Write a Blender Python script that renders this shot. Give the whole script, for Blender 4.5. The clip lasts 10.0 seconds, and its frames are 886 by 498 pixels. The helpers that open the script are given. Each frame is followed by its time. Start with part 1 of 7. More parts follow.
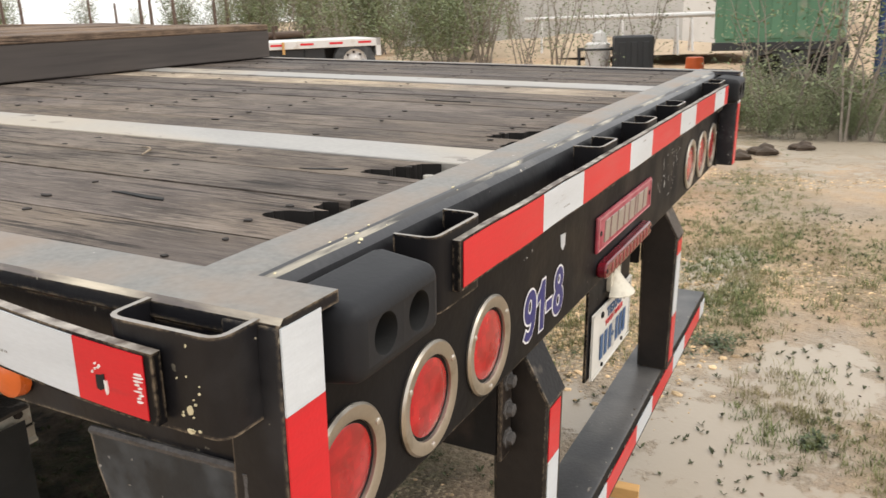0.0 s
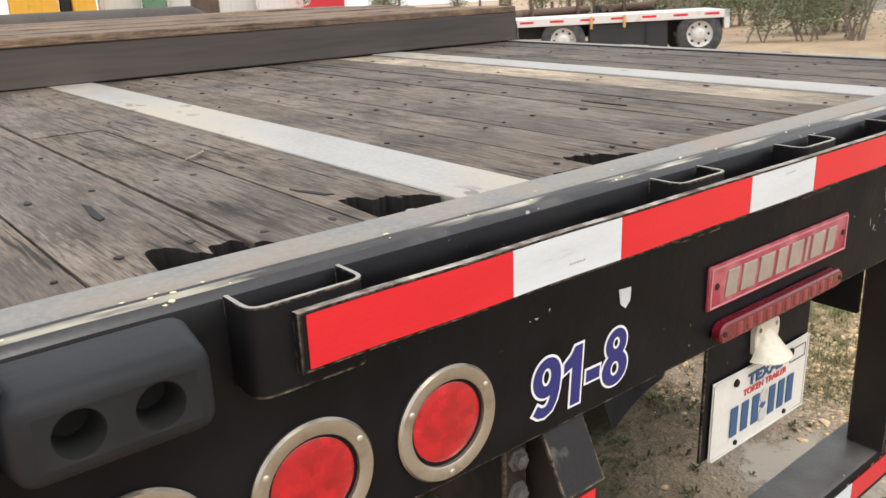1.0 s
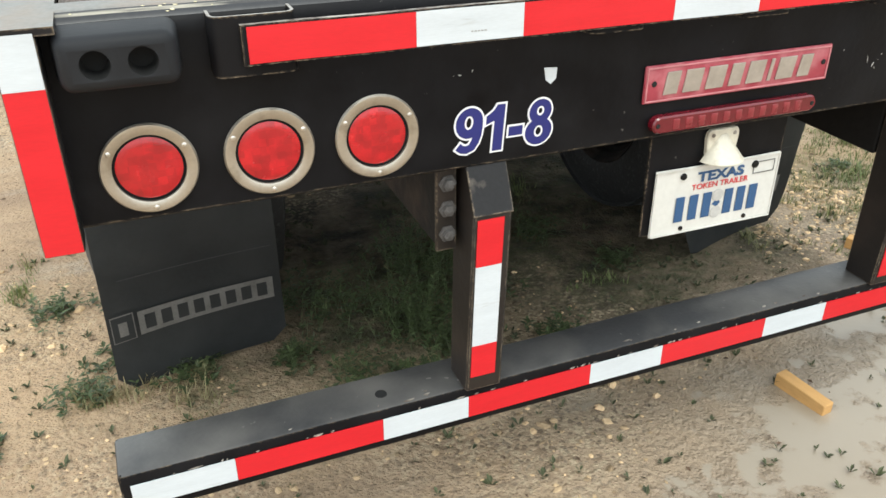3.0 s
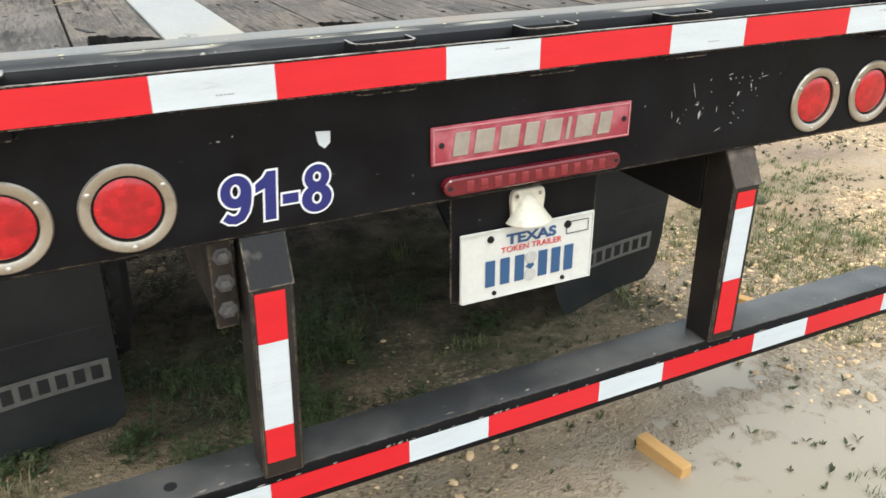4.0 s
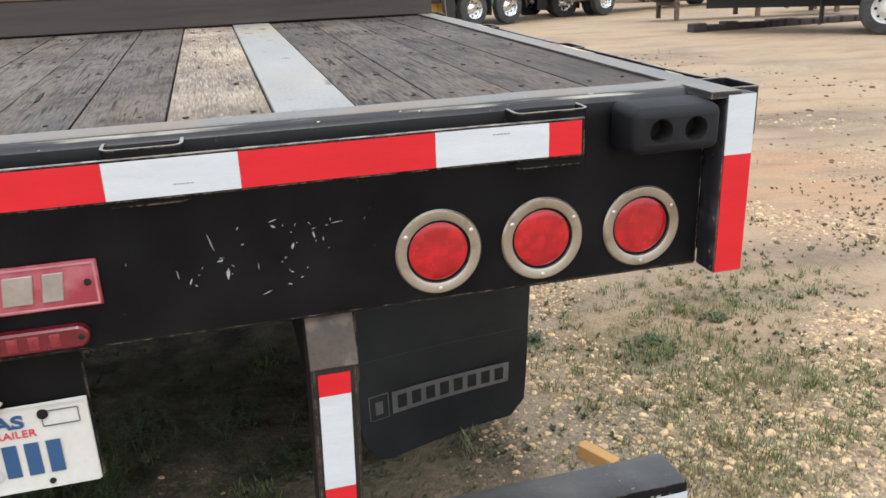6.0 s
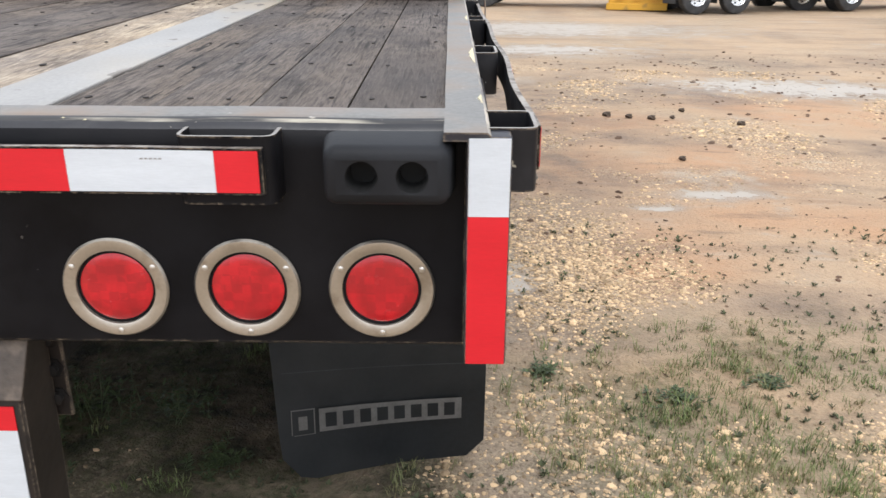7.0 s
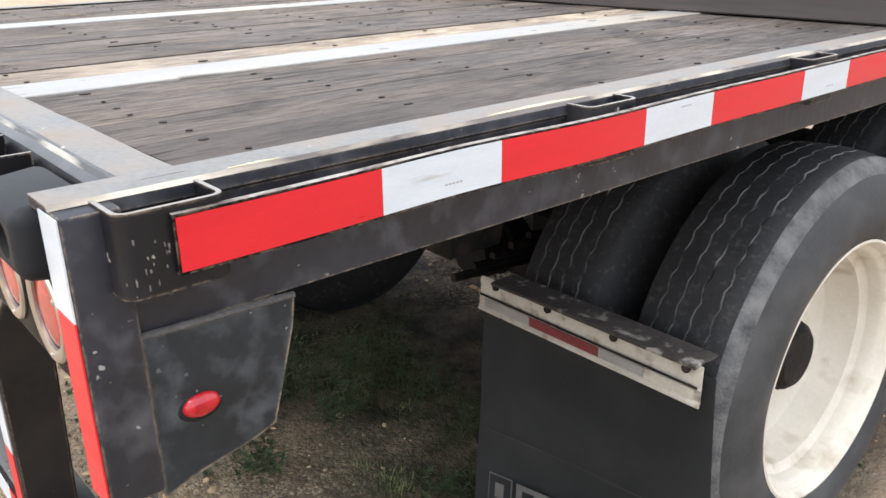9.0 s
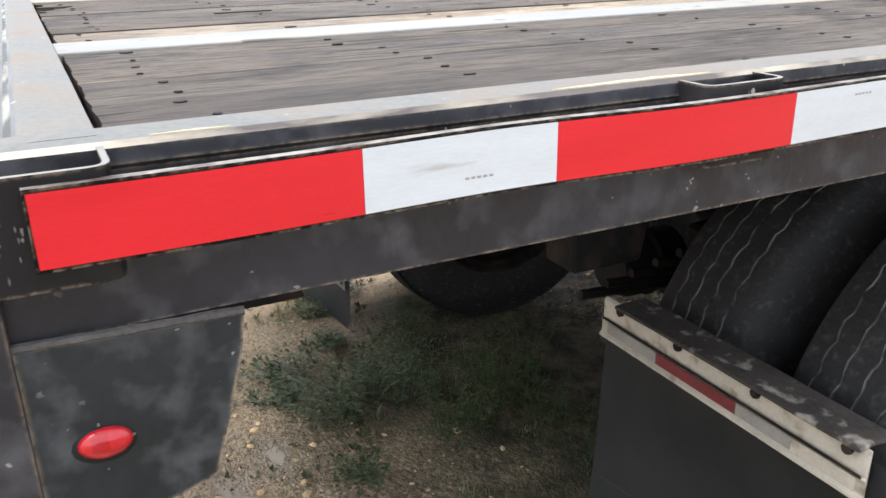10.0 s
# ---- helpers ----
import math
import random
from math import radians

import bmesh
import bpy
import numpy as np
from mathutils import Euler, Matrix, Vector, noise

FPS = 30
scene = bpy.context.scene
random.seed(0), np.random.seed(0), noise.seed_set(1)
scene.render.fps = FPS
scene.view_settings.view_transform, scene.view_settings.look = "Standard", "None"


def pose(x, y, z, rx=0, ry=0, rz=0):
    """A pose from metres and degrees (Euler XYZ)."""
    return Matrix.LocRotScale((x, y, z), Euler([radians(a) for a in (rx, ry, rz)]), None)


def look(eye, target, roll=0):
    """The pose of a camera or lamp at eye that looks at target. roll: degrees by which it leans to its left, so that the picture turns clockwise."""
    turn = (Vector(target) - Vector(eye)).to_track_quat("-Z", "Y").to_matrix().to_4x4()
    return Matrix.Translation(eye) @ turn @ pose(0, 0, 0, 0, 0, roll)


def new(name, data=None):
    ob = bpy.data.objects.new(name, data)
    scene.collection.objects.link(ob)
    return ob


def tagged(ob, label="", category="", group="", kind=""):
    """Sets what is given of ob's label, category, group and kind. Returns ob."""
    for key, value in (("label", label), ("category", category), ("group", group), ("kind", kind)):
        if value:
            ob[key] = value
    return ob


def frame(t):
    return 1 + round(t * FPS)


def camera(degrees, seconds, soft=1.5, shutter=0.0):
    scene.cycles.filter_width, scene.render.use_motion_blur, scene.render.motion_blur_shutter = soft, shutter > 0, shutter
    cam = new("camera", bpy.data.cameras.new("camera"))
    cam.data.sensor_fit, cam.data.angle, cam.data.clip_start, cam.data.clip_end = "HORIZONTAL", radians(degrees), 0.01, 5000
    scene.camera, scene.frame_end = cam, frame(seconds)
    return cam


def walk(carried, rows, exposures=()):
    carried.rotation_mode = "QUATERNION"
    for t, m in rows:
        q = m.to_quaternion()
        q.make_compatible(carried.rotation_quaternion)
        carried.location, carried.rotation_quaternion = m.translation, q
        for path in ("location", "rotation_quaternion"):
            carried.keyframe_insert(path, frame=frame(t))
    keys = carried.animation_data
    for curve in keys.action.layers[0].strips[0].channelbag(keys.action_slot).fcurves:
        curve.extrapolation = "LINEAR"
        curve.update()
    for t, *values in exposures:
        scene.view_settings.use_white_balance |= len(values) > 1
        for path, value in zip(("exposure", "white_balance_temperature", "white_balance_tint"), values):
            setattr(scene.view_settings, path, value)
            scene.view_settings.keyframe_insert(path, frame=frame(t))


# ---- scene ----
cam = camera(56.5, 10.0, shutter=0.12)
PATH = [
    (0, (-1.676, -0.422, 1.505), (0.033, 0.441, 0.929), -0.4),
    (0.5, (-1.469, -0.529, 1.49), (0.005, 0.679, 0.881), -1.4),
    (1, (-1.23, -0.651, 1.531), (-0.038, 0.83, 0.907), -2.0),
    (1.5, (-1.119, -0.861, 1.551), (-0.244, 0.809, 0.885), -2.3),
    (2, (-1.094, -0.998, 1.575), (-0.393, 0.697, 0.778), -1.0),
    (2.5, (-1.117, -1.072, 1.525), (-0.475, 0.59, 0.617), -0.5),
    (2.7, (-1.103, -1.139, 1.538), (-0.479, 0.493, 0.563), 0.0),
    (3.8, (-0.884, -1.282, 1.512), (-0.123, 0.356, 0.654), -0.4),
    (4, (-0.786, -1.254, 1.508), (0.004, 0.386, 0.681), -0.3),
    (4.5, (-0.518, -1.151, 1.503), (0.337, 0.464, 0.689), -1.2),
    (5, (-0.206, -1.181, 1.504), (0.658, 0.428, 0.688), -0.3),
    (5.5, (0.079, -1.248, 1.511), (0.786, 0.463, 0.754), -1.8),
    (6, (0.414, -1.2, 1.51), (0.896, 0.615, 0.822), -2.1),
    (6.2, (0.558, -1.164, 1.523), (0.946, 0.686, 0.869), -1.3),
    (7.3, (1.356, -0.892, 1.5), (1.164, 0.951, 0.749), 0.8),
    (7.5, (1.455, -0.787, 1.509), (1.121, 1.037, 0.759), 1.2),
    (7.8, (1.604, -0.687, 1.526), (1.004, 1.039, 0.791), 0.56),
    (8, (1.704, -0.629, 1.502), (0.889, 1.041, 0.763), 0.4),
    (8.5, (1.889, -0.48, 1.517), (0.66, 0.917, 0.784), -0.4),
    (9, (1.963, -0.242, 1.5), (0.544, 0.971, 0.782), -0.8),
    (9.5, (2.014, -0.105, 1.467), (0.408, 0.843, 0.743), -1.1),
    (10, (1.855, 0.041, 1.418), (0.179, 0.869, 0.705), -1.0),
]

# The trailer stands nose up on level ground; PATH is in the trailer's own axes.
TILT = Matrix.Translation((0, 0, -0.059)) @ Matrix.Rotation(radians(1.975), 4, "X")
walk(cam, [(r[0], TILT @ look(*r[1:])) for r in PATH],
     exposures=[(0.0, 0.15, 6600, 9), (1.0, 0.27, 6430, 9), (1.5, 0.06, 6480, 10), (2.0, 0.31, 6420, 9), (2.5, 0.42, 6300, 4), (2.7, 0.48, 6220, 2), (4.0, 0.42, 6020, 2), (4.5, 0.32, 6080, 3),
                (5.0, 0.15, 6200, 7), (6.0, 0.15, 5980, 8), (7.5, 0.28, 6020, 11), (8.0, 0.32, 5950, 11), (8.5, 0.60, 5930, 10), (9.0, 0.68, 5980, 10), (9.5, 0.71, 6000, 9), (10.0, 0.69, 6000, 9)])

# ---- world and light ----
world = bpy.data.worlds.new("overcast_sky")
scene.world = world
world.use_nodes = True
wn, wl = world.node_tree.nodes, world.node_tree.links
wn.clear()
w_out = wn.new("ShaderNodeOutputWorld")
w_sky = wn.new("ShaderNodeTexSky")
w_sky.sky_type, w_sky.sun_disc = "NISHITA", False
SUN_ELEVATION, SUN_HEADING = radians(57), radians(178)
w_sky.sun_elevation, w_sky.sun_rotation = SUN_ELEVATION, SUN_HEADING
w_sky.dust_density, w_sky.air_density = 4.0, 1.0
w_noise = wn.new("ShaderNodeTexNoise")
w_noise.inputs["Scale"].default_value = 2.2
w_noise.inputs["Detail"].default_value = 6
w_coord = wn.new("ShaderNodeTexCoord")
w_map = wn.new("ShaderNodeMapping")
w_map.inputs["Scale"].default_value = (1, 1, 3.5)
wl.new(w_coord.outputs["Generated"], w_map.inputs["Vector"])
wl.new(w_map.outputs["Vector"], w_noise.inputs["Vector"])
w_ramp = wn.new("ShaderNodeValToRGB")
w_ramp.color_ramp.elements[0].position, w_ramp.color_ramp.elements[0].color = 0.3, (8.3, 8.35, 8.5, 1)
w_ramp.color_ramp.elements[1].position, w_ramp.color_ramp.elements[1].color = 0.7, (12.7, 12.5, 12.2, 1)
wl.new(w_noise.outputs["Fac"], w_ramp.inputs["Fac"])
w_mix = wn.new("ShaderNodeMix")
w_mix.data_type = "RGBA"
w_mix.inputs["Factor"].default_value = 0.8
wl.new(w_sky.outputs["Color"], w_mix.inputs["A"])
wl.new(w_ramp.outputs["Color"], w_mix.inputs["B"])
w_bg = wn.new("ShaderNodeBackground")
w_bg.inputs["Strength"].default_value = 0.15
wl.new(w_mix.outputs["Result"], w_bg.inputs["Color"])
wl.new(w_bg.outputs["Background"], w_out.inputs["Surface"])
sun = new("sun", bpy.data.lights.new("sun", "SUN"))
sun.data.energy, sun.data.angle, sun.data.color = 1.0, radians(20), (1.0, 0.95, 0.87)
sun.matrix_world = Matrix.Rotation(-SUN_HEADING, 4, "Z") @ Matrix.Rotation(SUN_ELEVATION - radians(90), 4, "X")

# ---- materials ----


def material(name, base, rough=0.6, metal=0.0, spread=0.15, scale=8.0, fine=90.0, bump=0.15, stretch=(1, 1, 1), second=None, second_at=0.62,
             second_scale=3.0, second_soft=0.08, rough_spread=0.12, island=0.0, obj_random=0.0, spec=0.5, coat=0.0, depth=0.004, second_rough=None, flecks=None, wear=None):
    """A surface with broad tone variation, fine grain, relief and, with second, patches of another colour."""
    m = bpy.data.materials.new(name)
    m.use_nodes = True
    n, l = m.node_tree.nodes, m.node_tree.links
    b = n["Principled BSDF"]
    b.inputs["Metallic"].default_value = metal
    b.inputs["Specular IOR Level"].default_value = spec
    b.inputs["Coat Weight"].default_value = coat
    tc = n.new("ShaderNodeTexCoord")
    mp = n.new("ShaderNodeMapping")
    mp.inputs["Scale"].default_value = stretch
    l.new(tc.outputs["Object"], mp.inputs["Vector"])

    def tex(s, detail=5):
        t = n.new("ShaderNodeTexNoise")
        t.inputs["Scale"].default_value, t.inputs["Detail"].default_value = s, detail
        l.new(mp.outputs["Vector"], t.inputs["Vector"])
        return t.outputs["Fac"]

    def math_node(op, a, c):
        t = n.new("ShaderNodeMath")
        t.operation = op
        for i, v in enumerate((a, c)):
            if isinstance(v, (int, float)):
                t.inputs[i].default_value = v
            else:
                l.new(v, t.inputs[i])
        return t.outputs[0]

    broad, grain = tex(scale), tex(fine, 3)
    v = math_node("ADD", math_node("MULTIPLY", math_node("SUBTRACT", broad, 0.5), 2.2 * spread),
                  math_node("MULTIPLY", math_node("SUBTRACT", grain, 0.5), 1.4 * spread))
    if obj_random:
        oi = n.new("ShaderNodeObjectInfo")
        v = math_node("ADD", v, math_node("MULTIPLY", math_node("SUBTRACT", oi.outputs["Random"], 0.5), obj_random))
    if island:
        ge = n.new("ShaderNodeNewGeometry")
        v = math_node("ADD", v, math_node("MULTIPLY", math_node("SUBTRACT", ge.outputs["Random Per Island"], 0.5), island))
    v = math_node("ADD", v, 1.0)
    col = n.new("ShaderNodeMix")
    col.data_type, col.blend_type = "RGBA", "MULTIPLY"
    col.inputs["Factor"].default_value = 1
    col.inputs["A"].default_value = (*base, 1)
    comb = n.new("ShaderNodeCombineColor")
    for i in range(3):
        l.new(v, comb.inputs[i])
    l.new(comb.outputs[0], col.inputs["B"])
    out = col.outputs["Result"]
    r = math_node("ADD", math_node("MULTIPLY", math_node("SUBTRACT", broad, 0.5), 2 * rough_spread), rough)
    if second:
        t2 = n.new("ShaderNodeMapRange")
        t2.inputs["From Min"].default_value, t2.inputs["From Max"].default_value = second_at - second_soft, second_at + second_soft
        l.new(tex(second_scale, 9), t2.inputs["Value"])
        mx = n.new("ShaderNodeMix")
        mx.data_type = "RGBA"
        l.new(t2.outputs["Result"], mx.inputs["Factor"])
        l.new(out, mx.inputs["A"])
        mx.inputs["B"].default_value = (*second, 1)
        out = mx.outputs["Result"]
        if second_rough is not None:
            r = math_node("ADD", r, math_node("MULTIPLY", t2.outputs["Result"], second_rough - rough))
    if flecks:
        f0, f1 = n.new("ShaderNodeMapRange"), n.new("ShaderNodeMapRange")
        f0.inputs["From Min"].default_value, f0.inputs["From Max"].default_value = flecks[1], flecks[1] + 0.02
        f1.inputs["From Min"].default_value, f1.inputs["From Max"].default_value = 0.46, 0.56
        l.new(tex(flecks[2], 3), f0.inputs["Value"])
        l.new(tex(6.5, 2), f1.inputs["Value"])
        mx = n.new("ShaderNodeMix")
        mx.data_type = "RGBA"
        l.new(math_node("MULTIPLY", f0.outputs["Result"], f1.outputs["Result"]), mx.inputs["Factor"])
        l.new(out, mx.inputs["A"])
        mx.inputs["B"].default_value = (*flecks[0], 1)
        out = mx.outputs["Result"]
    if wear:
        # paint rubbed off along sharp edges: colour, how much, edge width
        bv, ge2, dp = n.new("ShaderNodeBevel"), n.new("ShaderNodeNewGeometry"), n.new("ShaderNodeVectorMath")
        bv.samples, bv.inputs["Radius"].default_value = 4, wear[2]
        dp.operation = "DOT_PRODUCT"
        l.new(bv.outputs["Normal"], dp.inputs[0])
        l.new(ge2.outputs["Normal"], dp.inputs[1])
        e0, e1 = n.new("ShaderNodeMapRange"), n.new("ShaderNodeMapRange")
        e0.inputs["From Min"].default_value, e0.inputs["From Max"].default_value = 0.985, 0.88
        e1.inputs["From Min"].default_value, e1.inputs["From Max"].default_value = 0.60 - 0.3 * wear[1], 0.78 - 0.3 * wear[1]
        l.new(dp.outputs["Value"], e0.inputs["Value"])
        l.new(math_node("ADD", math_node("MULTIPLY", tex(34, 8), 0.5), math_node("MULTIPLY", tex(170, 4), 0.5)), e1.inputs["Value"])
        mx = n.new("ShaderNodeMix")
        mx.data_type = "RGBA"
        l.new(math_node("MULTIPLY", e0.outputs["Result"], e1.outputs["Result"]), mx.inputs["Factor"])
        l.new(out, mx.inputs["A"])
        mx.inputs["B"].default_value = (*wear[0], 1)
        out = mx.outputs["Result"]
    l.new(out, b.inputs["Base Color"])
    l.new(r, b.inputs["Roughness"])
    if bump:
        bp = n.new("ShaderNodeBump")
        bp.inputs["Strength"].default_value, bp.inputs["Distance"].default_value = bump, depth
        l.new(math_node("ADD", grain, math_node("MULTIPLY", broad, 1.5)), bp.inputs["Height"])
        l.new(bp.outputs["Normal"], b.inputs["Normal"])
    return m


M_PAINT = material("black_paint", (0.0042, 0.0042, 0.0054), 0.42, spread=0.5, scale=5, fine=60, bump=0.35, spec=0.13, second=(0.0125, 0.0118, 0.0128), second_at=0.60,
                   second_scale=7, second_soft=0.2, depth=0.0015, rough_spread=0.2, second_rough=0.7, flecks=((0.10, 0.092, 0.085), 0.735, 85), wear=((0.30, 0.235, 0.165), 0.5, 0.005))
M_SIDE = material("dusty_black_paint", (0.0205, 0.0205, 0.0262), 0.46, spread=0.5, scale=6, fine=70, bump=0.4, spec=0.38, second=(0.075, 0.074, 0.080), second_at=0.62,
                  second_scale=22, second_soft=0.12, depth=0.0015, second_rough=0.8, flecks=((0.26, 0.25, 0.24), 0.70, 75), wear=((0.30, 0.235, 0.165), 0.6, 0.005))
M_GUSSET = material("scuffed_blue_black_paint", (0.0165, 0.0205, 0.0250), 0.5, spread=0.5, scale=7, fine=70, bump=0.4, spec=0.38, second=(0.062, 0.067, 0.072), second_at=0.60,
                    second_scale=24, second_soft=0.10, depth=0.0015, second_rough=0.8, flecks=((0.30, 0.29, 0.28), 0.70, 75), wear=((0.30, 0.235, 0.165), 0.8, 0.006))
M_SIDEL = material("clean_black_side_paint", (0.0095, 0.0093, 0.0112), 0.42, spread=0.5, scale=6, fine=70, bump=0.4, spec=0.3, second=(0.034, 0.032, 0.033), second_at=0.66,
                   second_scale=9, second_soft=0.13, depth=0.0015, second_rough=0.8, flecks=((0.36, 0.33, 0.26), 0.69, 70), wear=((0.30, 0.235, 0.165), 0.6, 0.005))
M_POSTP = material("brown_black_post_paint", (0.0150, 0.0120, 0.0105), 0.5, spread=0.5, scale=6, fine=70, bump=0.4, spec=0.32, second=(0.030, 0.022, 0.018), second_at=0.6,
                   second_scale=8, second_soft=0.15, depth=0.0015, flecks=((0.12, 0.10, 0.085), 0.72, 75), wear=((0.30, 0.235, 0.165), 0.5, 0.005))
M_STEEL = material("worn_steel_plate", (0.192, 0.186, 0.172), 0.55, metal=0.1, spread=0.45, scale=9, fine=140, bump=0.25, second=(0.225, 0.165, 0.120),
                   second_at=0.58, second_scale=9, second_soft=0.16, depth=0.001, stretch=(1, 1, 1), flecks=((0.42, 0.40, 0.36), 0.71, 70))
M_EDGE = material("paint_worn_to_metal", (0.040, 0.038, 0.037), 0.5, metal=0.1, spread=0.5, scale=16, fine=160, bump=0.3, second=(0.42, 0.385, 0.31), second_at=0.54, second_scale=42,
                  second_soft=0.09, depth=0.001, stretch=(0.16, 1, 1))
M_EDGE_Y = material("side_edge_worn_to_metal", (0.13, 0.11, 0.10), 0.45, metal=0.3, spread=0.5, scale=16, fine=160, bump=0.3, second=(0.58, 0.51, 0.40),
                    second_at=0.54, second_scale=22, second_soft=0.08, depth=0.001, stretch=(1, 0.25, 1))
M_RIMLINE = material("bare_bright_steel", (0.30, 0.275, 0.245), 0.42, metal=0.5, spread=0.35, scale=20, fine=120, bump=0.2, second=(0.20, 0.16, 0.12), second_at=0.62, second_scale=30)
M_RUST = material("rusty_edge", (0.30, 0.27, 0.235), 0.6, spread=0.6, scale=40, fine=220, bump=0.5, second=(0.085, 0.062, 0.050), second_at=0.53,
                  second_scale=45, second_soft=0.10, depth=0.001)
M_UNDER = material("underbody_paint", (0.009, 0.008, 0.0075), 0.8, spec=0.25, spread=0.5, scale=7, fine=60, bump=0.4, second=(0.035, 0.025, 0.02), second_at=0.6,
                   second_scale=11, second_soft=0.1)


def tape_material(name, base, dirt):
    m = material(name, base, 0.33, spread=0.12, scale=7, fine=90, bump=0.05, stretch=(1.0, 1.0, 7.0), second=dirt, second_at=0.74, second_scale=9, second_soft=0.07, depth=0.0005)
    n, l = m.node_tree.nodes, m.node_tree.links
    b = n["Principled BSDF"]
    v = n.new("ShaderNodeTexVoronoi")
    v.inputs["Scale"].default_value = 260
    tc = n.new("ShaderNodeTexCoord")
    l.new(tc.outputs["Object"], v.inputs["Vector"])
    bp = n.new("ShaderNodeBump")
    bp.inputs["Strength"].default_value, bp.inputs["Distance"].default_value = 0.12, 0.0006
    l.new(v.outputs["Distance"], bp.inputs["Height"])
    l.new(bp.outputs["Normal"], b.inputs["Normal"])
    return m


M_RED = tape_material("red_reflective_tape", (0.60, 0.010, 0.020), (0.38, 0.03, 0.035))
M_WHITE = tape_material("white_reflective_tape", (0.58, 0.615, 0.65), (0.40, 0.40, 0.39))
M_LENS = material("red_lamp_lens", (0.52, 0.007, 0.015), 0.24, spread=0.2, scale=34, fine=200, bump=0.0, coat=0.4, second=(0.37, 0.004, 0.010), second_at=0.53, second_scale=30, second_soft=0.1)
_n, _l = M_LENS.node_tree.nodes, M_LENS.node_tree.links
_v, _b, _t, _p = _n.new("ShaderNodeTexVoronoi"), _n.new("ShaderNodeBump"), _n.new("ShaderNodeTexCoord"), _n["Principled BSDF"]
_v.distance = "CHEBYCHEV"
_v.inputs["Scale"].default_value, _v.inputs["Randomness"].default_value = 78, 0.30
_b.inputs["Strength"].default_value, _b.inputs["Distance"].default_value = 0.18, 0.003
_l.new(_t.outputs["Object"], _v.inputs["Vector"]), _l.new(_v.outputs["Distance"], _b.inputs["Height"]), _l.new(_b.outputs["Normal"], _p.inputs["Normal"])
_r, _m = _n.new("ShaderNodeMapRange"), _n.new("ShaderNodeMix")
_r.inputs["From Min"].default_value, _r.inputs["From Max"].default_value, _r.inputs["To Min"].default_value, _r.inputs["To Max"].default_value = 0.25, 0.85, 0.0, 0.38
_m.data_type = "RGBA"
_c = _n.new("ShaderNodeSeparateColor")
_l.new(_v.outputs["Color"], _c.inputs[0]), _l.new(_c.outputs[0], _r.inputs["Value"]), _l.new(_r.outputs["Result"], _m.inputs["Factor"])
_l.new(_p.inputs["Base Color"].links[0].from_socket, _m.inputs["A"])
_m.inputs["B"].default_value = (0.19, 0.003, 0.008, 1)
_l.new(_m.outputs["Result"], _p.inputs["Base Color"])
M_LENS_DARK = material("dark_red_light_bar", (0.13, 0.006, 0.014), 0.25, spread=0.3, scale=30, bump=0.1, coat=0.4, depth=0.001)
M_LED = material("red_led_cell", (0.21, 0.016, 0.026), 0.3, spread=0.3, scale=60, bump=0.1, coat=0.5)
M_AMBER = material("amber_lens", (0.65, 0.13, 0.02), 0.3, spread=0.2, scale=30, bump=0.1, coat=0.3)
M_RING = material("stainless_flange", (0.46, 0.42, 0.36), 0.36, metal=0.85, spread=0.15, scale=15, fine=220, bump=0.12, depth=0.0006, second=(0.28, 0.24, 0.19),
                  second_at=0.66, second_scale=25, second_soft=0.1)
M_SCREW = material("steel_screw", (0.6, 0.57, 0.52), 0.35, metal=0.9, spread=0.2)
M_BADGE = material("faded_red_badge", (0.33, 0.042, 0.064), 0.5, spread=0.2, scale=25, fine=150, bump=0.15, second=(0.52, 0.2, 0.22), second_at=0.6,
                   second_scale=18, second_soft=0.15, depth=0.0008)
M_BADGE_RIM = material("pink_worn_rim", (0.50, 0.19, 0.21), 0.5, spread=0.3, scale=40, bump=0.1)
M_LETTER = material("brushed_metal_relief", (0.44, 0.40, 0.36), 0.4, metal=0.6, spread=0.2, scale=40, bump=0.1)
M_RUBBER = material("rubber_pad", (0.0062, 0.0068, 0.0085), 0.60, spec=0.27, spread=0.25, scale=12, fine=150, bump=0.25, second=(0.017, 0.018, 0.021), second_at=0.58,
                    second_scale=6, second_soft=0.2, depth=0.001)
# Flat black for small fittings and for the shade inside holes and gaps.
M_HOLE = material("hole_black", (0.006, 0.006, 0.006), 0.8, spread=0.3)
M_FLAP = material("mud_flap_rubber", (0.029, 0.032, 0.034), 0.55, spread=0.3, scale=5, fine=80, bump=0.25, second=(0.06, 0.062, 0.062), second_at=0.6,
                  second_scale=4, second_soft=0.18, depth=0.0015)
M_FLAP_PRINT = material("faded_grey_print", (0.25, 0.24, 0.225), 0.6, spread=0.35, scale=25, fine=160, bump=0.1)
M_BAR = material("cream_painted_bar", (0.46, 0.425, 0.36), 0.55, spread=0.3, scale=14, fine=120, bump=0.3, second=(0.20, 0.155, 0.11), second_at=0.66,
                 second_scale=30, second_soft=0.08, depth=0.001)
M_OLDTAPE = material("worn_maroon_tape", (0.15, 0.018, 0.022), 0.6, spread=0.4, scale=20, bump=0.2, second=(0.09, 0.06, 0.055), second_at=0.58, second_scale=25)
M_CREASE = material("pale_rubber_crease", (0.085, 0.09, 0.09), 0.7, spread=0.5, scale=20)
M_SCALE = material("flaky_rusted_angle", (0.040, 0.033, 0.028), 0.85, spread=0.7, scale=25, fine=140, bump=0.9, second=(0.30, 0.27, 0.235), second_at=0.62,
                   second_scale=30, second_soft=0.07, depth=0.003)
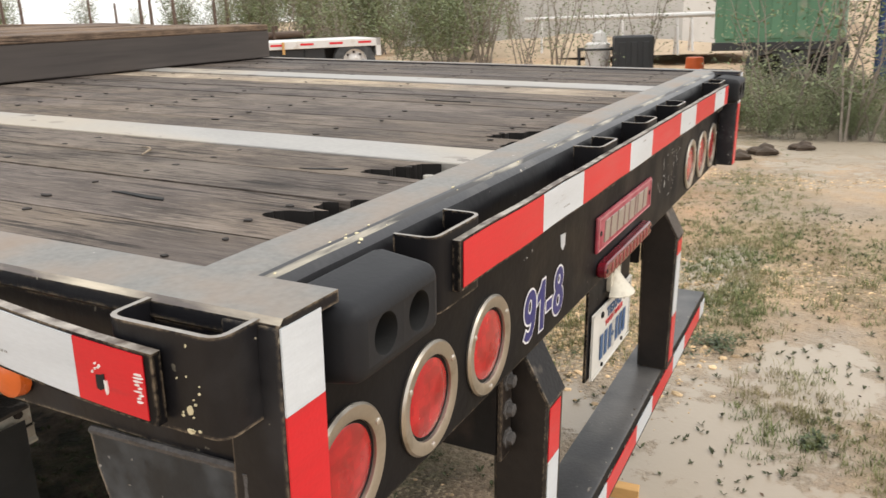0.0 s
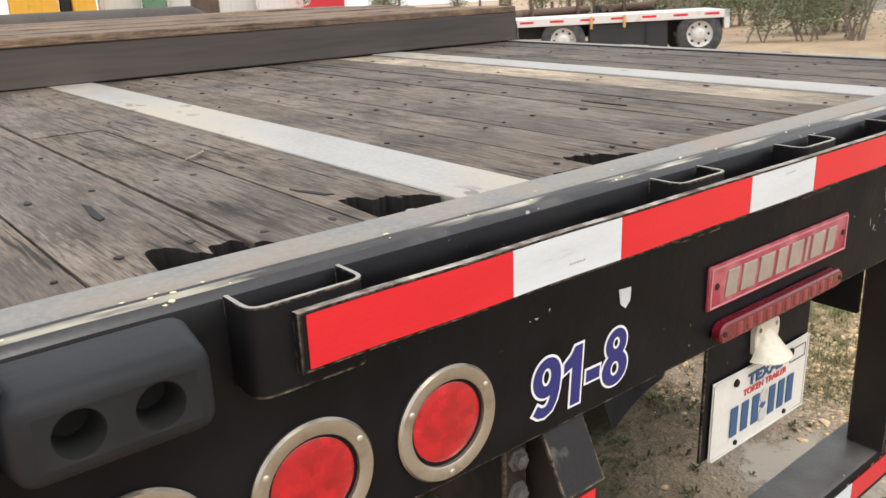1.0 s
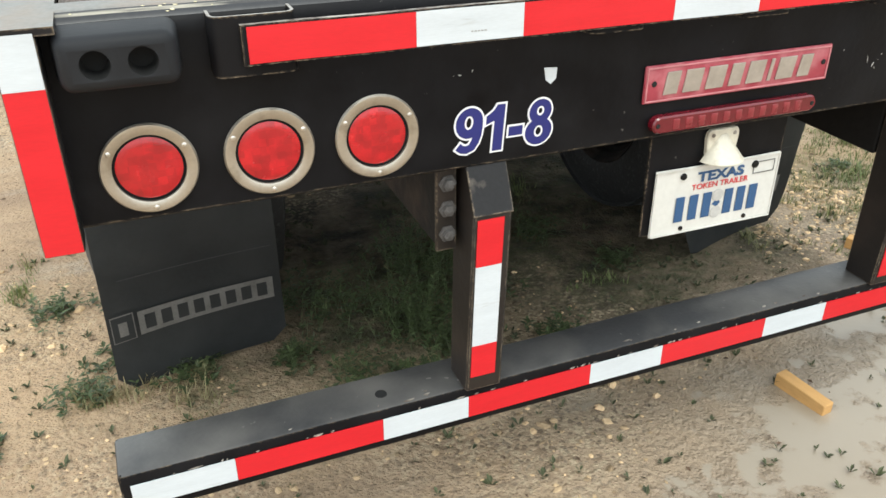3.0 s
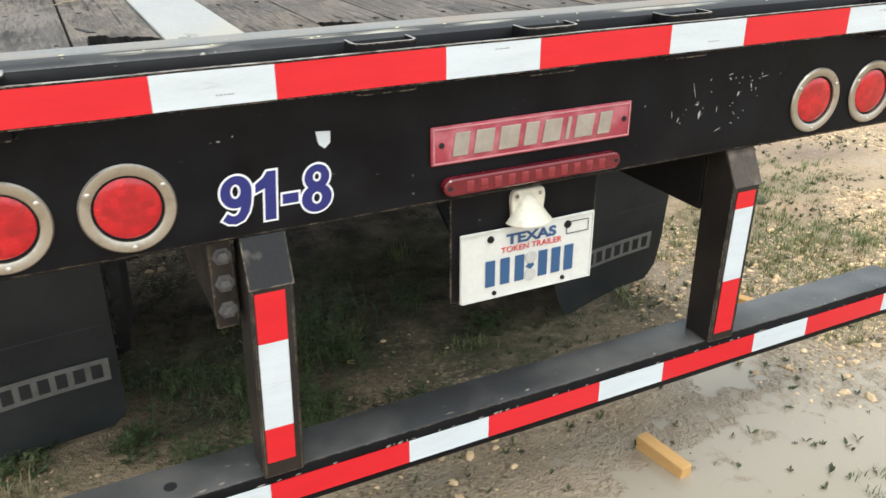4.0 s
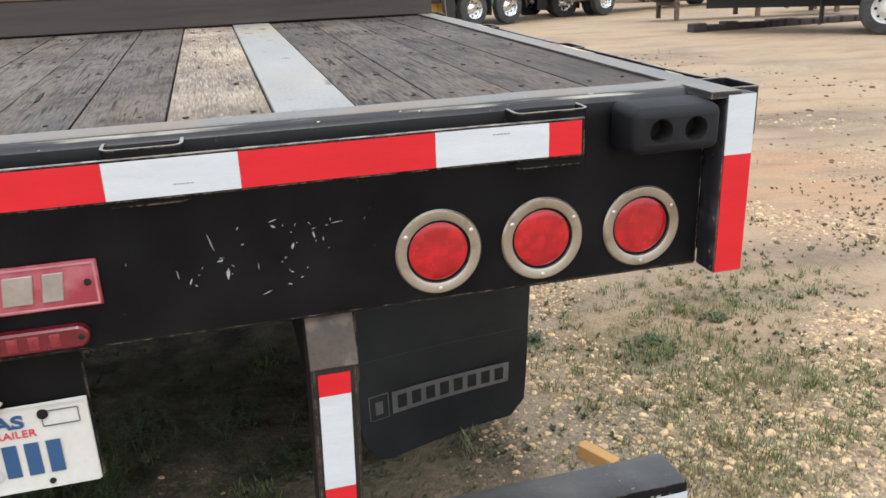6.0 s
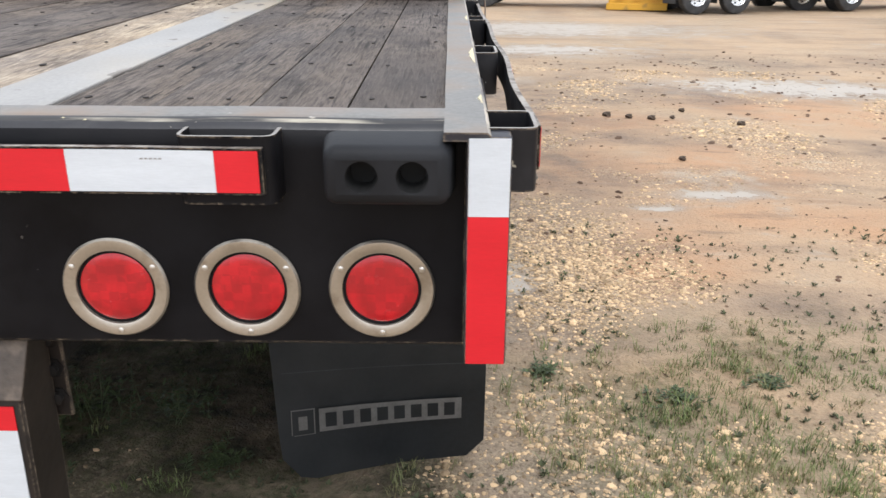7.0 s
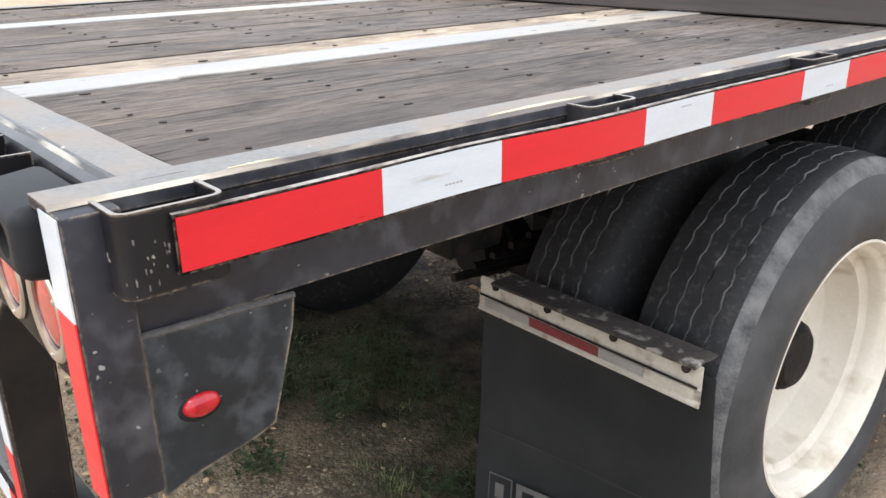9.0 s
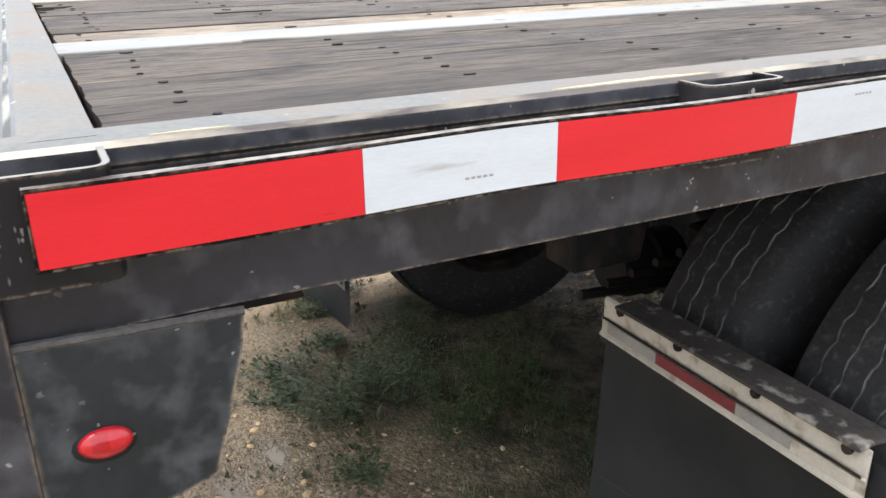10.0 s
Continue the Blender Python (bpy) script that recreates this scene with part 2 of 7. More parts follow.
M_TYRE = material("tyre_rubber", (0.033, 0.034, 0.036), 0.7, spread=0.3, scale=8, fine=90, bump=0.35, second=(0.085, 0.085, 0.085), second_at=0.6,
                  second_scale=6, second_soft=0.16, depth=0.002)
M_TREAD = material("worn_tread", (0.020, 0.020, 0.021), 0.72, spec=0.36, spread=0.5, scale=14, fine=120, bump=0.6, second=(0.050, 0.049, 0.047), second_at=0.64, second_scale=60, second_soft=0.08)
M_SCUFF = material("scuffed_tyre_shoulder", (0.070, 0.071, 0.073), 0.85, spread=0.7, scale=30, fine=140, bump=0.9, second=(0.165, 0.163, 0.160), second_at=0.52, second_scale=20, second_soft=0.16)
M_GROOVE = material("dusty_groove", (0.25, 0.245, 0.23), 0.9, spread=0.6, scale=30, fine=140, bump=0.6, second=(0.012, 0.012, 0.012), second_at=0.535, second_scale=18, second_soft=0.10)
M_WELD = material("dusty_weld_bead", (0.075, 0.07, 0.068), 0.75, spread=0.5, scale=40, fine=160, bump=0.6)
M_CAP = material("rough_cap_steel", (0.016, 0.016, 0.0175), 0.7, spec=0.3, spread=0.3, scale=14, fine=120, bump=0.3, second=(0.075, 0.066, 0.058), second_at=0.66, second_scale=30, second_soft=0.05, wear=((0.30, 0.235, 0.165), 0.6, 0.005))
M_RIM = material("cream_white_wheel_paint", (0.66, 0.61, 0.52), 0.5, spread=0.12, scale=8, fine=90, bump=0.15, second=(0.33, 0.25, 0.16), second_at=0.67,
                 second_scale=9, second_soft=0.12, depth=0.001)
# Base lifted a little for sky reflection, over real gloss and worn patches.
M_BARTOP = material("glossy_worn_bar_paint", (0.036, 0.036, 0.038), 0.40, spread=0.45, scale=7, fine=110, bump=0.35, spec=0.55, second=(0.118, 0.112, 0.106), second_at=0.57, second_scale=5,
                    second_soft=0.15, depth=0.0015, flecks=((0.17, 0.16, 0.15), 0.70, 60))
M_ROLL = material("glossy_rolled_edge", (0.018, 0.018, 0.021), 0.34, spread=0.4, scale=9, fine=110, bump=0.25, spec=0.5, second=(0.060, 0.056, 0.054), second_at=0.64, second_scale=14,
                  second_soft=0.1, depth=0.001, flecks=((0.30, 0.27, 0.22), 0.70, 70))
M_RCAP = material("rusty_cap_steel", (0.060, 0.047, 0.037), 0.7, spread=0.5, scale=14, fine=120, bump=0.4, second=(0.16, 0.125, 0.095), second_at=0.6, second_scale=20,
                  second_soft=0.1)
M_ALU = material("dull_aluminium_strip", (0.315, 0.305, 0.288), 0.55, metal=0.10, spread=0.30, scale=8, fine=180, bump=0.2, second=(0.40, 0.335, 0.245),
                 second_at=0.57, second_scale=3.2, second_soft=0.14, depth=0.0008, stretch=(1, 0.5, 1), flecks=((0.17, 0.15, 0.13), 0.62, 30))
M_PLATE = material("white_plate_enamel", (0.63, 0.62, 0.585), 0.4, spread=0.12, scale=20, bump=0.05, second=(0.5, 0.47, 0.42), second_at=0.72, second_scale=20,
                   second_soft=0.08)
M_BLUE = material("blue_print", (0.030, 0.085, 0.200), 0.5, spread=0.1)
M_STICKER = material("worn_round_sticker", (0.46, 0.45, 0.43), 0.6, spread=0.25, scale=40)
M_NAVY = material("navy_vinyl", (0.016, 0.020, 0.150), 0.4, spread=0.1)
M_REDPRINT = material("red_print", (0.6, 0.04, 0.05), 0.5, spread=0.1)
M_WVINYL = material("white_vinyl", (0.78, 0.78, 0.8), 0.4, spread=0.05)
M_LAMPW = material("yellowed_plastic", (0.62, 0.58, 0.48), 0.45, spread=0.15, scale=30, bump=0.15, second=(0.4, 0.35, 0.27), second_at=0.62, second_scale=30)


def wood_material(name, base, light, dark, soft=1.0, cracks=0.85):
    """Weathered boards: grain along local y, drying cracks, stains and a tone of their own for each board."""
    m = bpy.data.materials.new(name)
    m.use_nodes = True
    n, l = m.node_tree.nodes, m.node_tree.links
    b = n["Principled BSDF"]
    tc = n.new("ShaderNodeTexCoord")
    oi = n.new("ShaderNodeObjectInfo")
    off = n.new("ShaderNodeVectorMath")
    off.operation = "MULTIPLY_ADD"
    cmb = n.new("ShaderNodeCombineXYZ")
    for i in range(3):
        l.new(oi.outputs["Random"], cmb.inputs[i])
    l.new(cmb.outputs[0], off.inputs[0])
    off.inputs[1].default_value = (7.3, 11.1, 3.7)
    l.new(tc.outputs["Object"], off.inputs[2])

    def tex(scale, stretch, detail=6, rough=0.6):
        mp = n.new("ShaderNodeMapping")
        mp.inputs["Scale"].default_value = stretch
        l.new(off.outputs[0], mp.inputs["Vector"])
        t = n.new("ShaderNodeTexNoise")
        t.inputs["Scale"].default_value, t.inputs["Detail"].default_value, t.inputs["Roughness"].default_value = scale, detail, rough
        l.new(mp.outputs["Vector"], t.inputs["Vector"])
        return t.outputs["Fac"]

    def ramp(v, a, c, lo, hi):
        t = n.new("ShaderNodeMapRange")
        t.inputs["From Min"].default_value, t.inputs["From Max"].default_value = a, c
        t.inputs["To Min"].default_value, t.inputs["To Max"].default_value = lo, hi
        l.new(v, t.inputs["Value"])
        return t.outputs["Result"]

    def mix(f, a, c, blend="MIX"):
        t = n.new("ShaderNodeMix")
        t.data_type, t.blend_type = "RGBA", blend
        if isinstance(f, float):
            t.inputs["Factor"].default_value = f
        else:
            l.new(f, t.inputs["Factor"])
        for key, v in (("A", a), ("B", c)):
            if isinstance(v, tuple):
                t.inputs[key].default_value = (*v, 1)
            else:
                l.new(v, t.inputs[key])
        return t.outputs["Result"]

    grain = tex(130, (1, 0.07, 1), 6, 0.75)
    fibre = tex(300, (1, 0.06, 1), 5, 0.7)
    blotch = tex(1.5, (1.3, 0.8, 1), 6, 0.65)
    broad = tex(3.2, (1, 0.6, 1), 5)
    stain = tex(9, (1, 0.55, 1), 7, 0.7)
    patch = tex(4.5, (1, 0.5, 1), 4)
    crack = tex(120, (1, 0.045, 1), 4, 0.55)
    check = tex(42, (1, 0.07, 1), 4, 0.6)
    warm = tex(2.4, (1.6, 0.5, 1), 4)
    c = mix(ramp(grain, 0.32, 0.68, 0, 1), tuple(x * 0.58 for x in base), tuple(x * 1.34 for x in base))
    c = mix(ramp(broad, 0.42, 0.62, 0, 0.75 * soft), c, light)
    c = mix(ramp(warm, 0.42, 0.62, 0, 0.42), c, tuple(x * k for x, k in zip(light, (0.95, 0.82, 0.62))))
    c = mix(ramp(stain, 0.47, 0.64, 0, 0.8), c, dark)
    c = mix(ramp(fibre, 0.51, 0.66, 0, 0.85), c, tuple(x * 0.7 for x in dark))
    c = mix(ramp(fibre, 0.46, 0.34, 0, 0.65), c, tuple(x * 1.15 for x in light))
    c = mix(ramp(blotch, 0.50, 0.62, 0, 0.55), c, tuple(0.45 * (x + y) for x, y in zip(dark, base)))
    t = n.new("ShaderNodeMath")
    t.operation = "MULTIPLY"
    l.new(ramp(crack, 0.57, 0.61, 0, cracks), t.inputs[0])
    l.new(ramp(patch, 0.44, 0.58, 0.15, 1), t.inputs[1])
    c = mix(t.outputs[0], c, (0.016, 0.013, 0.011))
    c = mix(ramp(check, 0.70, 0.73, 0, 0.85), c, (0.012, 0.010, 0.009))
    tone = n.new("ShaderNodeHueSaturation")
    l.new(c, tone.inputs["Color"])
    l.new(ramp(oi.outputs["Random"], 0, 1, 0.82, 1.16), tone.inputs["Value"])
    l.new(tone.outputs["Color"], b.inputs["Base Color"])
    l.new(ramp(broad, 0.3, 0.7, 0.62, 0.82), b.inputs["Roughness"])
    b.inputs["Specular IOR Level"].default_value = 0.2
    bp = n.new("ShaderNodeBump")
    bp.inputs["Strength"].default_value, bp.inputs["Distance"].default_value = 0.6, 0.003
    h = n.new("ShaderNodeMath")
    h.operation = "SUBTRACT"
    l.new(grain, h.inputs[0])
    l.new(ramp(crack, 0.565, 0.62, 0, 1.2), h.inputs[1])
    l.new(h.outputs[0], bp.inputs["Height"])
    l.new(bp.outputs["Normal"], b.inputs["Normal"])
    return m


M_WOOD = wood_material("weathered_deck_wood", (0.124, 0.100, 0.086), (0.220, 0.186, 0.156), (0.038, 0.030, 0.026))
M_WOODR = wood_material("dark_weathered_deck_wood", (0.108, 0.090, 0.080), (0.180, 0.152, 0.132), (0.030, 0.025, 0.023), 1.0, 0.95)
M_WOODL = wood_material("pale_new_board", (0.205, 0.172, 0.145), (0.53, 0.455, 0.355), (0.115, 0.088, 0.068), 1.3, 0.5)
M_MAT = material("dark_mat_timber", (0.052, 0.043, 0.039), 0.75, spread=0.5, scale=9, fine=70, bump=0.35, stretch=(1, 0.06, 1), second=(0.085, 0.070, 0.060), second_at=0.58, second_scale=4,
                 second_soft=0.15, depth=0.002)
M_MATTOP = wood_material("brown_board", (0.155, 0.108, 0.078), (0.27, 0.19, 0.13), (0.06, 0.042, 0.032))
M_LUMBER = material("fresh_lumber", (0.56, 0.32, 0.115), 0.7, spread=0.2, scale=20, fine=120, bump=0.2, stretch=(0.3, 1, 1))
M_POST = material("rusty_stake", (0.12, 0.08, 0.06), 0.8, spread=0.4, scale=15)


def ground_material():
    """Wet tan mud and crushed stone; the mesh says where water stands, where it is green, where the sand is orange and
    where soil is darkened for shade.
    """
    m = bpy.data.materials.new("wet_gravel_ground")
    m.use_nodes = True
    n, l = m.node_tree.nodes, m.node_tree.links
    b = n["Principled BSDF"]
    tc = n.new("ShaderNodeTexCoord")

    def tex(scale, detail=6, rough=0.6):
        t = n.new("ShaderNodeTexNoise")
        t.inputs["Scale"].default_value, t.inputs["Detail"].default_value, t.inputs["Roughness"].default_value = scale, detail, rough
        l.new(tc.outputs["Object"], t.inputs["Vector"])
        return t.outputs["Fac"]

    def attr(name):
        t = n.new("ShaderNodeAttribute")
        t.attribute_name = name
        return t.outputs["Fac"]

    def ramp(v, a, c, lo, hi):
        t = n.new("ShaderNodeMapRange")
        t.inputs["From Min"].default_value, t.inputs["From Max"].default_value = a, c
        t.inputs["To Min"].default_value, t.inputs["To Max"].default_value = lo, hi
        l.new(v, t.inputs["Value"])
        return t.outputs["Result"]

    def mul(a, c, op="MULTIPLY"):
        t = n.new("ShaderNodeMath")
        t.operation = op
        for i, v in enumerate((a, c)):
            if isinstance(v, (int, float)):
                t.inputs[i].default_value = v
            else:
                l.new(v, t.inputs[i])
        return t.outputs[0]

    def mix(f, a, c):
        t = n.new("ShaderNodeMix")
        t.data_type = "RGBA"
        l.new(f, t.inputs["Factor"])
        for key, v in (("A", a), ("B", c)):
            if isinstance(v, tuple):
                t.inputs[key].default_value = (*v, 1)
            else:
                l.new(v, t.inputs[key])
        return t.outputs["Result"]

    wet, green, sand, shaded_soil, stony, clay, brown = attr("wet"), attr("green"), attr("sand"), attr("shaded_soil"), attr("stony"), attr("clay"), attr("brown")
    grit = n.new("ShaderNodeTexVoronoi")
    grit.inputs["Scale"].default_value = 95
    l.new(tc.outputs["Object"], grit.inputs["Vector"])
    peb = n.new("ShaderNodeTexVoronoi")
    peb.inputs["Scale"].default_value = 34
    l.new(tc.outputs["Object"], peb.inputs["Vector"])
    c = mix(ramp(tex(0.5, 5), 0.40, 0.60, 0, 1), (0.335, 0.275, 0.205), (0.43, 0.303, 0.183))
    c = mix(ramp(tex(2.1, 7, 0.65), 0.50, 0.64, 0, 0.55), c, (0.285, 0.205, 0.135))
    c = mix(ramp(tex(18, 7, 0.7), 0.48, 0.68, 0, 0.6), c, (0.185, 0.135, 0.09))
    c = mix(sand, c, (0.485, 0.340, 0.210))
    c = mix(mul(clay, ramp(tex(1.6, 6), 0.35, 0.6, 0.3, 1)), c, (0.47, 0.275, 0.150))
    lay = n.new("ShaderNodeMapping")
    lay.inputs["Scale"].default_value = (0.45, 1.7, 1)
    lay.inputs["Rotation"].default_value = (0, 0, 0.25)
    l.new(tc.outputs["Object"], lay.inputs["Vector"])
    streak = []
    for k in (0.9, 3.1):
        t = n.new("ShaderNodeTexNoise")
        t.inputs["Scale"].default_value, t.inputs["Detail"].default_value, t.inputs["Roughness"].default_value = k, 8, 0.65
        l.new(lay.outputs["Vector"], t.inputs["Vector"])
        streak.append(t.outputs["Fac"])
    c = mix(ramp(streak[0], 0.50, 0.64, 0, 0.6), c, (0.255, 0.175, 0.118))
    c = mix(ramp(streak[1], 0.58, 0.70, 0, 0.5), c, (0.45, 0.375, 0.285))
    c = mix(ramp(streak[1], 0.42, 0.30, 0, 0.6), c, (0.185, 0.130, 0.090))
    c = mix(ramp(tex(0.8, 8, 0.7), 0.41, 0.34, 0, 0.65), c, (0.41, 0.345, 0.27))
    c = mix(mul(brown, ramp(tex(2.8, 7, 0.7), 0.36, 0.62, 0.25, 1)), c, (0.200, 0.145, 0.105))
    # Near-black colour under the trailer: its shade painted over moist soil.
    c = mix(mul(shaded_soil, ramp(tex(7), 0.35, 0.6, 0.45, 1)), c, (0.026, 0.020, 0.015))
    sep = n.new("ShaderNodeSeparateColor")
    l.new(grit.outputs["Color"], sep.inputs[0])
    c = mix(mul(mul(ramp(sep.outputs[0], 0.62, 0.70, 0, 0.8), ramp(tex(5), 0.4, 0.6, 0.3, 1)), stony), c, (0.60, 0.49, 0.33))
    c = mix(mul(ramp(sep.outputs[1], 0.80, 0.86, 0, 0.7), ramp(stony, 0, 1, 0.2, 1)), c, (0.10, 0.075, 0.055))
    c = mix(mul(green, ramp(tex(26), 0.4, 0.6, 0.25, 0.85)), c, (0.070, 0.078, 0.030))
    w = ramp(mul(wet, mul(ramp(tex(3.5), 0.3, 0.7, -0.32, 0.28), ramp(tex(13), 0.3, 0.7, -0.22, 0.2), "ADD"), "ADD"), 0.48, 0.60, 0, 1)
    damp = ramp(mul(wet, ramp(tex(2.5), 0.3, 0.7, -0.3, 0.3), "ADD"), 0.15, 0.6, 0, 0.6)
    c = mix(damp, c, (0.27, 0.222, 0.165))
    c = mix(w, c, (0.355, 0.298, 0.228))
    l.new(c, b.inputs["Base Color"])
    r = mul(ramp(damp, 0, 0.6, 0.9, 0.45), ramp(w, 0, 1, 1.0, 0.8))
    l.new(r, b.inputs["Roughness"])
    bp = n.new("ShaderNodeBump")
    bp.inputs["Distance"].default_value = 0.012
    l.new(ramp(w, 0, 1, 0.8, 0.04), bp.inputs["Strength"])
    l.new(mul(mul(ramp(grit.outputs["Distance"], 0, 0.5, 1, 0), 0.4), mul(tex(60), mul(ramp(peb.outputs["Distance"], 0, 0.5, 1, 0), 0.6), "ADD"), "ADD"), bp.inputs["Height"])
    l.new(bp.outputs["Normal"], b.inputs["Normal"])
    return m


M_GROUND = ground_material()
M_STONE = material("crushed_limestone", (0.52, 0.375, 0.222), 0.85, spread=0.2, scale=60, bump=0.3, island=1.1)
M_GRASS = material("grass_blades", (0.135, 0.165, 0.052), 0.6, spread=0.2, scale=3, bump=0, island=0.9, second=(0.30, 0.25, 0.13), second_at=0.55, second_scale=2,
                   second_soft=0.1)
M_WEED = material("weed_leaves", (0.066, 0.090, 0.033), 0.55, spread=0.2, scale=6, bump=0, island=0.8, second=(0.16, 0.15, 0.07), second_at=0.66, second_scale=9, second_soft=0.06)
M_SPRIG = material("small_dark_sprigs", (0.075, 0.085, 0.038), 0.7, spread=0.2, bump=0, island=0.8)
M_LEAF = material("scrub_leaves", (0.165, 0.195, 0.092), 0.6, spread=0.2, scale=1.5, bump=0, island=0.9, second=(0.17, 0.15, 0.095), second_at=0.58, second_scale=0.8,
                  second_soft=0.1)
M_BARK = material("pale_bark", (0.22, 0.185, 0.15), 0.85, spread=0.4, scale=10, bump=0.5)
M_DARK = material("dark_machinery", (0.02, 0.021, 0.023), 0.6, spread=0.4, scale=3, fine=40)
M_WPAINT = material("white_vehicle_paint", (0.62, 0.60, 0.58), 0.5, spread=0.15, scale=3, second=(0.4, 0.33, 0.26), second_at=0.66)
M_YELLOW = material("yellow_vehicle_paint", (0.62, 0.34, 0.03), 0.45, spread=0.15, scale=2, second=(0.3, 0.18, 0.05), second_at=0.68)
M_GREEN = material("green_container_paint", (0.085, 0.19, 0.11), 0.55, spread=0.2, scale=2, second=(0.2, 0.22, 0.16), second_at=0.66)
M_CBLUE = material("blue_container_paint", (0.03, 0.06, 0.16), 0.55, spread=0.2, scale=2)
M_CRED = material("red_cab_paint", (0.5, 0.02, 0.03), 0.35, spread=0.1)
M_CHROME = material("polished_wheel", (0.75, 0.75, 0.74), 0.22, metal=0.9, spread=0.1, bump=0.05)
M_SAND = material("sand_heap", (0.42, 0.325, 0.225), 0.9, spread=0.2, scale=2, bump=0.4)
M_ORANGE = material("orange_plastic", (0.7, 0.13, 0.03), 0.5, spread=0.1)
M_SHEET = material("pale_metal_sheet", (0.55, 0.53, 0.50), 0.5, spread=0.12, scale=1)
M_DUSTFLAP = material("dusty_pale_flap", (0.27, 0.26, 0.25), 0.7, spread=0.3, scale=4, second=(0.14, 0.12, 0.10), second_at=0.6, second_scale=3)
M_STRAP = material("dusty_webbing", (0.22, 0.20, 0.16), 0.85, spread=0.3, scale=20)

# ---- mesh helpers ----


def box(bm, x0, x1, y0, y1, z0, z1, bevel=0.0, seg=1):
    b2 = bmesh.new()
    bmesh.ops.create_cube(b2, size=1, matrix=Matrix.Translation(((x0 + x1) / 2, (y0 + y1) / 2, (z0 + z1) / 2)) @ Matrix.Diagonal((x1 - x0, y1 - y0, z1 - z0, 1)))
    if bevel:
        bmesh.ops.bevel(b2, geom=b2.edges[:], offset=bevel, segments=seg, profile=0.5, affect="EDGES", clamp_overlap=True)
    join(bm, b2)


def join(bm, b2, m=None):
    if m is not None:
        b2.transform(m)
    tmp = bpy.data.meshes.new("tmp")
    b2.to_mesh(tmp)
    bm.from_mesh(tmp)
    bpy.data.meshes.remove(tmp)
    b2.free()


def prism(bm, pts, axis, a0, a1, bevel=0.0):
    """A flat outline drawn out along x (pts are y, z), y (x, z) or z (x, y)."""
    def at(p, a):
        return {"x": (a, p[0], p[1]), "y": (p[0], a, p[1]), "z": (p[0], p[1], a)}[axis]
    b2 = bmesh.new()
    lo, hi = [b2.verts.new(at(p, a0)) for p in pts], [b2.verts.new(at(p, a1)) for p in pts]
    b2.faces.new(lo), b2.faces.new(hi[::-1])
    for i in range(len(pts)):
        j = (i + 1) % len(pts)
        b2.faces.new((lo[i], hi[i], hi[j], lo[j]))
    bmesh.ops.recalc_face_normals(b2, faces=b2.faces[:])
    if bevel:
        bmesh.ops.bevel(b2, geom=b2.edges[:], offset=bevel, segments=1, affect="EDGES", clamp_overlap=True)
    join(bm, b2)


def lathe(bm, prof, axis="x", at=(0, 0, 0), seg=48, closed=False, mats=None):
    """Turns a profile of (along, radius) about an axis."""
    b2 = bmesh.new()
    rings = []
    for h, r in prof:
        ring = []
        for i in range(seg):
            a = 2 * math.pi * i / seg
            u, v = r * math.cos(a), r * math.sin(a)
            ring.append(b2.verts.new({"x": (h, u, v), "y": (u, h, v), "z": (u, v, h)}[axis]))
        rings.append(ring)
    pairs = list(zip(rings, rings[1:])) + ([(rings[-1], rings[0])] if closed else [])
    for k, (p, q) in enumerate(pairs):
        for i in range(seg):
            j = (i + 1) % seg
            f = b2.faces.new((p[i], p[j], q[j], q[i]))
            if mats:
                f.material_index = mats[k]
    bmesh.ops.remove_doubles(b2, verts=b2.verts[:], dist=1e-6)
    bmesh.ops.recalc_face_normals(b2, faces=b2.faces[:])
    join(bm, b2, Matrix.Translation(at))


def tube(bm, pts, r, seg=8):
    b2 = bmesh.new()
    rings = []
    pts = [Vector(p) for p in pts]
    for i, p in enumerate(pts):
        d = (pts[min(i + 1, len(pts) - 1)] - pts[max(i - 1, 0)]).normalized()
        u = d.orthogonal().normalized() if not rings else (rings_u - d * rings_u.dot(d)).normalized()
        rings_u = u
        v = d.cross(u)
        rr = r[i] if isinstance(r, (list, tuple)) else r
        rings.append([b2.verts.new(p + rr * (math.cos(2 * math.pi * k / seg) * u + math.sin(2 * math.pi * k / seg) * v)) for k in range(seg)])
    for p, q in zip(rings, rings[1:]):
        for i in range(seg):
            b2.faces.new((p[i], p[(i + 1) % seg], q[(i + 1) % seg], q[i]))
    b2.faces.new(rings[0][::-1]), b2.faces.new(rings[-1])
    bmesh.ops.recalc_face_normals(b2, faces=b2.faces[:])
    join(bm, b2)


def finish(bm, name, mats, smooth=True):
    me = bpy.data.meshes.new(name)
    bm.to_mesh(me)
    bm.free()
    for m in mats if isinstance(mats, (list, tuple)) else [mats]:
        me.materials.append(m)
    if smooth:
        me.polygons.foreach_set("use_smooth", [True] * len(me.polygons))
        me.set_sharp_from_angle(angle=radians(32))
    return me


def part(name, bm, mats, parent, label="", smooth=True):
    ob = new(name, finish(bm, name, mats, smooth))
    ob.parent = parent
    return tagged(ob, label) if label else ob


def thing(name, label, category, m=Matrix(), group="", kind=""):
    ob = new(name)
    ob.empty_display_size = 0.2
    ob.matrix_basis = m
    return tagged(ob, label, category, group, kind)


def solid(name, bm, mats, label, category, m=Matrix(), group="", kind="", smooth=True):
    ob = new(name, finish(bm, name, mats, smooth))
    ob.matrix_basis = m
    return tagged(ob, label, category, group, kind)


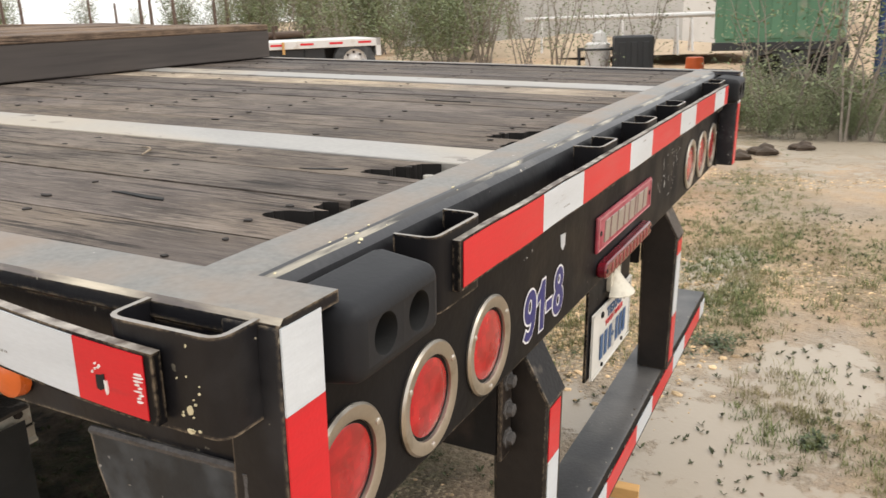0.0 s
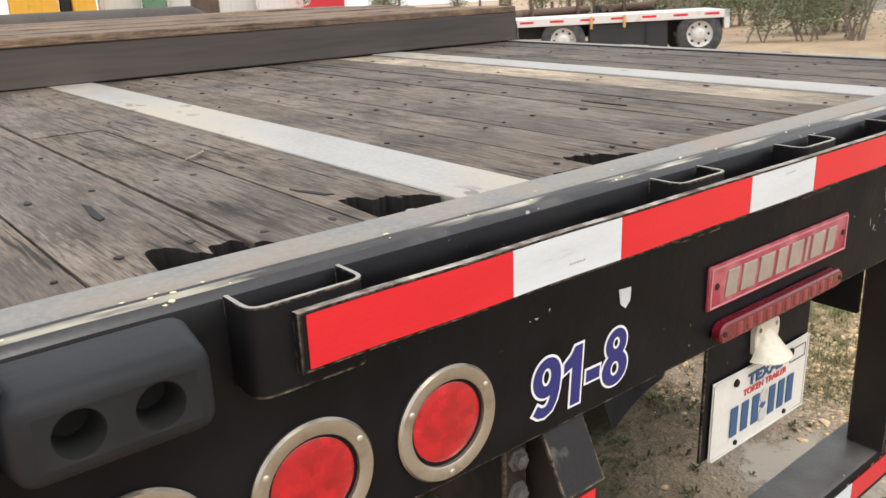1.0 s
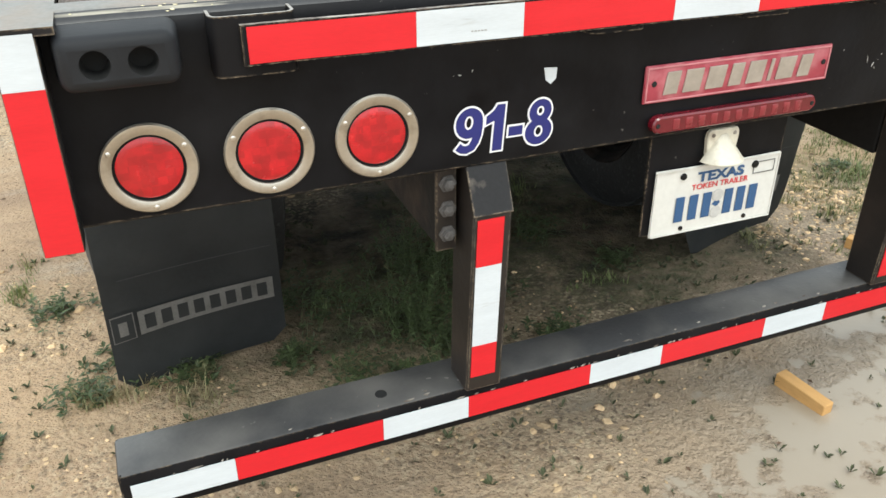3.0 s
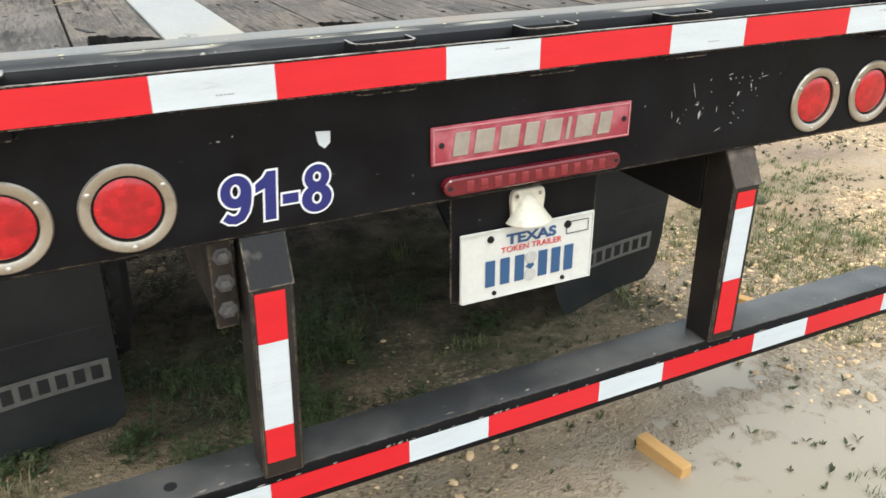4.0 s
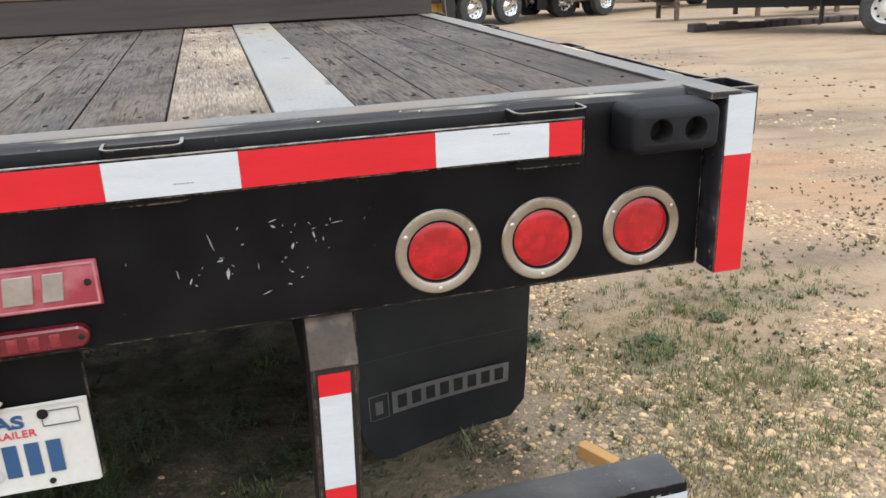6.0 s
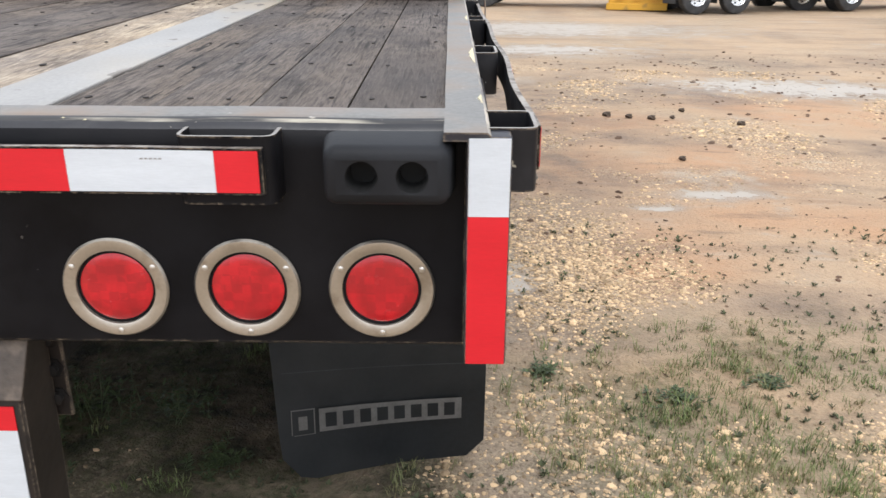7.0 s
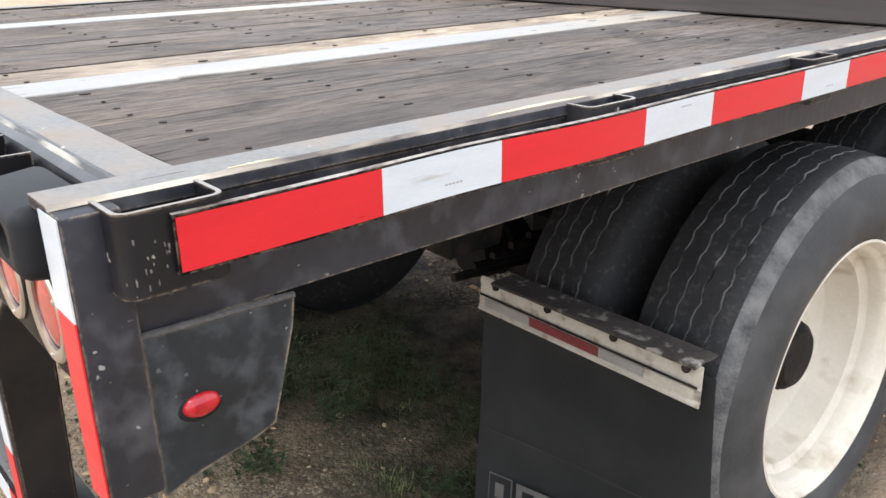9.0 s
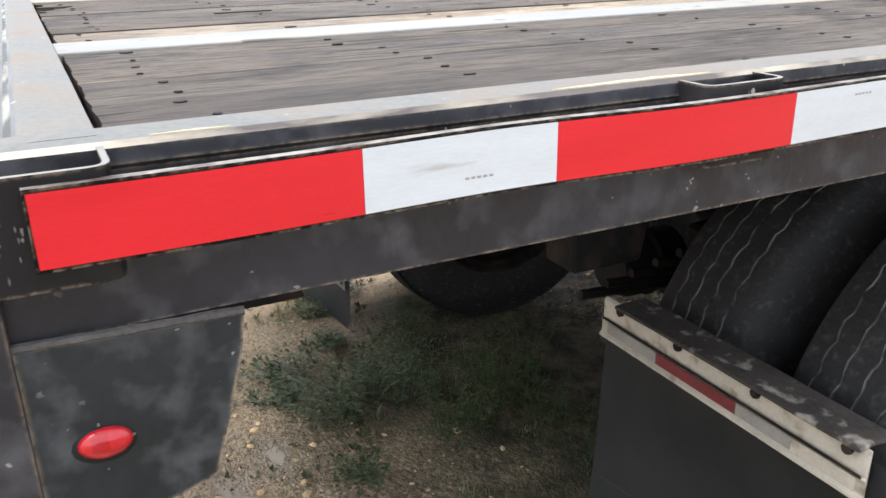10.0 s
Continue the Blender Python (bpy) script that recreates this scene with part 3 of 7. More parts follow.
def letters(name, text, size, at, mats, parent, width=None, shear=0.0, offset=0.0, label="", extrude=0.0006, bold=0.0):
    """Words on a surface that faces the rear."""
    cu = bpy.data.curves.new("tmp", "FONT")
    cu.body, cu.size, cu.shear, cu.offset, cu.extrude = text, size, shear, offset + bold, extrude
    cu.align_x, cu.align_y, cu.resolution_u = "CENTER", "CENTER", 6
    tmp = new("tmp", cu)
    bpy.context.view_layer.update()
    me = bpy.data.meshes.new_from_object(tmp.evaluated_get(bpy.context.evaluated_depsgraph_get()))
    bpy.data.objects.remove(tmp)
    me.name = name
    me.materials.clear()
    me.materials.append(mats)
    xs = [v.co.x for v in me.vertices]
    k = width / (max(xs) - min(xs)) if width else 1
    me.transform(Matrix.Translation(at) @ Matrix.Rotation(radians(90), 4, "X") @ Matrix.Diagonal((k, 1, 1, 1)))
    ob = new(name, me)
    ob.parent = parent
    return tagged(ob, label) if label else ob

# ---- scene parts follow ----
# ---- the flatbed trailer: its axes are x to its right, y forward, z up ----
trailer = thing("flatbed_trailer", "black flatbed semi trailer with weathered wooden deck, parked on gravel", "trailer", TILT)
DECK = 1.275

# rear sill: rolled top edge and tall rear plate in one bent sheet
bm = bmesh.new()
prof = [(0.080, 1.281), (0.036, 1.281)]
for i in range(1, 17):
    a = radians(90 + 90 * i / 16)
    prof.append((0.036 + 0.038 * math.cos(a), 1.243 + 0.038 * math.sin(a)))
prof += [(-0.002, 0.972), (0.002, 0.968), (0.06, 0.968), (0.06, 0.976), (0.008, 0.976), (0.008, 1.243)]
for i in range(1, 5):
    a = radians(180 - 90 * i / 4)
    prof.append((0.036 + 0.028 * math.cos(a), 1.243 + 0.028 * math.sin(a)))
prof += [(0.080, 1.271)]
prism(bm, prof, "x", -1.176, 1.192)
bmesh.ops.subdivide_edges(bm, edges=[e for e in bm.edges if abs(e.verts[0].co.x - e.verts[1].co.x) > 1], cuts=23)
bm.normal_update()
for f in bm.faces:
    c = f.calc_center_median()
    if c.z > 1.2795:
        f.material_index = 1
    elif 1.2750 < c.z < 1.2786 and c.y < 0.036 and f.normal.z > 0.3:
        f.material_index = 2
    elif c.z > 1.2660 and c.y < 0.036 and f.normal.z > 0.3:
        f.material_index = 3
for v in bm.verts:
    if v.co.z > 1.2:
        v.co.z += 0.0018 * noise.noise(Vector((v.co.x * 6, 0, 1)))
part("rear_sill", bm, [M_PAINT, M_STEEL, M_EDGE, M_ROLL], trailer, "black rear plate with a worn rolled steel edge")

def X(s, v):
    """Half widths of the two sides, which are not quite alike."""
    return s * v + (0.0185 if s < 0 else -0.004)


# side channels with their flat tops and corner posts
for s in (-1, 1):
    bm = bmesh.new()
    lip = 1.2405 if s < 0 else 1.2200
    prism(bm, [(X(s, 1.168), 1.281), (X(s, lip), 1.281), (X(s, lip + 0.0045), 1.2765), (X(s, lip + 0.006), 1.264), (X(s, lip + 0.002), 1.260), (X(s, lip + 0.002), 1.238), (X(s, 1.238), 1.228), (X(s, 1.238), 1.141), (X(s, 1.20), 1.131), (X(s, 1.20), 1.139),
               (X(s, 1.230), 1.147), (X(s, 1.230), 1.224), (X(s, lip - 0.006), 1.234), (X(s, lip - 0.006), 1.270), (X(s, 1.168), 1.270)], "y", -0.0600, 9.0)
    bmesh.ops.subdivide_edges(bm, edges=[e for e in bm.edges if abs(e.verts[0].co.y - e.verts[1].co.y) > 1], cuts=60)
    for v in bm.verts:
        if v.co.y < 0 and v.co.z < 1.269:
            v.co.y = -0.050
        k = 0.0025 * noise.noise(Vector((s * 3, v.co.y * 4, v.co.z * 3)))
        v.co.x += k if v.co.z < 1.27 else k * 0.6
    for f in bm.faces:
        c = f.calc_center_median()
        if f.normal.z > 0.9 and c.z > 1.279:
            f.material_index = 1
        elif c.z > 1.277:
            f.material_index = 2
    side_paint = M_SIDE if s > 0 else M_SIDEL
    part("side_rail", bm, [side_paint, M_STEEL, M_EDGE_Y], trailer, "black side channel with a bare steel top")
    bm = bmesh.new()
    px0, px1, low, split = (1.1915, 1.2455, 0.970, 1.1765) if s > 0 else (-1.2285, -1.1730, 0.957, 1.2015)
    box(bm, px0, px1, -0.0595, -0.004, low, 1.2755, 0.004, 2)
    for v in bm.verts:
        v.co.x += 0.0012 * noise.noise(v.co * 30)
    part("corner_post", bm, [side_paint], trailer)
    for z0, z1, m in ((split, 1.2745, M_WHITE), (low + 0.003, split, M_RED)):
        bm = bmesh.new()
        box(bm, px0 + 0.0020, px1 - 0.0020, -0.0610, -0.0594, z0, z1 - 0.0004)
        part("reflective_tape", bm, [m], trailer, "white reflective tape" if m is M_WHITE else "red reflective tape")
    # gusset plate with its side marker
    bm = bmesh.new()
    prism(bm, [(-0.004, 1.1405), (0.165, 1.1355), (0.160, 1.10), (0.128, 0.992), (0.10, 0.982), (0.03, 0.968), (0.0, 0.957), (-0.004, 0.958)], "x", X(s, 1.236), X(s, 1.243))
    for v in bm.verts:
        v.co.x += s * 0.002 * noise.noise(v.co * 9)
    part("gusset_plate", bm, [M_GUSSET], trailer, "dusty black gusset plate")
    for line in ([(X(s, 1.2445), -0.016, 1.142 - 0.18 * i / 14) for i in range(15)], [(X(s, 1.2415), -0.012 + 0.177 * i / 14, 1.142 - 0.006 * i / 14) for i in range(15)]):
        bm = bmesh.new()
        tube(bm, [(x, y + 0.001 * noise.noise(Vector((y * 90, z * 90, 0))), z + 0.001 * noise.noise(Vector((z * 80, y * 80, 4)))) for x, y, z in line],
             [0.0038 + 0.0012 * noise.noise(Vector((y * 120, z * 120, 2))) for x, y, z in line], 6)
        part("weld_bead", bm, [M_WELD], trailer, "rough dusty weld bead")
    bm = bmesh.new()
    b2 = bmesh.new()
    bmesh.ops.create_uvsphere(b2, u_segments=24, v_segments=12, radius=1)
    join(bm, b2, Matrix.Translation((X(s, 1.243), 0.046, 1.049)) @ Matrix.Diagonal((0.010, 0.021, 0.0135, 1)))
    lamp = part("side_marker", bm, [M_LENS], trailer, "small oval red marker lamp")
    bm = bmesh.new()
    b2 = bmesh.new()
    bmesh.ops.create_uvsphere(b2, u_segments=24, v_segments=8, radius=1)
    join(bm, b2, Matrix.Translation((X(s, 1.2425), 0.045, 1.047)) @ Matrix.Diagonal((0.004, 0.0245, 0.0165, 1)))
    part("gasket", bm, [M_RUBBER], lamp, "black rubber gasket")


def bent_strap(bm, pts, z0, z1, t, r=0.012):
    """A flat bar on edge, bent along a path in plan with rounded corners."""
    out = []
    for i, p in enumerate(pts):
        p = Vector((*p, 0))
        if i in (0, len(pts) - 1):
            out.append(p)
            continue
        a, c = Vector((*pts[i - 1], 0)), Vector((*pts[i + 1], 0))
        p0, p1 = p + (a - p).normalized() * r, p + (c - p).normalized() * r
        for k in range(5):
            u = k / 4
            out.append(p0 * (1 - u) ** 2 + p * 2 * u * (1 - u) + p1 * u * u)
    left, right = [], []
    for i, p in enumerate(out):
        d = (out[min(i + 1, len(out) - 1)] - out[max(i - 1, 0)]).normalized()
        nrm = Vector((-d.y, d.x, 0)) * t / 2
        left.append(p + nrm), right.append(p - nrm)
    prism(bm, [(p.x, p.y) for p in left + right[::-1]], "z", z0, z1)
    bm.normal_update()
    for f in bm.faces:
        if f.normal.z > 0.9:
            f.material_index = 1


# rear stake pockets
for x in (-0.8965, -0.300, 0.0065, 0.3075, 0.900):
    bm = bmesh.new()
    w = 0.052 + (0.006 if abs(x) > 0.8 else 0)
    bent_strap(bm, [(x - w, 0.0), (x - w, -0.0475), (x + w, -0.0475), (x + w, 0.0)], 1.192 if abs(x) < 0.8 else 1.186, 1.2720, 0.0045, 0.016)
    part("stake_pocket", bm, [M_PAINT, M_RIMLINE], trailer, "black stake pocket with a worn bright rim")


def rub_bar(pts, name, label, rise=lambda y: 0.0):
    """A flat bar along a line of (x, y), on edge."""
    bm = bmesh.new()
    left, right = [], []
    for i, p in enumerate(pts):
        a, c = Vector(pts[max(i - 1, 0)]), Vector(pts[min(i + 1, len(pts) - 1)])
        d = (c - a).normalized()
        nrm = Vector((-d.y, d.x)) * 0.0045
        left.append(Vector(p) + nrm), right.append(Vector(p) - nrm)
    b2 = bmesh.new()
    rows = [[b2.verts.new((*q, z)) for q in line] for line, z in ((left, 1.2025), (right, 1.2025), (right, 1.2605), (left, 1.2605))]
    for k in range(4):
        for i in range(len(pts) - 1):
            b2.faces.new((rows[k][i], rows[k][i + 1], rows[(k + 1) % 4][i + 1], rows[(k + 1) % 4][i]))
    for i in (0, -1):
        b2.faces.new([r[i] for r in rows])
    for v in b2.verts:
        v.co.z += 0.0016 * noise.noise(Vector((v.co.x * 5, v.co.y * 5, 3))) + rise(v.co.y)
    bmesh.ops.recalc_face_normals(b2, faces=b2.faces[:])
    for f in b2.faces:
        if abs(f.normal.z) > 0.9:
            f.material_index = 1
    join(bm, b2)
    return part(name, bm, [M_PAINT, M_RUST], trailer, label)


def tape_run(line, bounds, out, parent, z0=1.2055, z1=1.2575, rise=lambda y: 0.0):
    """Strips of red and white along a bar; line gives (x, y) at a distance along it, out is the side to which it faces."""
    for i, (a, c) in enumerate(zip(bounds, bounds[1:])):
        red = i % 2 == 0
        bm = bmesh.new()
        nseg = max(2, int((c - a) / 0.03))
        ring = []
        for k in range(nseg + 1):
            p = Vector(line(a + 0.0002 + (c - a - 0.0004) * k / nseg))
            ring.append([bm.verts.new((p.x + out[0] * h, p.y + out[1] * h, z + rise(p.y) + 0.0016 * noise.noise(Vector((p.x * 5, p.y * 5, 3)))))
                         for h in (0.0046, 0.0056) for z in (z0, z1)])
        for p, q in zip(ring, ring[1:]):
            for i0, i1 in ((0, 1), (1, 3), (3, 2), (2, 0)):
                bm.faces.new((p[i0], p[i1], q[i1], q[i0]))
        bm.faces.new((ring[0][0], ring[0][2], ring[0][3], ring[0][1])), bm.faces.new((ring[-1][0], ring[-1][1], ring[-1][3], ring[-1][2]))
        bmesh.ops.recalc_face_normals(bm, faces=bm.faces[:])
        strip_ob = part("reflective_tape", bm, [M_RED if red else M_WHITE], parent, "red reflective tape" if red else "white reflective tape")
        if not red and c - a > 0.1:
            p, q = Vector(line((a + c) / 2)), Vector(line((a + c) / 2 + 0.028))
            zm = z0 + (0.014 if i % 4 == 1 else 0.040) + rise(p.y)
            bm = bmesh.new()
            for h in (0.0, 0.0011):
                for u in range(5):
                    e0, e1 = p.lerp(q, u / 5), p.lerp(q, (u + 0.7) / 5)
                    k = 0.0058 + h * 0.05
                    bm.faces.new([bm.verts.new((v.x + out[0] * k, v.y + out[1] * k, z)) for v, z in ((e0, zm + h), (e1, zm + h), (e1, zm + h + 0.0008), (e0, zm + h + 0.0008))])
            tagged(part("faint_print", bm, [M_FLAP_PRINT], strip_ob, "tiny faint grey print"), kind="stuff")


def steps(start, count, first=0.2794, second=0.1778):
    out = [start]
    for i in range(count):
        out.append(out[-1] + (first if i % 2 == 0 else second))
    return out


bar = rub_bar([(-0.917 + 1.864 * i / 60, -0.0545 + 0.001 * math.sin(i * 0.7)) for i in range(61)], "rear_rub_bar", "flat black bar with chipped edges")
tape_run(lambda d: (d, -0.0545 + 0.001 * math.sin((d + 0.917) / 1.864 * 60 * 0.7)), [-0.909] + steps(-0.94, 8)[1:] + [0.942], (0, -1), bar)


def side_rise(y, s=1):
    return 0.0107 - 0.0018 * min(max(y, 0), 3.0) if s > 0 else 0.0015 + 0.04 * min(max(y, 0), 0.35)


def side_x(y, s=1):
    """How the bent side bar wanders in and out."""
    return (1.2825 - 0.0090 * min(max(y, 0), 2.6) if s > 0 else 1.2890) + (0.0040 if s > 0 else 0.0080) * math.cos((y - 0.03) * 2 * math.pi / 0.6) * math.exp(-max(0, y - 0.6)) + 0.003 * math.sin(y * 2.1)


for s in (-1, 1):
    y0 = 0.024 if s > 0 else 0.013
    pts = [(X(s, side_x(y0 + 8.9 * (i / 200) ** 1.3, s)), y0 + 8.9 * (i / 200) ** 1.3) for i in range(201)]
    bar = rub_bar(pts, "side_rub_bar", "flat black side bar, bent by use", lambda y, s=s: side_rise(y, s))
    bounds = [0.026, 0.258] + [y + 0.258 for y in steps(0.1778, 1, 0)[:1]] + steps(0.7166, 18, 0.1795, 0.2815) if s > 0 else [0.021, 0.095] + [y + 0.095 for y in steps(0.1778, 18)]
    tape_run(lambda d, s=s: (X(s, side_x(d, s)), d), bounds, (s, 0), bar, rise=lambda y, s=s: side_rise(y, s))
    for k in range(14):
        y = (0.0285 if s > 0 else 0.0165) if k == 0 else 0.0625 + 0.6096 * k if s > 0 else 0.0285 + 0.6265 * k
        w = 0.050 if s > 0 or k else 0.054
        bm = bmesh.new()
        bent_strap(bm, [(X(s, 1.220), y - w), (X(s, 1.2655), y - w), (X(s, 1.2655), y + w), (X(s, 1.220), y + w)] if k else
                   [(X(s, 1.220), y - w), (X(s, 1.2815 if s > 0 else 1.2870), y - w), (X(s, 1.2815 if s > 0 else 1.2870), y + w), (X(s, 1.220), y + w)], 1.197, 1.2785, 0.005, 0.014)
        part("stake_pocket", bm, [M_SIDEL, M_RIMLINE], trailer, "black stake pocket with a worn bright rim")
bm = bmesh.new()
lathe(bm, [(-1.222, 0.0), (-1.222, 0.024), (-1.232, 0.022), (-1.238, 0.012), (-1.240, 0.0)], "x", (0, 0.262, 1.172), 20)
part("amber_marker", bm, [M_AMBER], trailer, "round amber side marker lamp")

# bare chips where things have struck the sides
M_CREAM = material("chipped_cream_primer", (0.62, 0.55, 0.36), 0.7, spread=0.3, scale=40, bump=0.2)
M_DIMCHIP = material("dull_bare_chip", (0.16, 0.15, 0.135), 0.7, spread=0.5, scale=60)
M_PALECHIP = material("chipped_white_film", (0.72, 0.70, 0.68), 0.6, spread=0.15, scale=40)


def side_chip(bm, s, x, y, z, w, h, r):
    """A thin ragged flake on a face that looks to the side."""
    pts = [(y + w * math.cos(k * 0.785) * r.uniform(0.5, 1.15), z + h * math.sin(k * 0.785) * r.uniform(0.5, 1.15)) for k in range(8)]
    prism(bm, pts, "x", x - 0.0006, x + 0.0006)


r = random.Random(12)
bm = bmesh.new()
for y, z, w, h in ((-0.008, 1.2175, 0.0035, 0.0050), (-0.007, 1.2000, 0.0065, 0.0024), (-0.014, 1.223, 0.0018, 0.0015), (-0.001, 1.212, 0.0015, 0.0015), (-0.016, 1.2015, 0.0025, 0.0012)):
    side_chip(bm, -1, X(-1, 1.2897), y, z, w, h, r)
for _ in range(9):
    side_chip(bm, -1, X(-1, 1.2897), r.uniform(-0.028, 0.010), r.uniform(1.199, 1.272), r.uniform(0.0006, 0.0014), r.uniform(0.0006, 0.0014), r)
tagged(part("chipped_paint", bm, [M_CREAM], trailer, "cream chips in black paint"), kind="stuff")
bm = bmesh.new()
for _ in range(16):
    side_chip(bm, 1, X(1, 1.2842), r.uniform(-0.025, 0.024), r.gauss(1.212, 0.012) if r.random() < 0.4 else r.uniform(1.2, 1.275), r.uniform(0.0004, 0.0011), r.uniform(0.0008, 0.0042), r)
for _ in range(34):
    s, y = r.choice((-1, 1)), r.uniform(0.02, 0.165) if r.random() < 0.6 else r.uniform(0, 1.2)
    z = r.uniform(1.145, 1.255) if y > 0.165 or r.random() < 0.35 else r.uniform(1.01, 1.14)
    side_chip(bm, s, X(s, 1.2436 if z < 1.142 else 1.2387), y, z, r.uniform(0.0006, 0.0022), r.uniform(0.0006, 0.0016), r)
for _ in range(18):
    s = r.choice((-1, 1))
    side_chip(bm, s, X(s, 1.2456), r.choice((-0.049, -0.0475, -0.046)), r.uniform(0.97, 1.27), r.uniform(0.0008, 0.0025), r.uniform(0.0012, 0.004), r)
tagged(part("chipped_paint", bm, [M_DIMCHIP], trailer, "pale chips in dusty black paint"), kind="stuff")
bm = bmesh.new()
tx = X(-1, side_x(0.066, -1)) - 0.0058
side_chip(bm, -1, tx, 0.068, 1.231, 0.0062, 0.0095, r)
part("tape_tear", bm, [M_HOLE], trailer, "dark torn hole in red tape")
bm = bmesh.new()
side_chip(bm, -1, tx - 0.0005, 0.0615, 1.227, 0.0022, 0.0075, r)
for k in range(9):
    side_chip(bm, -1, X(-1, side_x(0.026, -1)) - 0.0058, 0.0255 + 0.0035 * r.random(), 1.222 + 0.0028 * k, r.uniform(0.002, 0.006), 0.0011, r)
for k in range(5):
    side_chip(bm, -1, tx, r.gauss(0.073, 0.003), r.gauss(1.241, 0.003), 0.0014, 0.0012, r)
tagged(part("scuffed_tape", bm, [M_PALECHIP], trailer, "white scuffs through red tape"), kind="stuff")

# cream primer along the worn edge of the right side's steel top
for y0, y1, wide in ((0.475, 0.665, 0.0115), (1.19, 1.31, 0.007), (0.115, 0.175, 0.006)):
    bm = bmesh.new()
    n = 14
    rim = [(X(1, 1.2195), y0 + (y1 - y0) * i / n) for i in range(n + 1)]
    worn = [(X(1, 1.2195) - wide * math.sin(math.pi * (0.06 + 0.88 * i / n)) * r.uniform(0.45, 1.0), y0 + (y1 - y0) * i / n) for i in range(n, -1, -1)]
    prism(bm, rim + worn, "z", 1.2800, 1.2822)
    part("worn_primer", bm, [M_CREAM], trailer, "cream primer worn through on the steel edge", smooth=False)

# cream primer showing through the rolled rear edge
bm = bmesh.new()
for i in range(22):
    x = r.gauss(-1.02, 0.06) if i < 8 else r.uniform(-1.12, 1.1)
    k, wide = r.uniform(0.3, 0.8), r.uniform(0.001, 0.0026)
    a = radians(90 + 50 * k)
    b2 = bmesh.new()
    prism(b2, [(wide * 1.7 * math.cos(q * 0.785) * r.uniform(0.4, 1.1), wide * 0.8 * math.sin(q * 0.785) * r.uniform(0.3, 1.1)) for q in range(8)], "z", -0.002, 0.0003 + 0.00001 * i)
    join(bm, b2, Matrix.Translation((x, 0.036 + 0.038 * math.cos(a), 1.243 + 0.038 * math.sin(a) + 0.0004)) @ Matrix.Rotation(a - radians(90), 4, "X"))
tagged(part("chipped_paint", bm, [M_CREAM], trailer, "cream chips along the rolled edge", smooth=False), kind="stuff")

# lamps: stainless flange, three screws, patterned red lens set back
for k, x in enumerate((-1.0655, -0.8860, -0.7105, 0.7245, 0.9015, 1.0815)):
    z = 1.0505 if x < 0 else 1.0530
    bm = bmesh.new()
    lathe(bm, [(0.0, 0.0705), (-0.003, 0.0712), (-0.0062, 0.0687), (-0.0066, 0.0657), (-0.0052, 0.0558), (-0.0040, 0.0532), (0.004, 0.0527)], "y", (x, -0.0022, z), 56)
    ring = part("lamp_flange", bm, [M_RING], trailer, "stainless steel lamp flange")
    bm = bmesh.new()
    lathe(bm, [(0.004, 0.0500), (0.0015, 0.0500), (0.0005, 0.0494), (-0.0005, 0.0475), (-0.0022, 0.035), (-0.003, 0.0185), (-0.0032, 0.0)], "y", (x, -0.002, z), 40)
    lens = part("lens", bm, [M_LENS], ring, "round red lens")
    # Black disc stands for the shade in the gap round the lens.
    bm = bmesh.new()
    lathe(bm, [(0.0016, 0.0540), (0.0018, 0.0)], "y", (x, -0.0022, z), 40)
    part("grommet", bm, [M_HOLE], ring, "black disc in the gap round the lens")
    for a in (150, 30, 270):
        bm = bmesh.new()
        lathe(bm, [(0, 0.0042), (-0.0012, 0.0040), (-0.0022, 0.0026), (-0.0024, 0)], "y", (x + 0.0622 * math.cos(radians(a)), -0.0080, z + 0.0622 * math.sin(radians(a))), 12)
        part("screw", bm, [M_SCREW], ring)

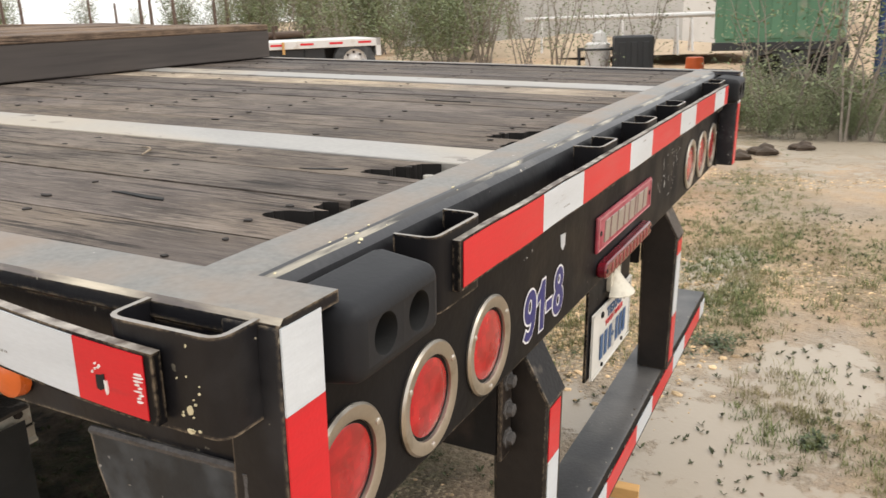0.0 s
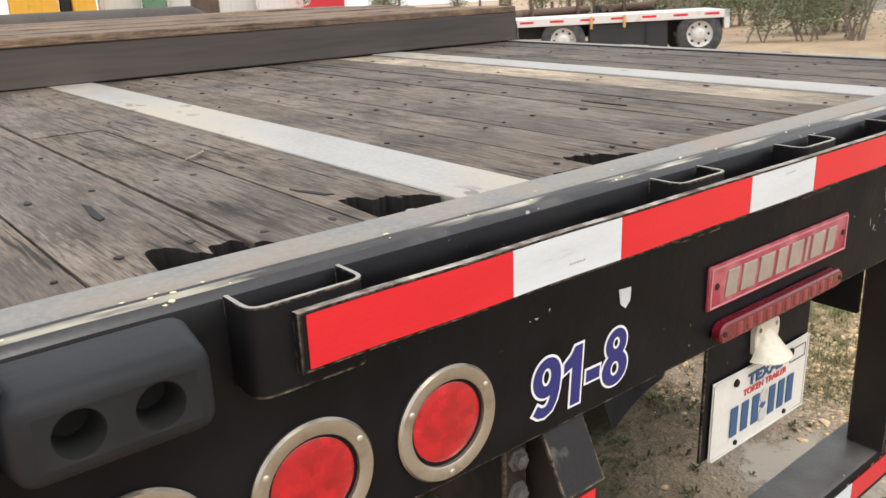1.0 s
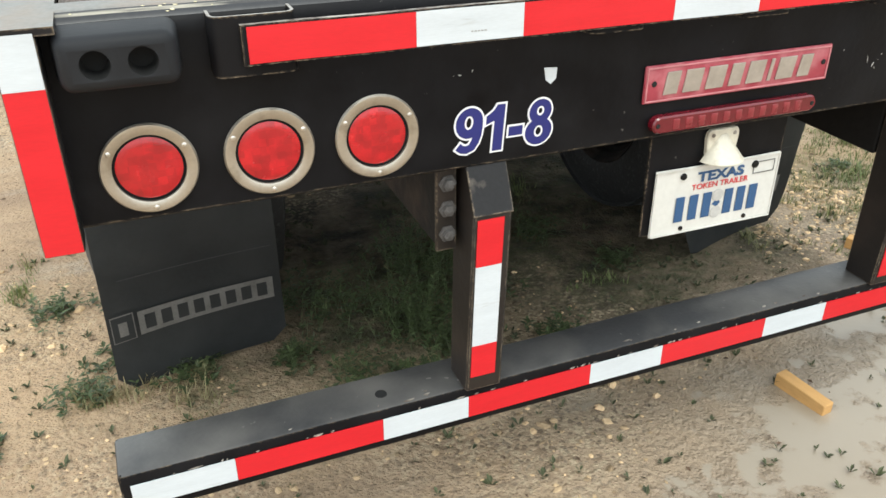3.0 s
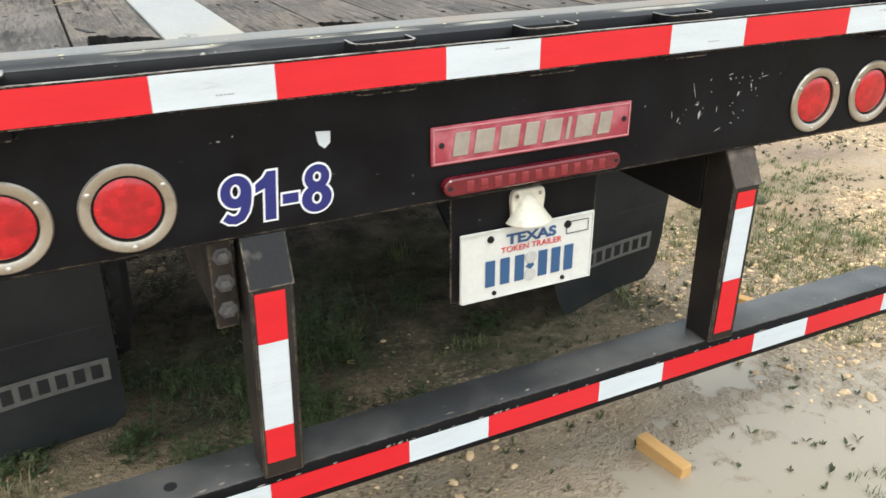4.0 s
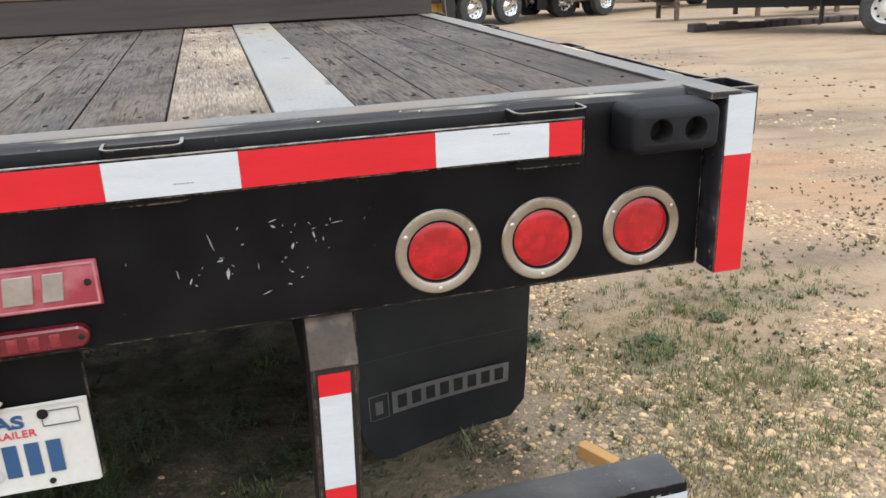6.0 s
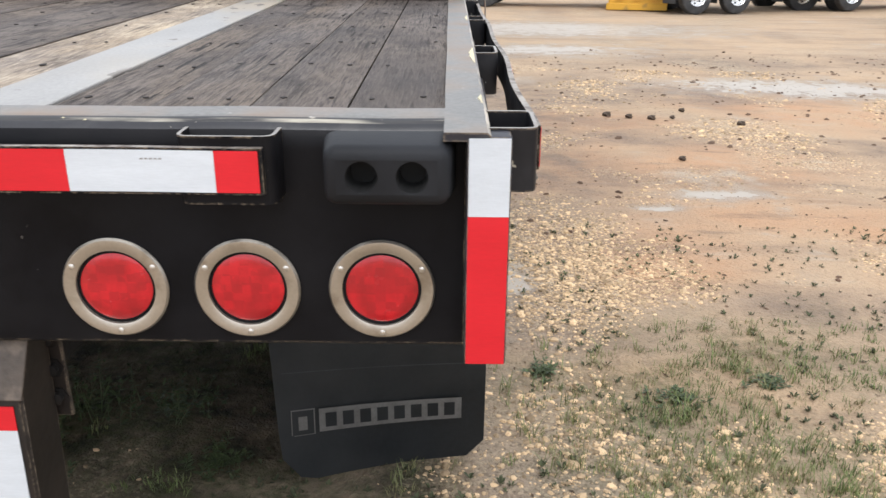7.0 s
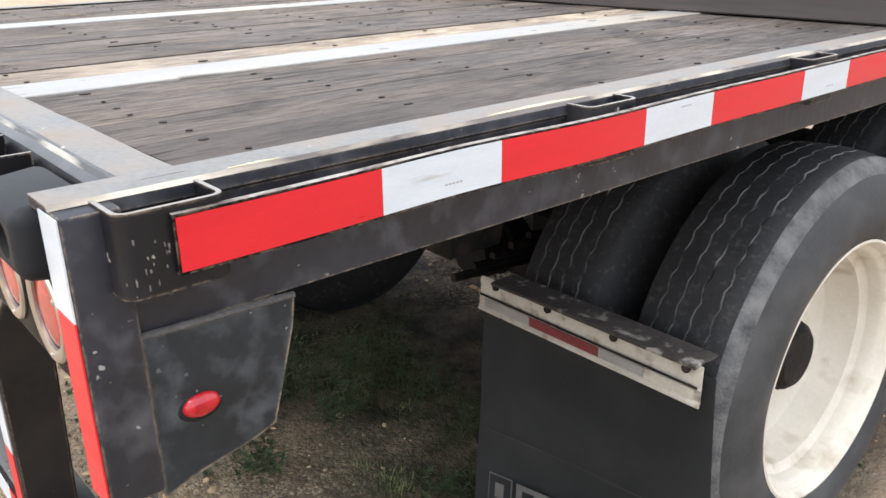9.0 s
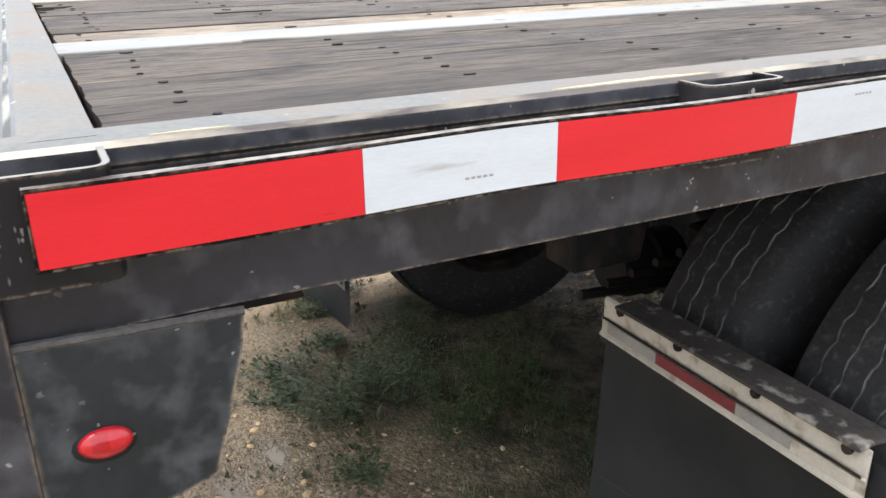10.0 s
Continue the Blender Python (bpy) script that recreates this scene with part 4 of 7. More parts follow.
# dock bumper pads
for x in (-1.079, 1.0965):
    bm = bmesh.new()
    box(bm, x - 0.076, x + 0.076, -0.081, -0.001, 1.194, 1.268, 0.016, 4)
    for v in bm.verts:
        if v.co.y > -0.03:
            v.co.z += 0.004 if v.co.z > 1.22 else -0.006
            v.co.x += 0.006 if v.co.x > x else -0.006
    bm.normal_update()
    front = [f for f in bm.faces if f.normal.y < -0.99 and f.calc_area() > 0.001]
    fx0, fx1 = min(v.co.x for f in front for v in f.verts), max(v.co.x for f in front for v in f.verts)
    fz0, fz1 = min(v.co.z for f in front for v in f.verts), max(v.co.z for f in front for v in f.verts)
    bmesh.ops.delete(bm, geom=front, context="FACES_ONLY")
    cz = (fz0 + fz1) / 2
    for k in (0, 1):
        hx0, hx1 = fx0 + (fx1 - fx0) * k / 2, fx0 + (fx1 - fx0) * (k + 1) / 2
        cx, rim, lip, deep = (hx0 + hx1) / 2, [], [], []
        corner = math.atan2(fz1 - fz0, hx1 - hx0)
        angles = sorted([2 * math.pi * (i + 0.5) / 28 for i in range(28)] + [corner, math.pi - corner, math.pi + corner, 2 * math.pi - corner])
        for ang in angles:
            c, sn = math.cos(ang), math.sin(ang)
            q = min((hx1 - hx0) / 2 / max(1e-6, abs(c)), (fz1 - fz0) / 2 / max(1e-6, abs(sn)))
            rim.append(bm.verts.new((cx + q * c, -0.081, cz + q * sn)))
            lip.append(bm.verts.new((cx + 0.0195 * c, -0.0805, cz + 0.0195 * sn)))
            deep.append(bm.verts.new((cx + 0.0165 * c, -0.045, cz + 0.0165 * sn)))
        for i in range(32):
            j = (i + 1) % 32
            bm.faces.new((rim[i], rim[j], lip[j], lip[i]))
            f = bm.faces.new((lip[i], lip[j], deep[j], deep[i]))
            f.material_index = 1
        bm.faces.new(deep).material_index = 1
    bmesh.ops.recalc_face_normals(bm, faces=bm.faces[:])
    pad = part("bumper_pad", bm, [M_RUBBER, M_HOLE], trailer, "moulded black rubber bumper pad with two bolt holes")

# badge: a framed red plate, two rivets and raised pale shapes
badge_z0, badge_z1, bx0, bx1 = 1.0405, 1.1115, -0.2075, 0.2190
bm = bmesh.new()
box(bm, bx0, bx1, -0.0085, -0.0025, badge_z0, badge_z1, 0.0025, 2)
badge = part("badge", bm, [M_BADGE], trailer, "faded red rectangular maker badge with raised metal shapes")
bm = bmesh.new()
for z in (badge_z0 + 0.0045, badge_z1 - 0.0045):
    box(bm, bx0 + 0.003, bx1 - 0.003, -0.0105, -0.0084, z - 0.0016, z + 0.0016, 0.0005)
for x in (bx0 + 0.0045, bx1 - 0.0045):
    box(bm, x - 0.0016, x + 0.0016, -0.0105, -0.0084, badge_z0 + 0.0062, badge_z1 - 0.0062, 0.0005)
part("badge_rim", bm, [M_BADGE_RIM], badge)
u = bx0 + 0.040
for w in (0.036, 0.044, 0.046, 0.034, 0.044, 0.014, 0.046, 0.034):
    bm = bmesh.new()
    z0, z1 = badge_z0 + 0.0145, badge_z1 - 0.0140
    prism(bm, [(u, z0), (u + w - 0.006, z0), (u + w, z1), (u + 0.006, z1)], "y", -0.0118, -0.0084, 0.0008)
    part("raised_shape", bm, [M_LETTER], badge, "plain raised metal shape")
    u += w + 0.0062
for x in (bx0 + 0.020, bx1 - 0.016):
    bm = bmesh.new()
    lathe(bm, [(0, 0.0055), (-0.0018, 0.0050), (-0.003, 0.0)], "y", (x, -0.0084, 1.0775), 14)
    part("rivet", bm, [M_HOLE], badge)

# strip brake lamp below it
bm = bmesh.new()
b2 = bmesh.new()
pts = []
for cx, a0 in ((0.178, -90), (-0.172, 90)):
    for i in range(9):
        a = radians(a0 + 180 * i / 8)
        pts.append((cx + 0.0165 * math.cos(a), 1.0 + 0.0165 * math.sin(a)))
prism(bm, pts, "y", -0.022, -0.0025, 0.003)
strip = part("strip_lamp", bm, [M_LENS_DARK], trailer, "long dark red strip brake lamp")
for i in range(11):
    bm = bmesh.new()
    box(bm, -0.1445 + 0.0285 * i, -0.1295 + 0.0285 * i, -0.0232, -0.0200, 0.989, 1.010, 0.003, 2)
    part("led_cell", bm, [M_LED], strip)
for x in (-0.177, 0.183):
    bm = bmesh.new()
    lathe(bm, [(0, 0.0045), (-0.001, 0.004), (-0.0012, 0)], "y", (x, -0.0222, 1.0), 12)
    part("screw", bm, [M_HOLE], strip)

# number plate on its bracket, with a plastic lamp over it
bm = bmesh.new()
box(bm, -0.158, 0.170, 0.018, 0.024, 0.744, 0.966, 0.001)
part("plate_bracket", bm, [M_PAINT], trailer, "black sheet bracket")
PX, PZ = 0.0130, 0.8140
bm = bmesh.new()
box(bm, PX - 0.1525, PX + 0.1525, 0.0125, 0.0145, PZ - 0.0735, PZ + 0.0735, 0.0006)
bmesh.ops.subdivide_edges(bm, edges=bm.edges[:], cuts=3, use_grid_fill=True)
for v in bm.verts:
    v.co.y += 0.003 * (v.co.x - PX) ** 2 / 0.0232 - 0.002
plate = part("licence_plate", bm, [M_PLATE], trailer, "white licence plate with blue bars and red lettering")
bm = bmesh.new()
for z in (PZ - 0.0715, PZ + 0.0715):
    box(bm, PX - 0.150, PX + 0.150, 0.0088, 0.0106, z - 0.0012, z + 0.0012)
for x in (PX - 0.1505, PX + 0.1505):
    box(bm, x - 0.0012, x + 0.0012, 0.0108, 0.0132, PZ - 0.070, PZ + 0.070)
part("plate_rim", bm, [M_PLATE], plate)
letters("state_name", "TEXAS", 0.029, (PX + 0.004, 0.0096, PZ + 0.047), M_BLUE, plate, 0.114, bold=0.0010, label="blue lettering TEXAS")
letters("plate_type", "TOKEN TRAILER", 0.0175, (PX + 0.005, 0.0096, PZ + 0.0265), M_REDPRINT, plate, 0.139, label="red lettering TOKEN TRAILER")
for i, dx in enumerate((-0.088, -0.055, -0.022, 0.032, 0.063, 0.094)):
    bm = bmesh.new()
    box(bm, PX + dx - 0.0105, PX + dx + 0.0105, 0.0090, 0.0100, PZ - 0.046, PZ + 0.010, 0.0003)
    part("plate_bar", bm, [M_BLUE], plate, "plain blue bar")
bm = bmesh.new()
prism(bm, [(PX - 0.003, PZ - 0.014), (PX + 0.008, PZ - 0.008), (PX + 0.012, PZ - 0.018), (PX + 0.004, PZ - 0.027), (PX - 0.004, PZ - 0.021), (PX - 0.008, PZ - 0.020)], "y", 0.0092, 0.0102)
part("plate_mark", bm, [M_BLUE], plate)
bm = bmesh.new()
for z in (0.0, -0.038):
    lathe(bm, [(0, 0.0135), (-0.0006, 0.0133), (-0.0007, 0)], "y", (PX + 0.004, 0.0094, PZ + z), 20)
part("plate_sticker", bm, [M_STICKER], plate, "worn grey round stickers")
bm = bmesh.new()
for dx, dz in ((0.112, 0.047),):
    for a in (-0.0125, 0.0125):
        box(bm, PX + dx - 0.026, PX + dx + 0.026, 0.0098, 0.0106, PZ + dz + a - 0.0007, PZ + dz + a + 0.0007)
    for a in (-0.026, 0.026):
        box(bm, PX + dx + a - 0.0007, PX + dx + a + 0.0007, 0.0098, 0.0106, PZ + dz - 0.0118, PZ + dz + 0.0118)
part("sticker_box", bm, [M_FLAP], plate)
for dx, dz, r in ((-0.088, 0.055, 0.0075), (0.088, 0.055, 0.0085), (-0.078, -0.062, 0.005), (0.082, -0.062, 0.005)):
    bm = bmesh.new()
    lathe(bm, [(0, r), (-0.003, r * 0.9), (-0.004, r * 0.4), (-0.0042, 0)], "y", (PX + dx, 0.0112, PZ + dz), 10)
    part("bolt", bm, [M_UNDER], plate)
bm = bmesh.new()
pts = [(-0.030, 0.905), (-0.034, 0.944), (-0.032, 0.956), (-0.026, 0.962), (0.034, 0.962), (0.040, 0.956), (0.042, 0.944), (0.038, 0.905)]
prism(bm, pts, "y", 0.006, 0.018, 0.002)
lamp = part("plate_lamp", bm, [M_LAMPW], trailer, "yellowed white plastic plate lamp")
for x in (-0.0215, 0.0295):
    bm = bmesh.new()
    lathe(bm, [(0, 0.0042), (-0.0012, 0.0038), (-0.0016, 0)], "y", (x, 0.0058, 0.950), 10)
    part("screw", bm, [M_RUST], lamp)
bm = bmesh.new()
rings = []
for k in range(12):
    u = min(1.0, k / 9)
    z, w, d = 0.9500 - 0.048 * u - 0.002 * max(0, k - 9), 0.007 + 0.039 * u ** 0.9 + (0.0025 if k > 9 else 0), 0.004 + 0.036 * u ** 1.4 + (0.002 if k > 9 else 0)
    rings.append([bm.verts.new((0.004 + w * math.cos(math.pi * i / 20), 0.0075 - d * math.sin(math.pi * i / 20), z)) for i in range(21)])
for p, q in zip(rings, rings[1:]):
    for i in range(20):
        bm.faces.new((p[i], p[i + 1], q[i + 1], q[i]))
bm.faces.new(rings[0]), bm.faces.new(rings[-1][::-1])
bmesh.ops.recalc_face_normals(bm, faces=bm.faces[:])
part("hood", bm, [M_LAMPW], lamp)
for x in (-0.018, 0.026):
    bm = bmesh.new()
    lathe(bm, [(0, 0.005), (-0.0015, 0.004), (-0.002, 0)], "y", (x, 0.008, 0.948), 10)
    part("screw", bm, [M_UNDER], lamp)

# fleet number, navy with a white edge, and a small white sticker
def inflate(pts, d):
    """A closed outline moved outward by d."""
    area = sum(p[0] * q[1] - q[0] * p[1] for p, q in zip(pts, pts[1:] + pts[:1]))
    out, k = [], (1 if area > 0 else -1) * d
    for i, p in enumerate(pts):
        a, c = Vector(pts[i - 1]), Vector(pts[(i + 1) % len(pts)])
        p = Vector(p)
        u, v = (p - a).normalized(), (c - p).normalized()
        n1, n2 = Vector((u.y, -u.x)), Vector((v.y, -v.x))
        mit = (n1 + n2) / max(0.35, 1 + n1.dot(n2))
        out.append(tuple(p + mit * k))
    return out


def ellipse(cx, cz, rx, rz, n=36):
    return [(cx + rx * math.cos(2 * math.pi * i / n), cz + rz * math.sin(2 * math.pi * i / n)) for i in range(n)]


def stroke(path, w0, w1):
    pts, left, right = [Vector(p) for p in path], [], []
    for i, p in enumerate(pts):
        d = (pts[min(i + 1, len(pts) - 1)] - pts[max(i - 1, 0)]).normalized()
        w = w0 + (w1 - w0) * i / (len(pts) - 1)
        left.append(tuple(p + Vector((-d.y, d.x)) * w)), right.append(tuple(p - Vector((-d.y, d.x)) * w))
    return left + right[::-1]


def glyph(bm, x0, z0, shapes, d, y, lift):
    """Flat pieces of one character; shapes are outlines, or (outer, inner) rings."""
    for i, sh in enumerate(shapes):
        yy = y - lift * i
        place_at = lambda p: (x0 + p[0] + 0.07 * p[1], yy, z0 + p[1])
        if isinstance(sh, tuple):
            o, q = inflate(sh[0], d), inflate(sh[1], -d)
            vo, vi = [bm.verts.new(place_at(p)) for p in o], [bm.verts.new(place_at(p)) for p in q]
            for k in range(len(vo)):
                j = (k + 1) % len(vo)
                bm.faces.new((vo[k], vo[j], vi[j], vi[k]))
        else:
            bm.faces.new([bm.verts.new(place_at(p)) for p in inflate(sh, d)])


nine_tail = stroke([(0.0165, 0.058), (0.0168, 0.046), (0.0160, 0.034), (0.0130, 0.022), (0.0070, 0.0125), (-0.002, 0.0090), (-0.0105, 0.0105), (-0.0185, 0.0165)], 0.0085, 0.0068)
GLYPHS = [("digit_nine", -0.5520, [(ellipse(0, 0.056, 0.0250, 0.0270), ellipse(-0.001, 0.057, 0.0080, 0.0120)), nine_tail]),
          ("digit_one", -0.4985, [[(0.0115, 0), (0.0115, 0.083), (-0.0035, 0.083), (-0.0100, 0.073), (-0.0225, 0.064), (-0.0225, 0.049), (-0.0070, 0.055), (-0.0070, 0)]]),
          ("dash", -0.4630, [[(-0.0135, 0.023), (0.0135, 0.023), (0.0135, 0.040), (-0.0135, 0.040)]]),
          ("digit_eight", -0.4180, [(ellipse(0, 0.0605, 0.0215, 0.0220), ellipse(0, 0.0615, 0.0070, 0.0085)), (ellipse(0, 0.0245, 0.0260, 0.0245), ellipse(0, 0.0245, 0.0085, 0.0105))])]
for nm, gx0, shapes in GLYPHS:
    bm = bmesh.new()
    glyph(bm, gx0, 0.994, shapes, 0.0034, -0.0030, 0.0001)
    edge = part("number_outline", bm, [M_WVINYL], trailer, "white outline of a fleet number character", smooth=False)
    bm = bmesh.new()
    glyph(bm, gx0, 0.994, shapes, 0.0, -0.0036, 0.00015)
    part(nm, bm, [M_NAVY], edge, "navy blue " + nm.replace("_", " "), smooth=False)
bm = bmesh.new()
prism(bm, [(-0.411, 1.131), (-0.386, 1.129), (-0.387, 1.110), (-0.397, 1.101), (-0.407, 1.109)], "y", -0.0030, -0.0018)
part("sticker", bm, [M_WHITE], trailer, "torn white sticker")
M_SCRATCH = material("bare_scratch", (0.42, 0.41, 0.39), 0.6, spread=0.4, scale=50)
# bare scratches in the rear plate
rng = random.Random(5)
bm = bmesh.new()


def chip(x, z, ln, w, a):
    c, sn = math.cos(a) * ln / 2, math.sin(a) * ln / 2
    k = Vector((-math.sin(a), math.cos(a))) * w
    prism(bm, [(x - c, z - sn), (x - c * 0.2 + k.x, z - sn * 0.2 + k.y), (x + c * 0.6 + k.x * 0.6, z + sn * 0.6 + k.y * 0.6), (x + c, z + sn), (x + c * 0.2 - k.x * 0.7, z + sn * 0.2 - k.y * 0.7)],
          "y", -0.0027, -0.0018)


chip(0.398, 1.060, 0.019, 0.0030, 1.45), chip(0.378, 1.112, 0.032, 0.0007, 1.85), chip(0.388, 1.082, 0.010, 0.0012, 0.2), chip(0.343, 1.055, 0.011, 0.0014, 1.2)
chip(0.326, 1.068, 0.016, 0.0006, 1.7), chip(0.470, 1.135, 0.014, 0.0010, 0.3), chip(0.470, 1.126, 0.009, 0.0016, -0.6), chip(0.452, 1.022, 0.016, 0.0006, 0.35), chip(0.443, 1.066, 0.014, 0.0007, 1.6)
chip(0.565, 1.122, 0.020, 0.0006, 0.1), chip(0.530, 1.106, 0.012, 0.0016, 1.8), chip(0.497, 1.092, 0.011, 0.0022, 1.3)
for _ in range(34):
    cx, cz, r = rng.choice(((0.392, 1.068, 0.012), (0.345, 1.058, 0.012), (0.525, 1.108, 0.018), (0.54, 1.12, 0.03), (0.49, 1.058, 0.03), (0.46, 1.10, 0.05), (-0.56, 1.125, 0.02), (0.245, 1.095, 0.008)))
    chip(rng.gauss(cx, r), rng.gauss(cz, r * 0.5), rng.uniform(0.002, 0.007), rng.uniform(0.0004, 0.0011), rng.uniform(0, 3.1))
ob = part("scratched_paint", bm, [M_SCRATCH], trailer, "bare white scratches")
tagged(ob, kind="stuff")

# underride guard: two posts and a long bar, set a little askew
SKEW = Matrix.Translation((0, -0.020, 0)) @ Matrix.Rotation(radians(0.70), 4, "Z")
LEAN = Matrix(((1, 0, 0.026, -0.0229), (0, 1, 0, 0), (0, 0, 1, 0), (0, 0, 0, 1)))
guard = part("underride_bar", bmesh.new(), [M_PAINT], trailer)
bm = bmesh.new()
box(bm, -1.212, 1.214, 0.0, 0.108, 0.414, 0.508, 0.007, 2)
bmesh.ops.subdivide_edges(bm, edges=[e for e in bm.edges if abs(e.verts[0].co.x - e.verts[1].co.x) > 1], cuts=19)
for v in bm.verts:
    v.co += Vector((0, 0.0015 * noise.noise(v.co * 5), 0.002 * noise.noise(v.co * 4 + Vector((9, 0, 0)))))
bm.normal_update()
for f in bm.faces:
    if f.normal.z > 0.9:
        f.material_index = 1
guard.data = finish(bm, "underride_bar", [M_PAINT, M_BARTOP])
guard.matrix_basis = SKEW
guard["label"] = "black square steel underride bar with chipped paint"
edges = [-1.195, -1.014, -0.732, -0.552, -0.271, -0.090, 0.191, 0.371, 0.652, 0.834, 1.118, 1.212]
for i, (a, c) in enumerate(zip(edges, edges[1:])):
    red = i % 2 == 1
    bm = bmesh.new()
    box(bm, a + 0.0003, c - 0.0003, -0.0026, -0.0012, 0.434, 0.485)
    part("reflective_tape", bm, [M_RED if red else M_WHITE], guard, "red reflective tape" if red else "white reflective tape")
for x in (-0.720,):
    bm = bmesh.new()
    lathe(bm, [(0.0, 0.012), (0.0012, 0.0115), (0.0014, 0)], "z", (x, 0.045, 0.5085), 18)
    part("drain_hole", bm, [M_HOLE], guard)
bm = bmesh.new()
for i in range(80):
    x, w, h = rng.uniform(-1.2, 1.2), rng.uniform(0.001, 0.006) * (2.5 if i % 11 == 0 else 1), rng.uniform(0.0008, 0.0028)
    if i % 3:
        prism(bm, [(x - w, 0.4865 + h * 0.2), (x - w * 0.3, 0.4865 - h), (x + w * 0.5, 0.4868 - h * 0.6), (x + w, 0.4868 + h), (x, 0.4872 + h)], "y", -0.0007, 0.0004)
    else:
        y = rng.uniform(0.006, 0.022)
        prism(bm, [(x - w, y), (x - w * 0.3, y - h), (x + w * 0.5, y - h * 0.6), (x + w, y + h), (x, y + h)], "z", 0.5075, 0.5092)
tagged(part("chipped_paint", bm, [M_RUST], guard, "pale chips along the edge"), kind="stuff")
for s, x, zs, yf in ((-1, -0.5150, (0.882, 0.787, 0.614, 0.541), -0.039), (1, 0.5400, (0.879, 0.840, 0.665, 0.530), -0.026)):
    bm = bmesh.new()
    prism(bm, [(yf, 0.506), (yf, 0.896), (yf + 0.045, 0.972), (yf + 0.060, 0.982), (yf + 0.098, 0.982), (yf + 0.084, 0.506)], "x", x - 0.0375, x + 0.0375, 0.004)
    bm.transform(LEAN)
    post = part("guard_post", bm, [M_POSTP], trailer, "black square guard post with a slanted top")
    bm = bmesh.new()
    prism(bm, [(yf - 0.0035, 0.890), (yf + 0.043, 0.974), (yf + 0.047, 0.970), (yf, 0.888)], "x", x - 0.0385, x + 0.0385, 0.001)
    bm.transform(LEAN)
    part("cap_plate", bm, [M_CAP if s < 0 else M_RCAP], post, "scuffed cap plate")
    tx = x - 0.0300 if s < 0 else x - 0.0270
    for i in range(3):
        bm = bmesh.new()
        box(bm, tx, tx + 0.0515, yf - 0.0016, yf - 0.0002, zs[i + 1] + 0.0002, zs[i] - 0.0002)
        bm.transform(LEAN)
        part("reflective_tape", bm, [M_RED if i != 1 else M_WHITE], post, "red reflective tape" if i != 1 else "white reflective tape")
    # bolted hanger angle beside the post
    bm = bmesh.new()
    hx = x - 0.086 if s < 0 else x + 0.014
    box(bm, hx, hx + 0.040, 0.020 if s < 0 else 0.074, 0.028 if s < 0 else 0.082, 0.80, 0.966, 0.002)
    hanger = part("hanger_angle", bm, [M_POSTP], trailer, "rusty bolted hanger")
    bm = bmesh.new()
    box(bm, hx + 0.004 if s < 0 else x - 0.036, hx + 0.036 if s < 0 else x - 0.024, 0.029 if s < 0 else 0.074, 0.46 if s < 0 else 0.42, 0.806, 0.960, 0.003)
    part("guard_bracket", bm, [M_UNDER], trailer, "dark steel bracket behind the guard post")
    for z in (0.935, 0.885, 0.835):
        bm = bmesh.new()
        lathe(bm, [(0.0, 0.017), (-0.003, 0.017), (-0.003, 0.0105), (-0.012, 0.0105), (-0.013, 0.008), (-0.013, 0)], "y", (hx + 0.022, 0.020 if s < 0 else 0.074, z), 6)
        part("bolt", bm, [M_UNDER if s > 0 else M_WELD], hanger)

# frame below the deck
for x in (-0.48, 0.48):
    bm = bmesh.new()
    prism(bm, [(x - 0.075, 0.93), (x + 0.075, 0.93), (x + 0.075, 0.945), (x + 0.006, 0.948), (x + 0.006, 1.112), (x + 0.075, 1.115), (x + 0.075, 1.13), (x - 0.075, 1.13),
               (x - 0.075, 1.115), (x - 0.006, 1.112), (x - 0.006, 0.948), (x - 0.075, 0.945)], "y", 0.11, 9.0)
    part("main_beam", bm, [M_UNDER], trailer, "dark steel beam")
for i in range(24):
    bm = bmesh.new()
    y = 0.26 + 0.305 * i
    for z0, z1, w in ((1.132, 1.138, 0.035), (1.232, 1.238, 0.035), (1.138, 1.232, 0.004)):
        box(bm, -1.20, 1.20, y - w, y + w, z0, z1)
    part("crossmember", bm, [M_UNDER], trailer)
# Black sheet added under the boards: the shade seen through rotten holes.
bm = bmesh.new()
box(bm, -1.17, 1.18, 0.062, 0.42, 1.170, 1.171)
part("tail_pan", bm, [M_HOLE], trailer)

# wheels: dual tyres and deep cream rims on two axles
R = 0.516
tread = []
for k, (a, c) in enumerate(((-0.112, -0.0745), (-0.0705, -0.0325), (-0.0285, 0.0065), (0.0105, 0.0485), (0.0525, 0.090))):
    crown = lambda h: R - 0.9 * (h + 0.011) ** 2
    tread += [(a, crown(a)), (c, crown(c))]
    if k < 4:
        tread += [(c + 0.0007, crown(c) - 0.007), (c + 0.0033, crown(c) - 0.007)]
side = [(0.101, R - 0.018), (0.116, R - 0.043), (0.131, R - 0.083), (0.140, R - 0.125), (0.139, R - 0.155), (0.131, R - 0.182), (0.122, R - 0.196), (0.114, 0.319), (0.106, 0.308)]
prof = [(-h, r) for h, r in side[::-1]] + tread + side
mats = []
# Inboard sidewalls take the tread's black for the shade between the duals.
for (h0, r0), (h1, r1) in zip(prof, prof[1:]):
    mid, rr = (h0 + h1) / 2, (r0 + r1) / 2
    groove = abs(mid) < 0.080 and rr > 0.48 and rr < R - 0.9 * (mid + 0.011) ** 2 - 0.003
    mats.append(3 if groove else 2 if 0.086 < mid < 0.112 and rr > 0.46 else 1 if mid < 0 or mid < 0.115 and rr > 0.46 else 0)
bm = bmesh.new()
lathe(bm, prof, "x", seg=180, mats=mats)
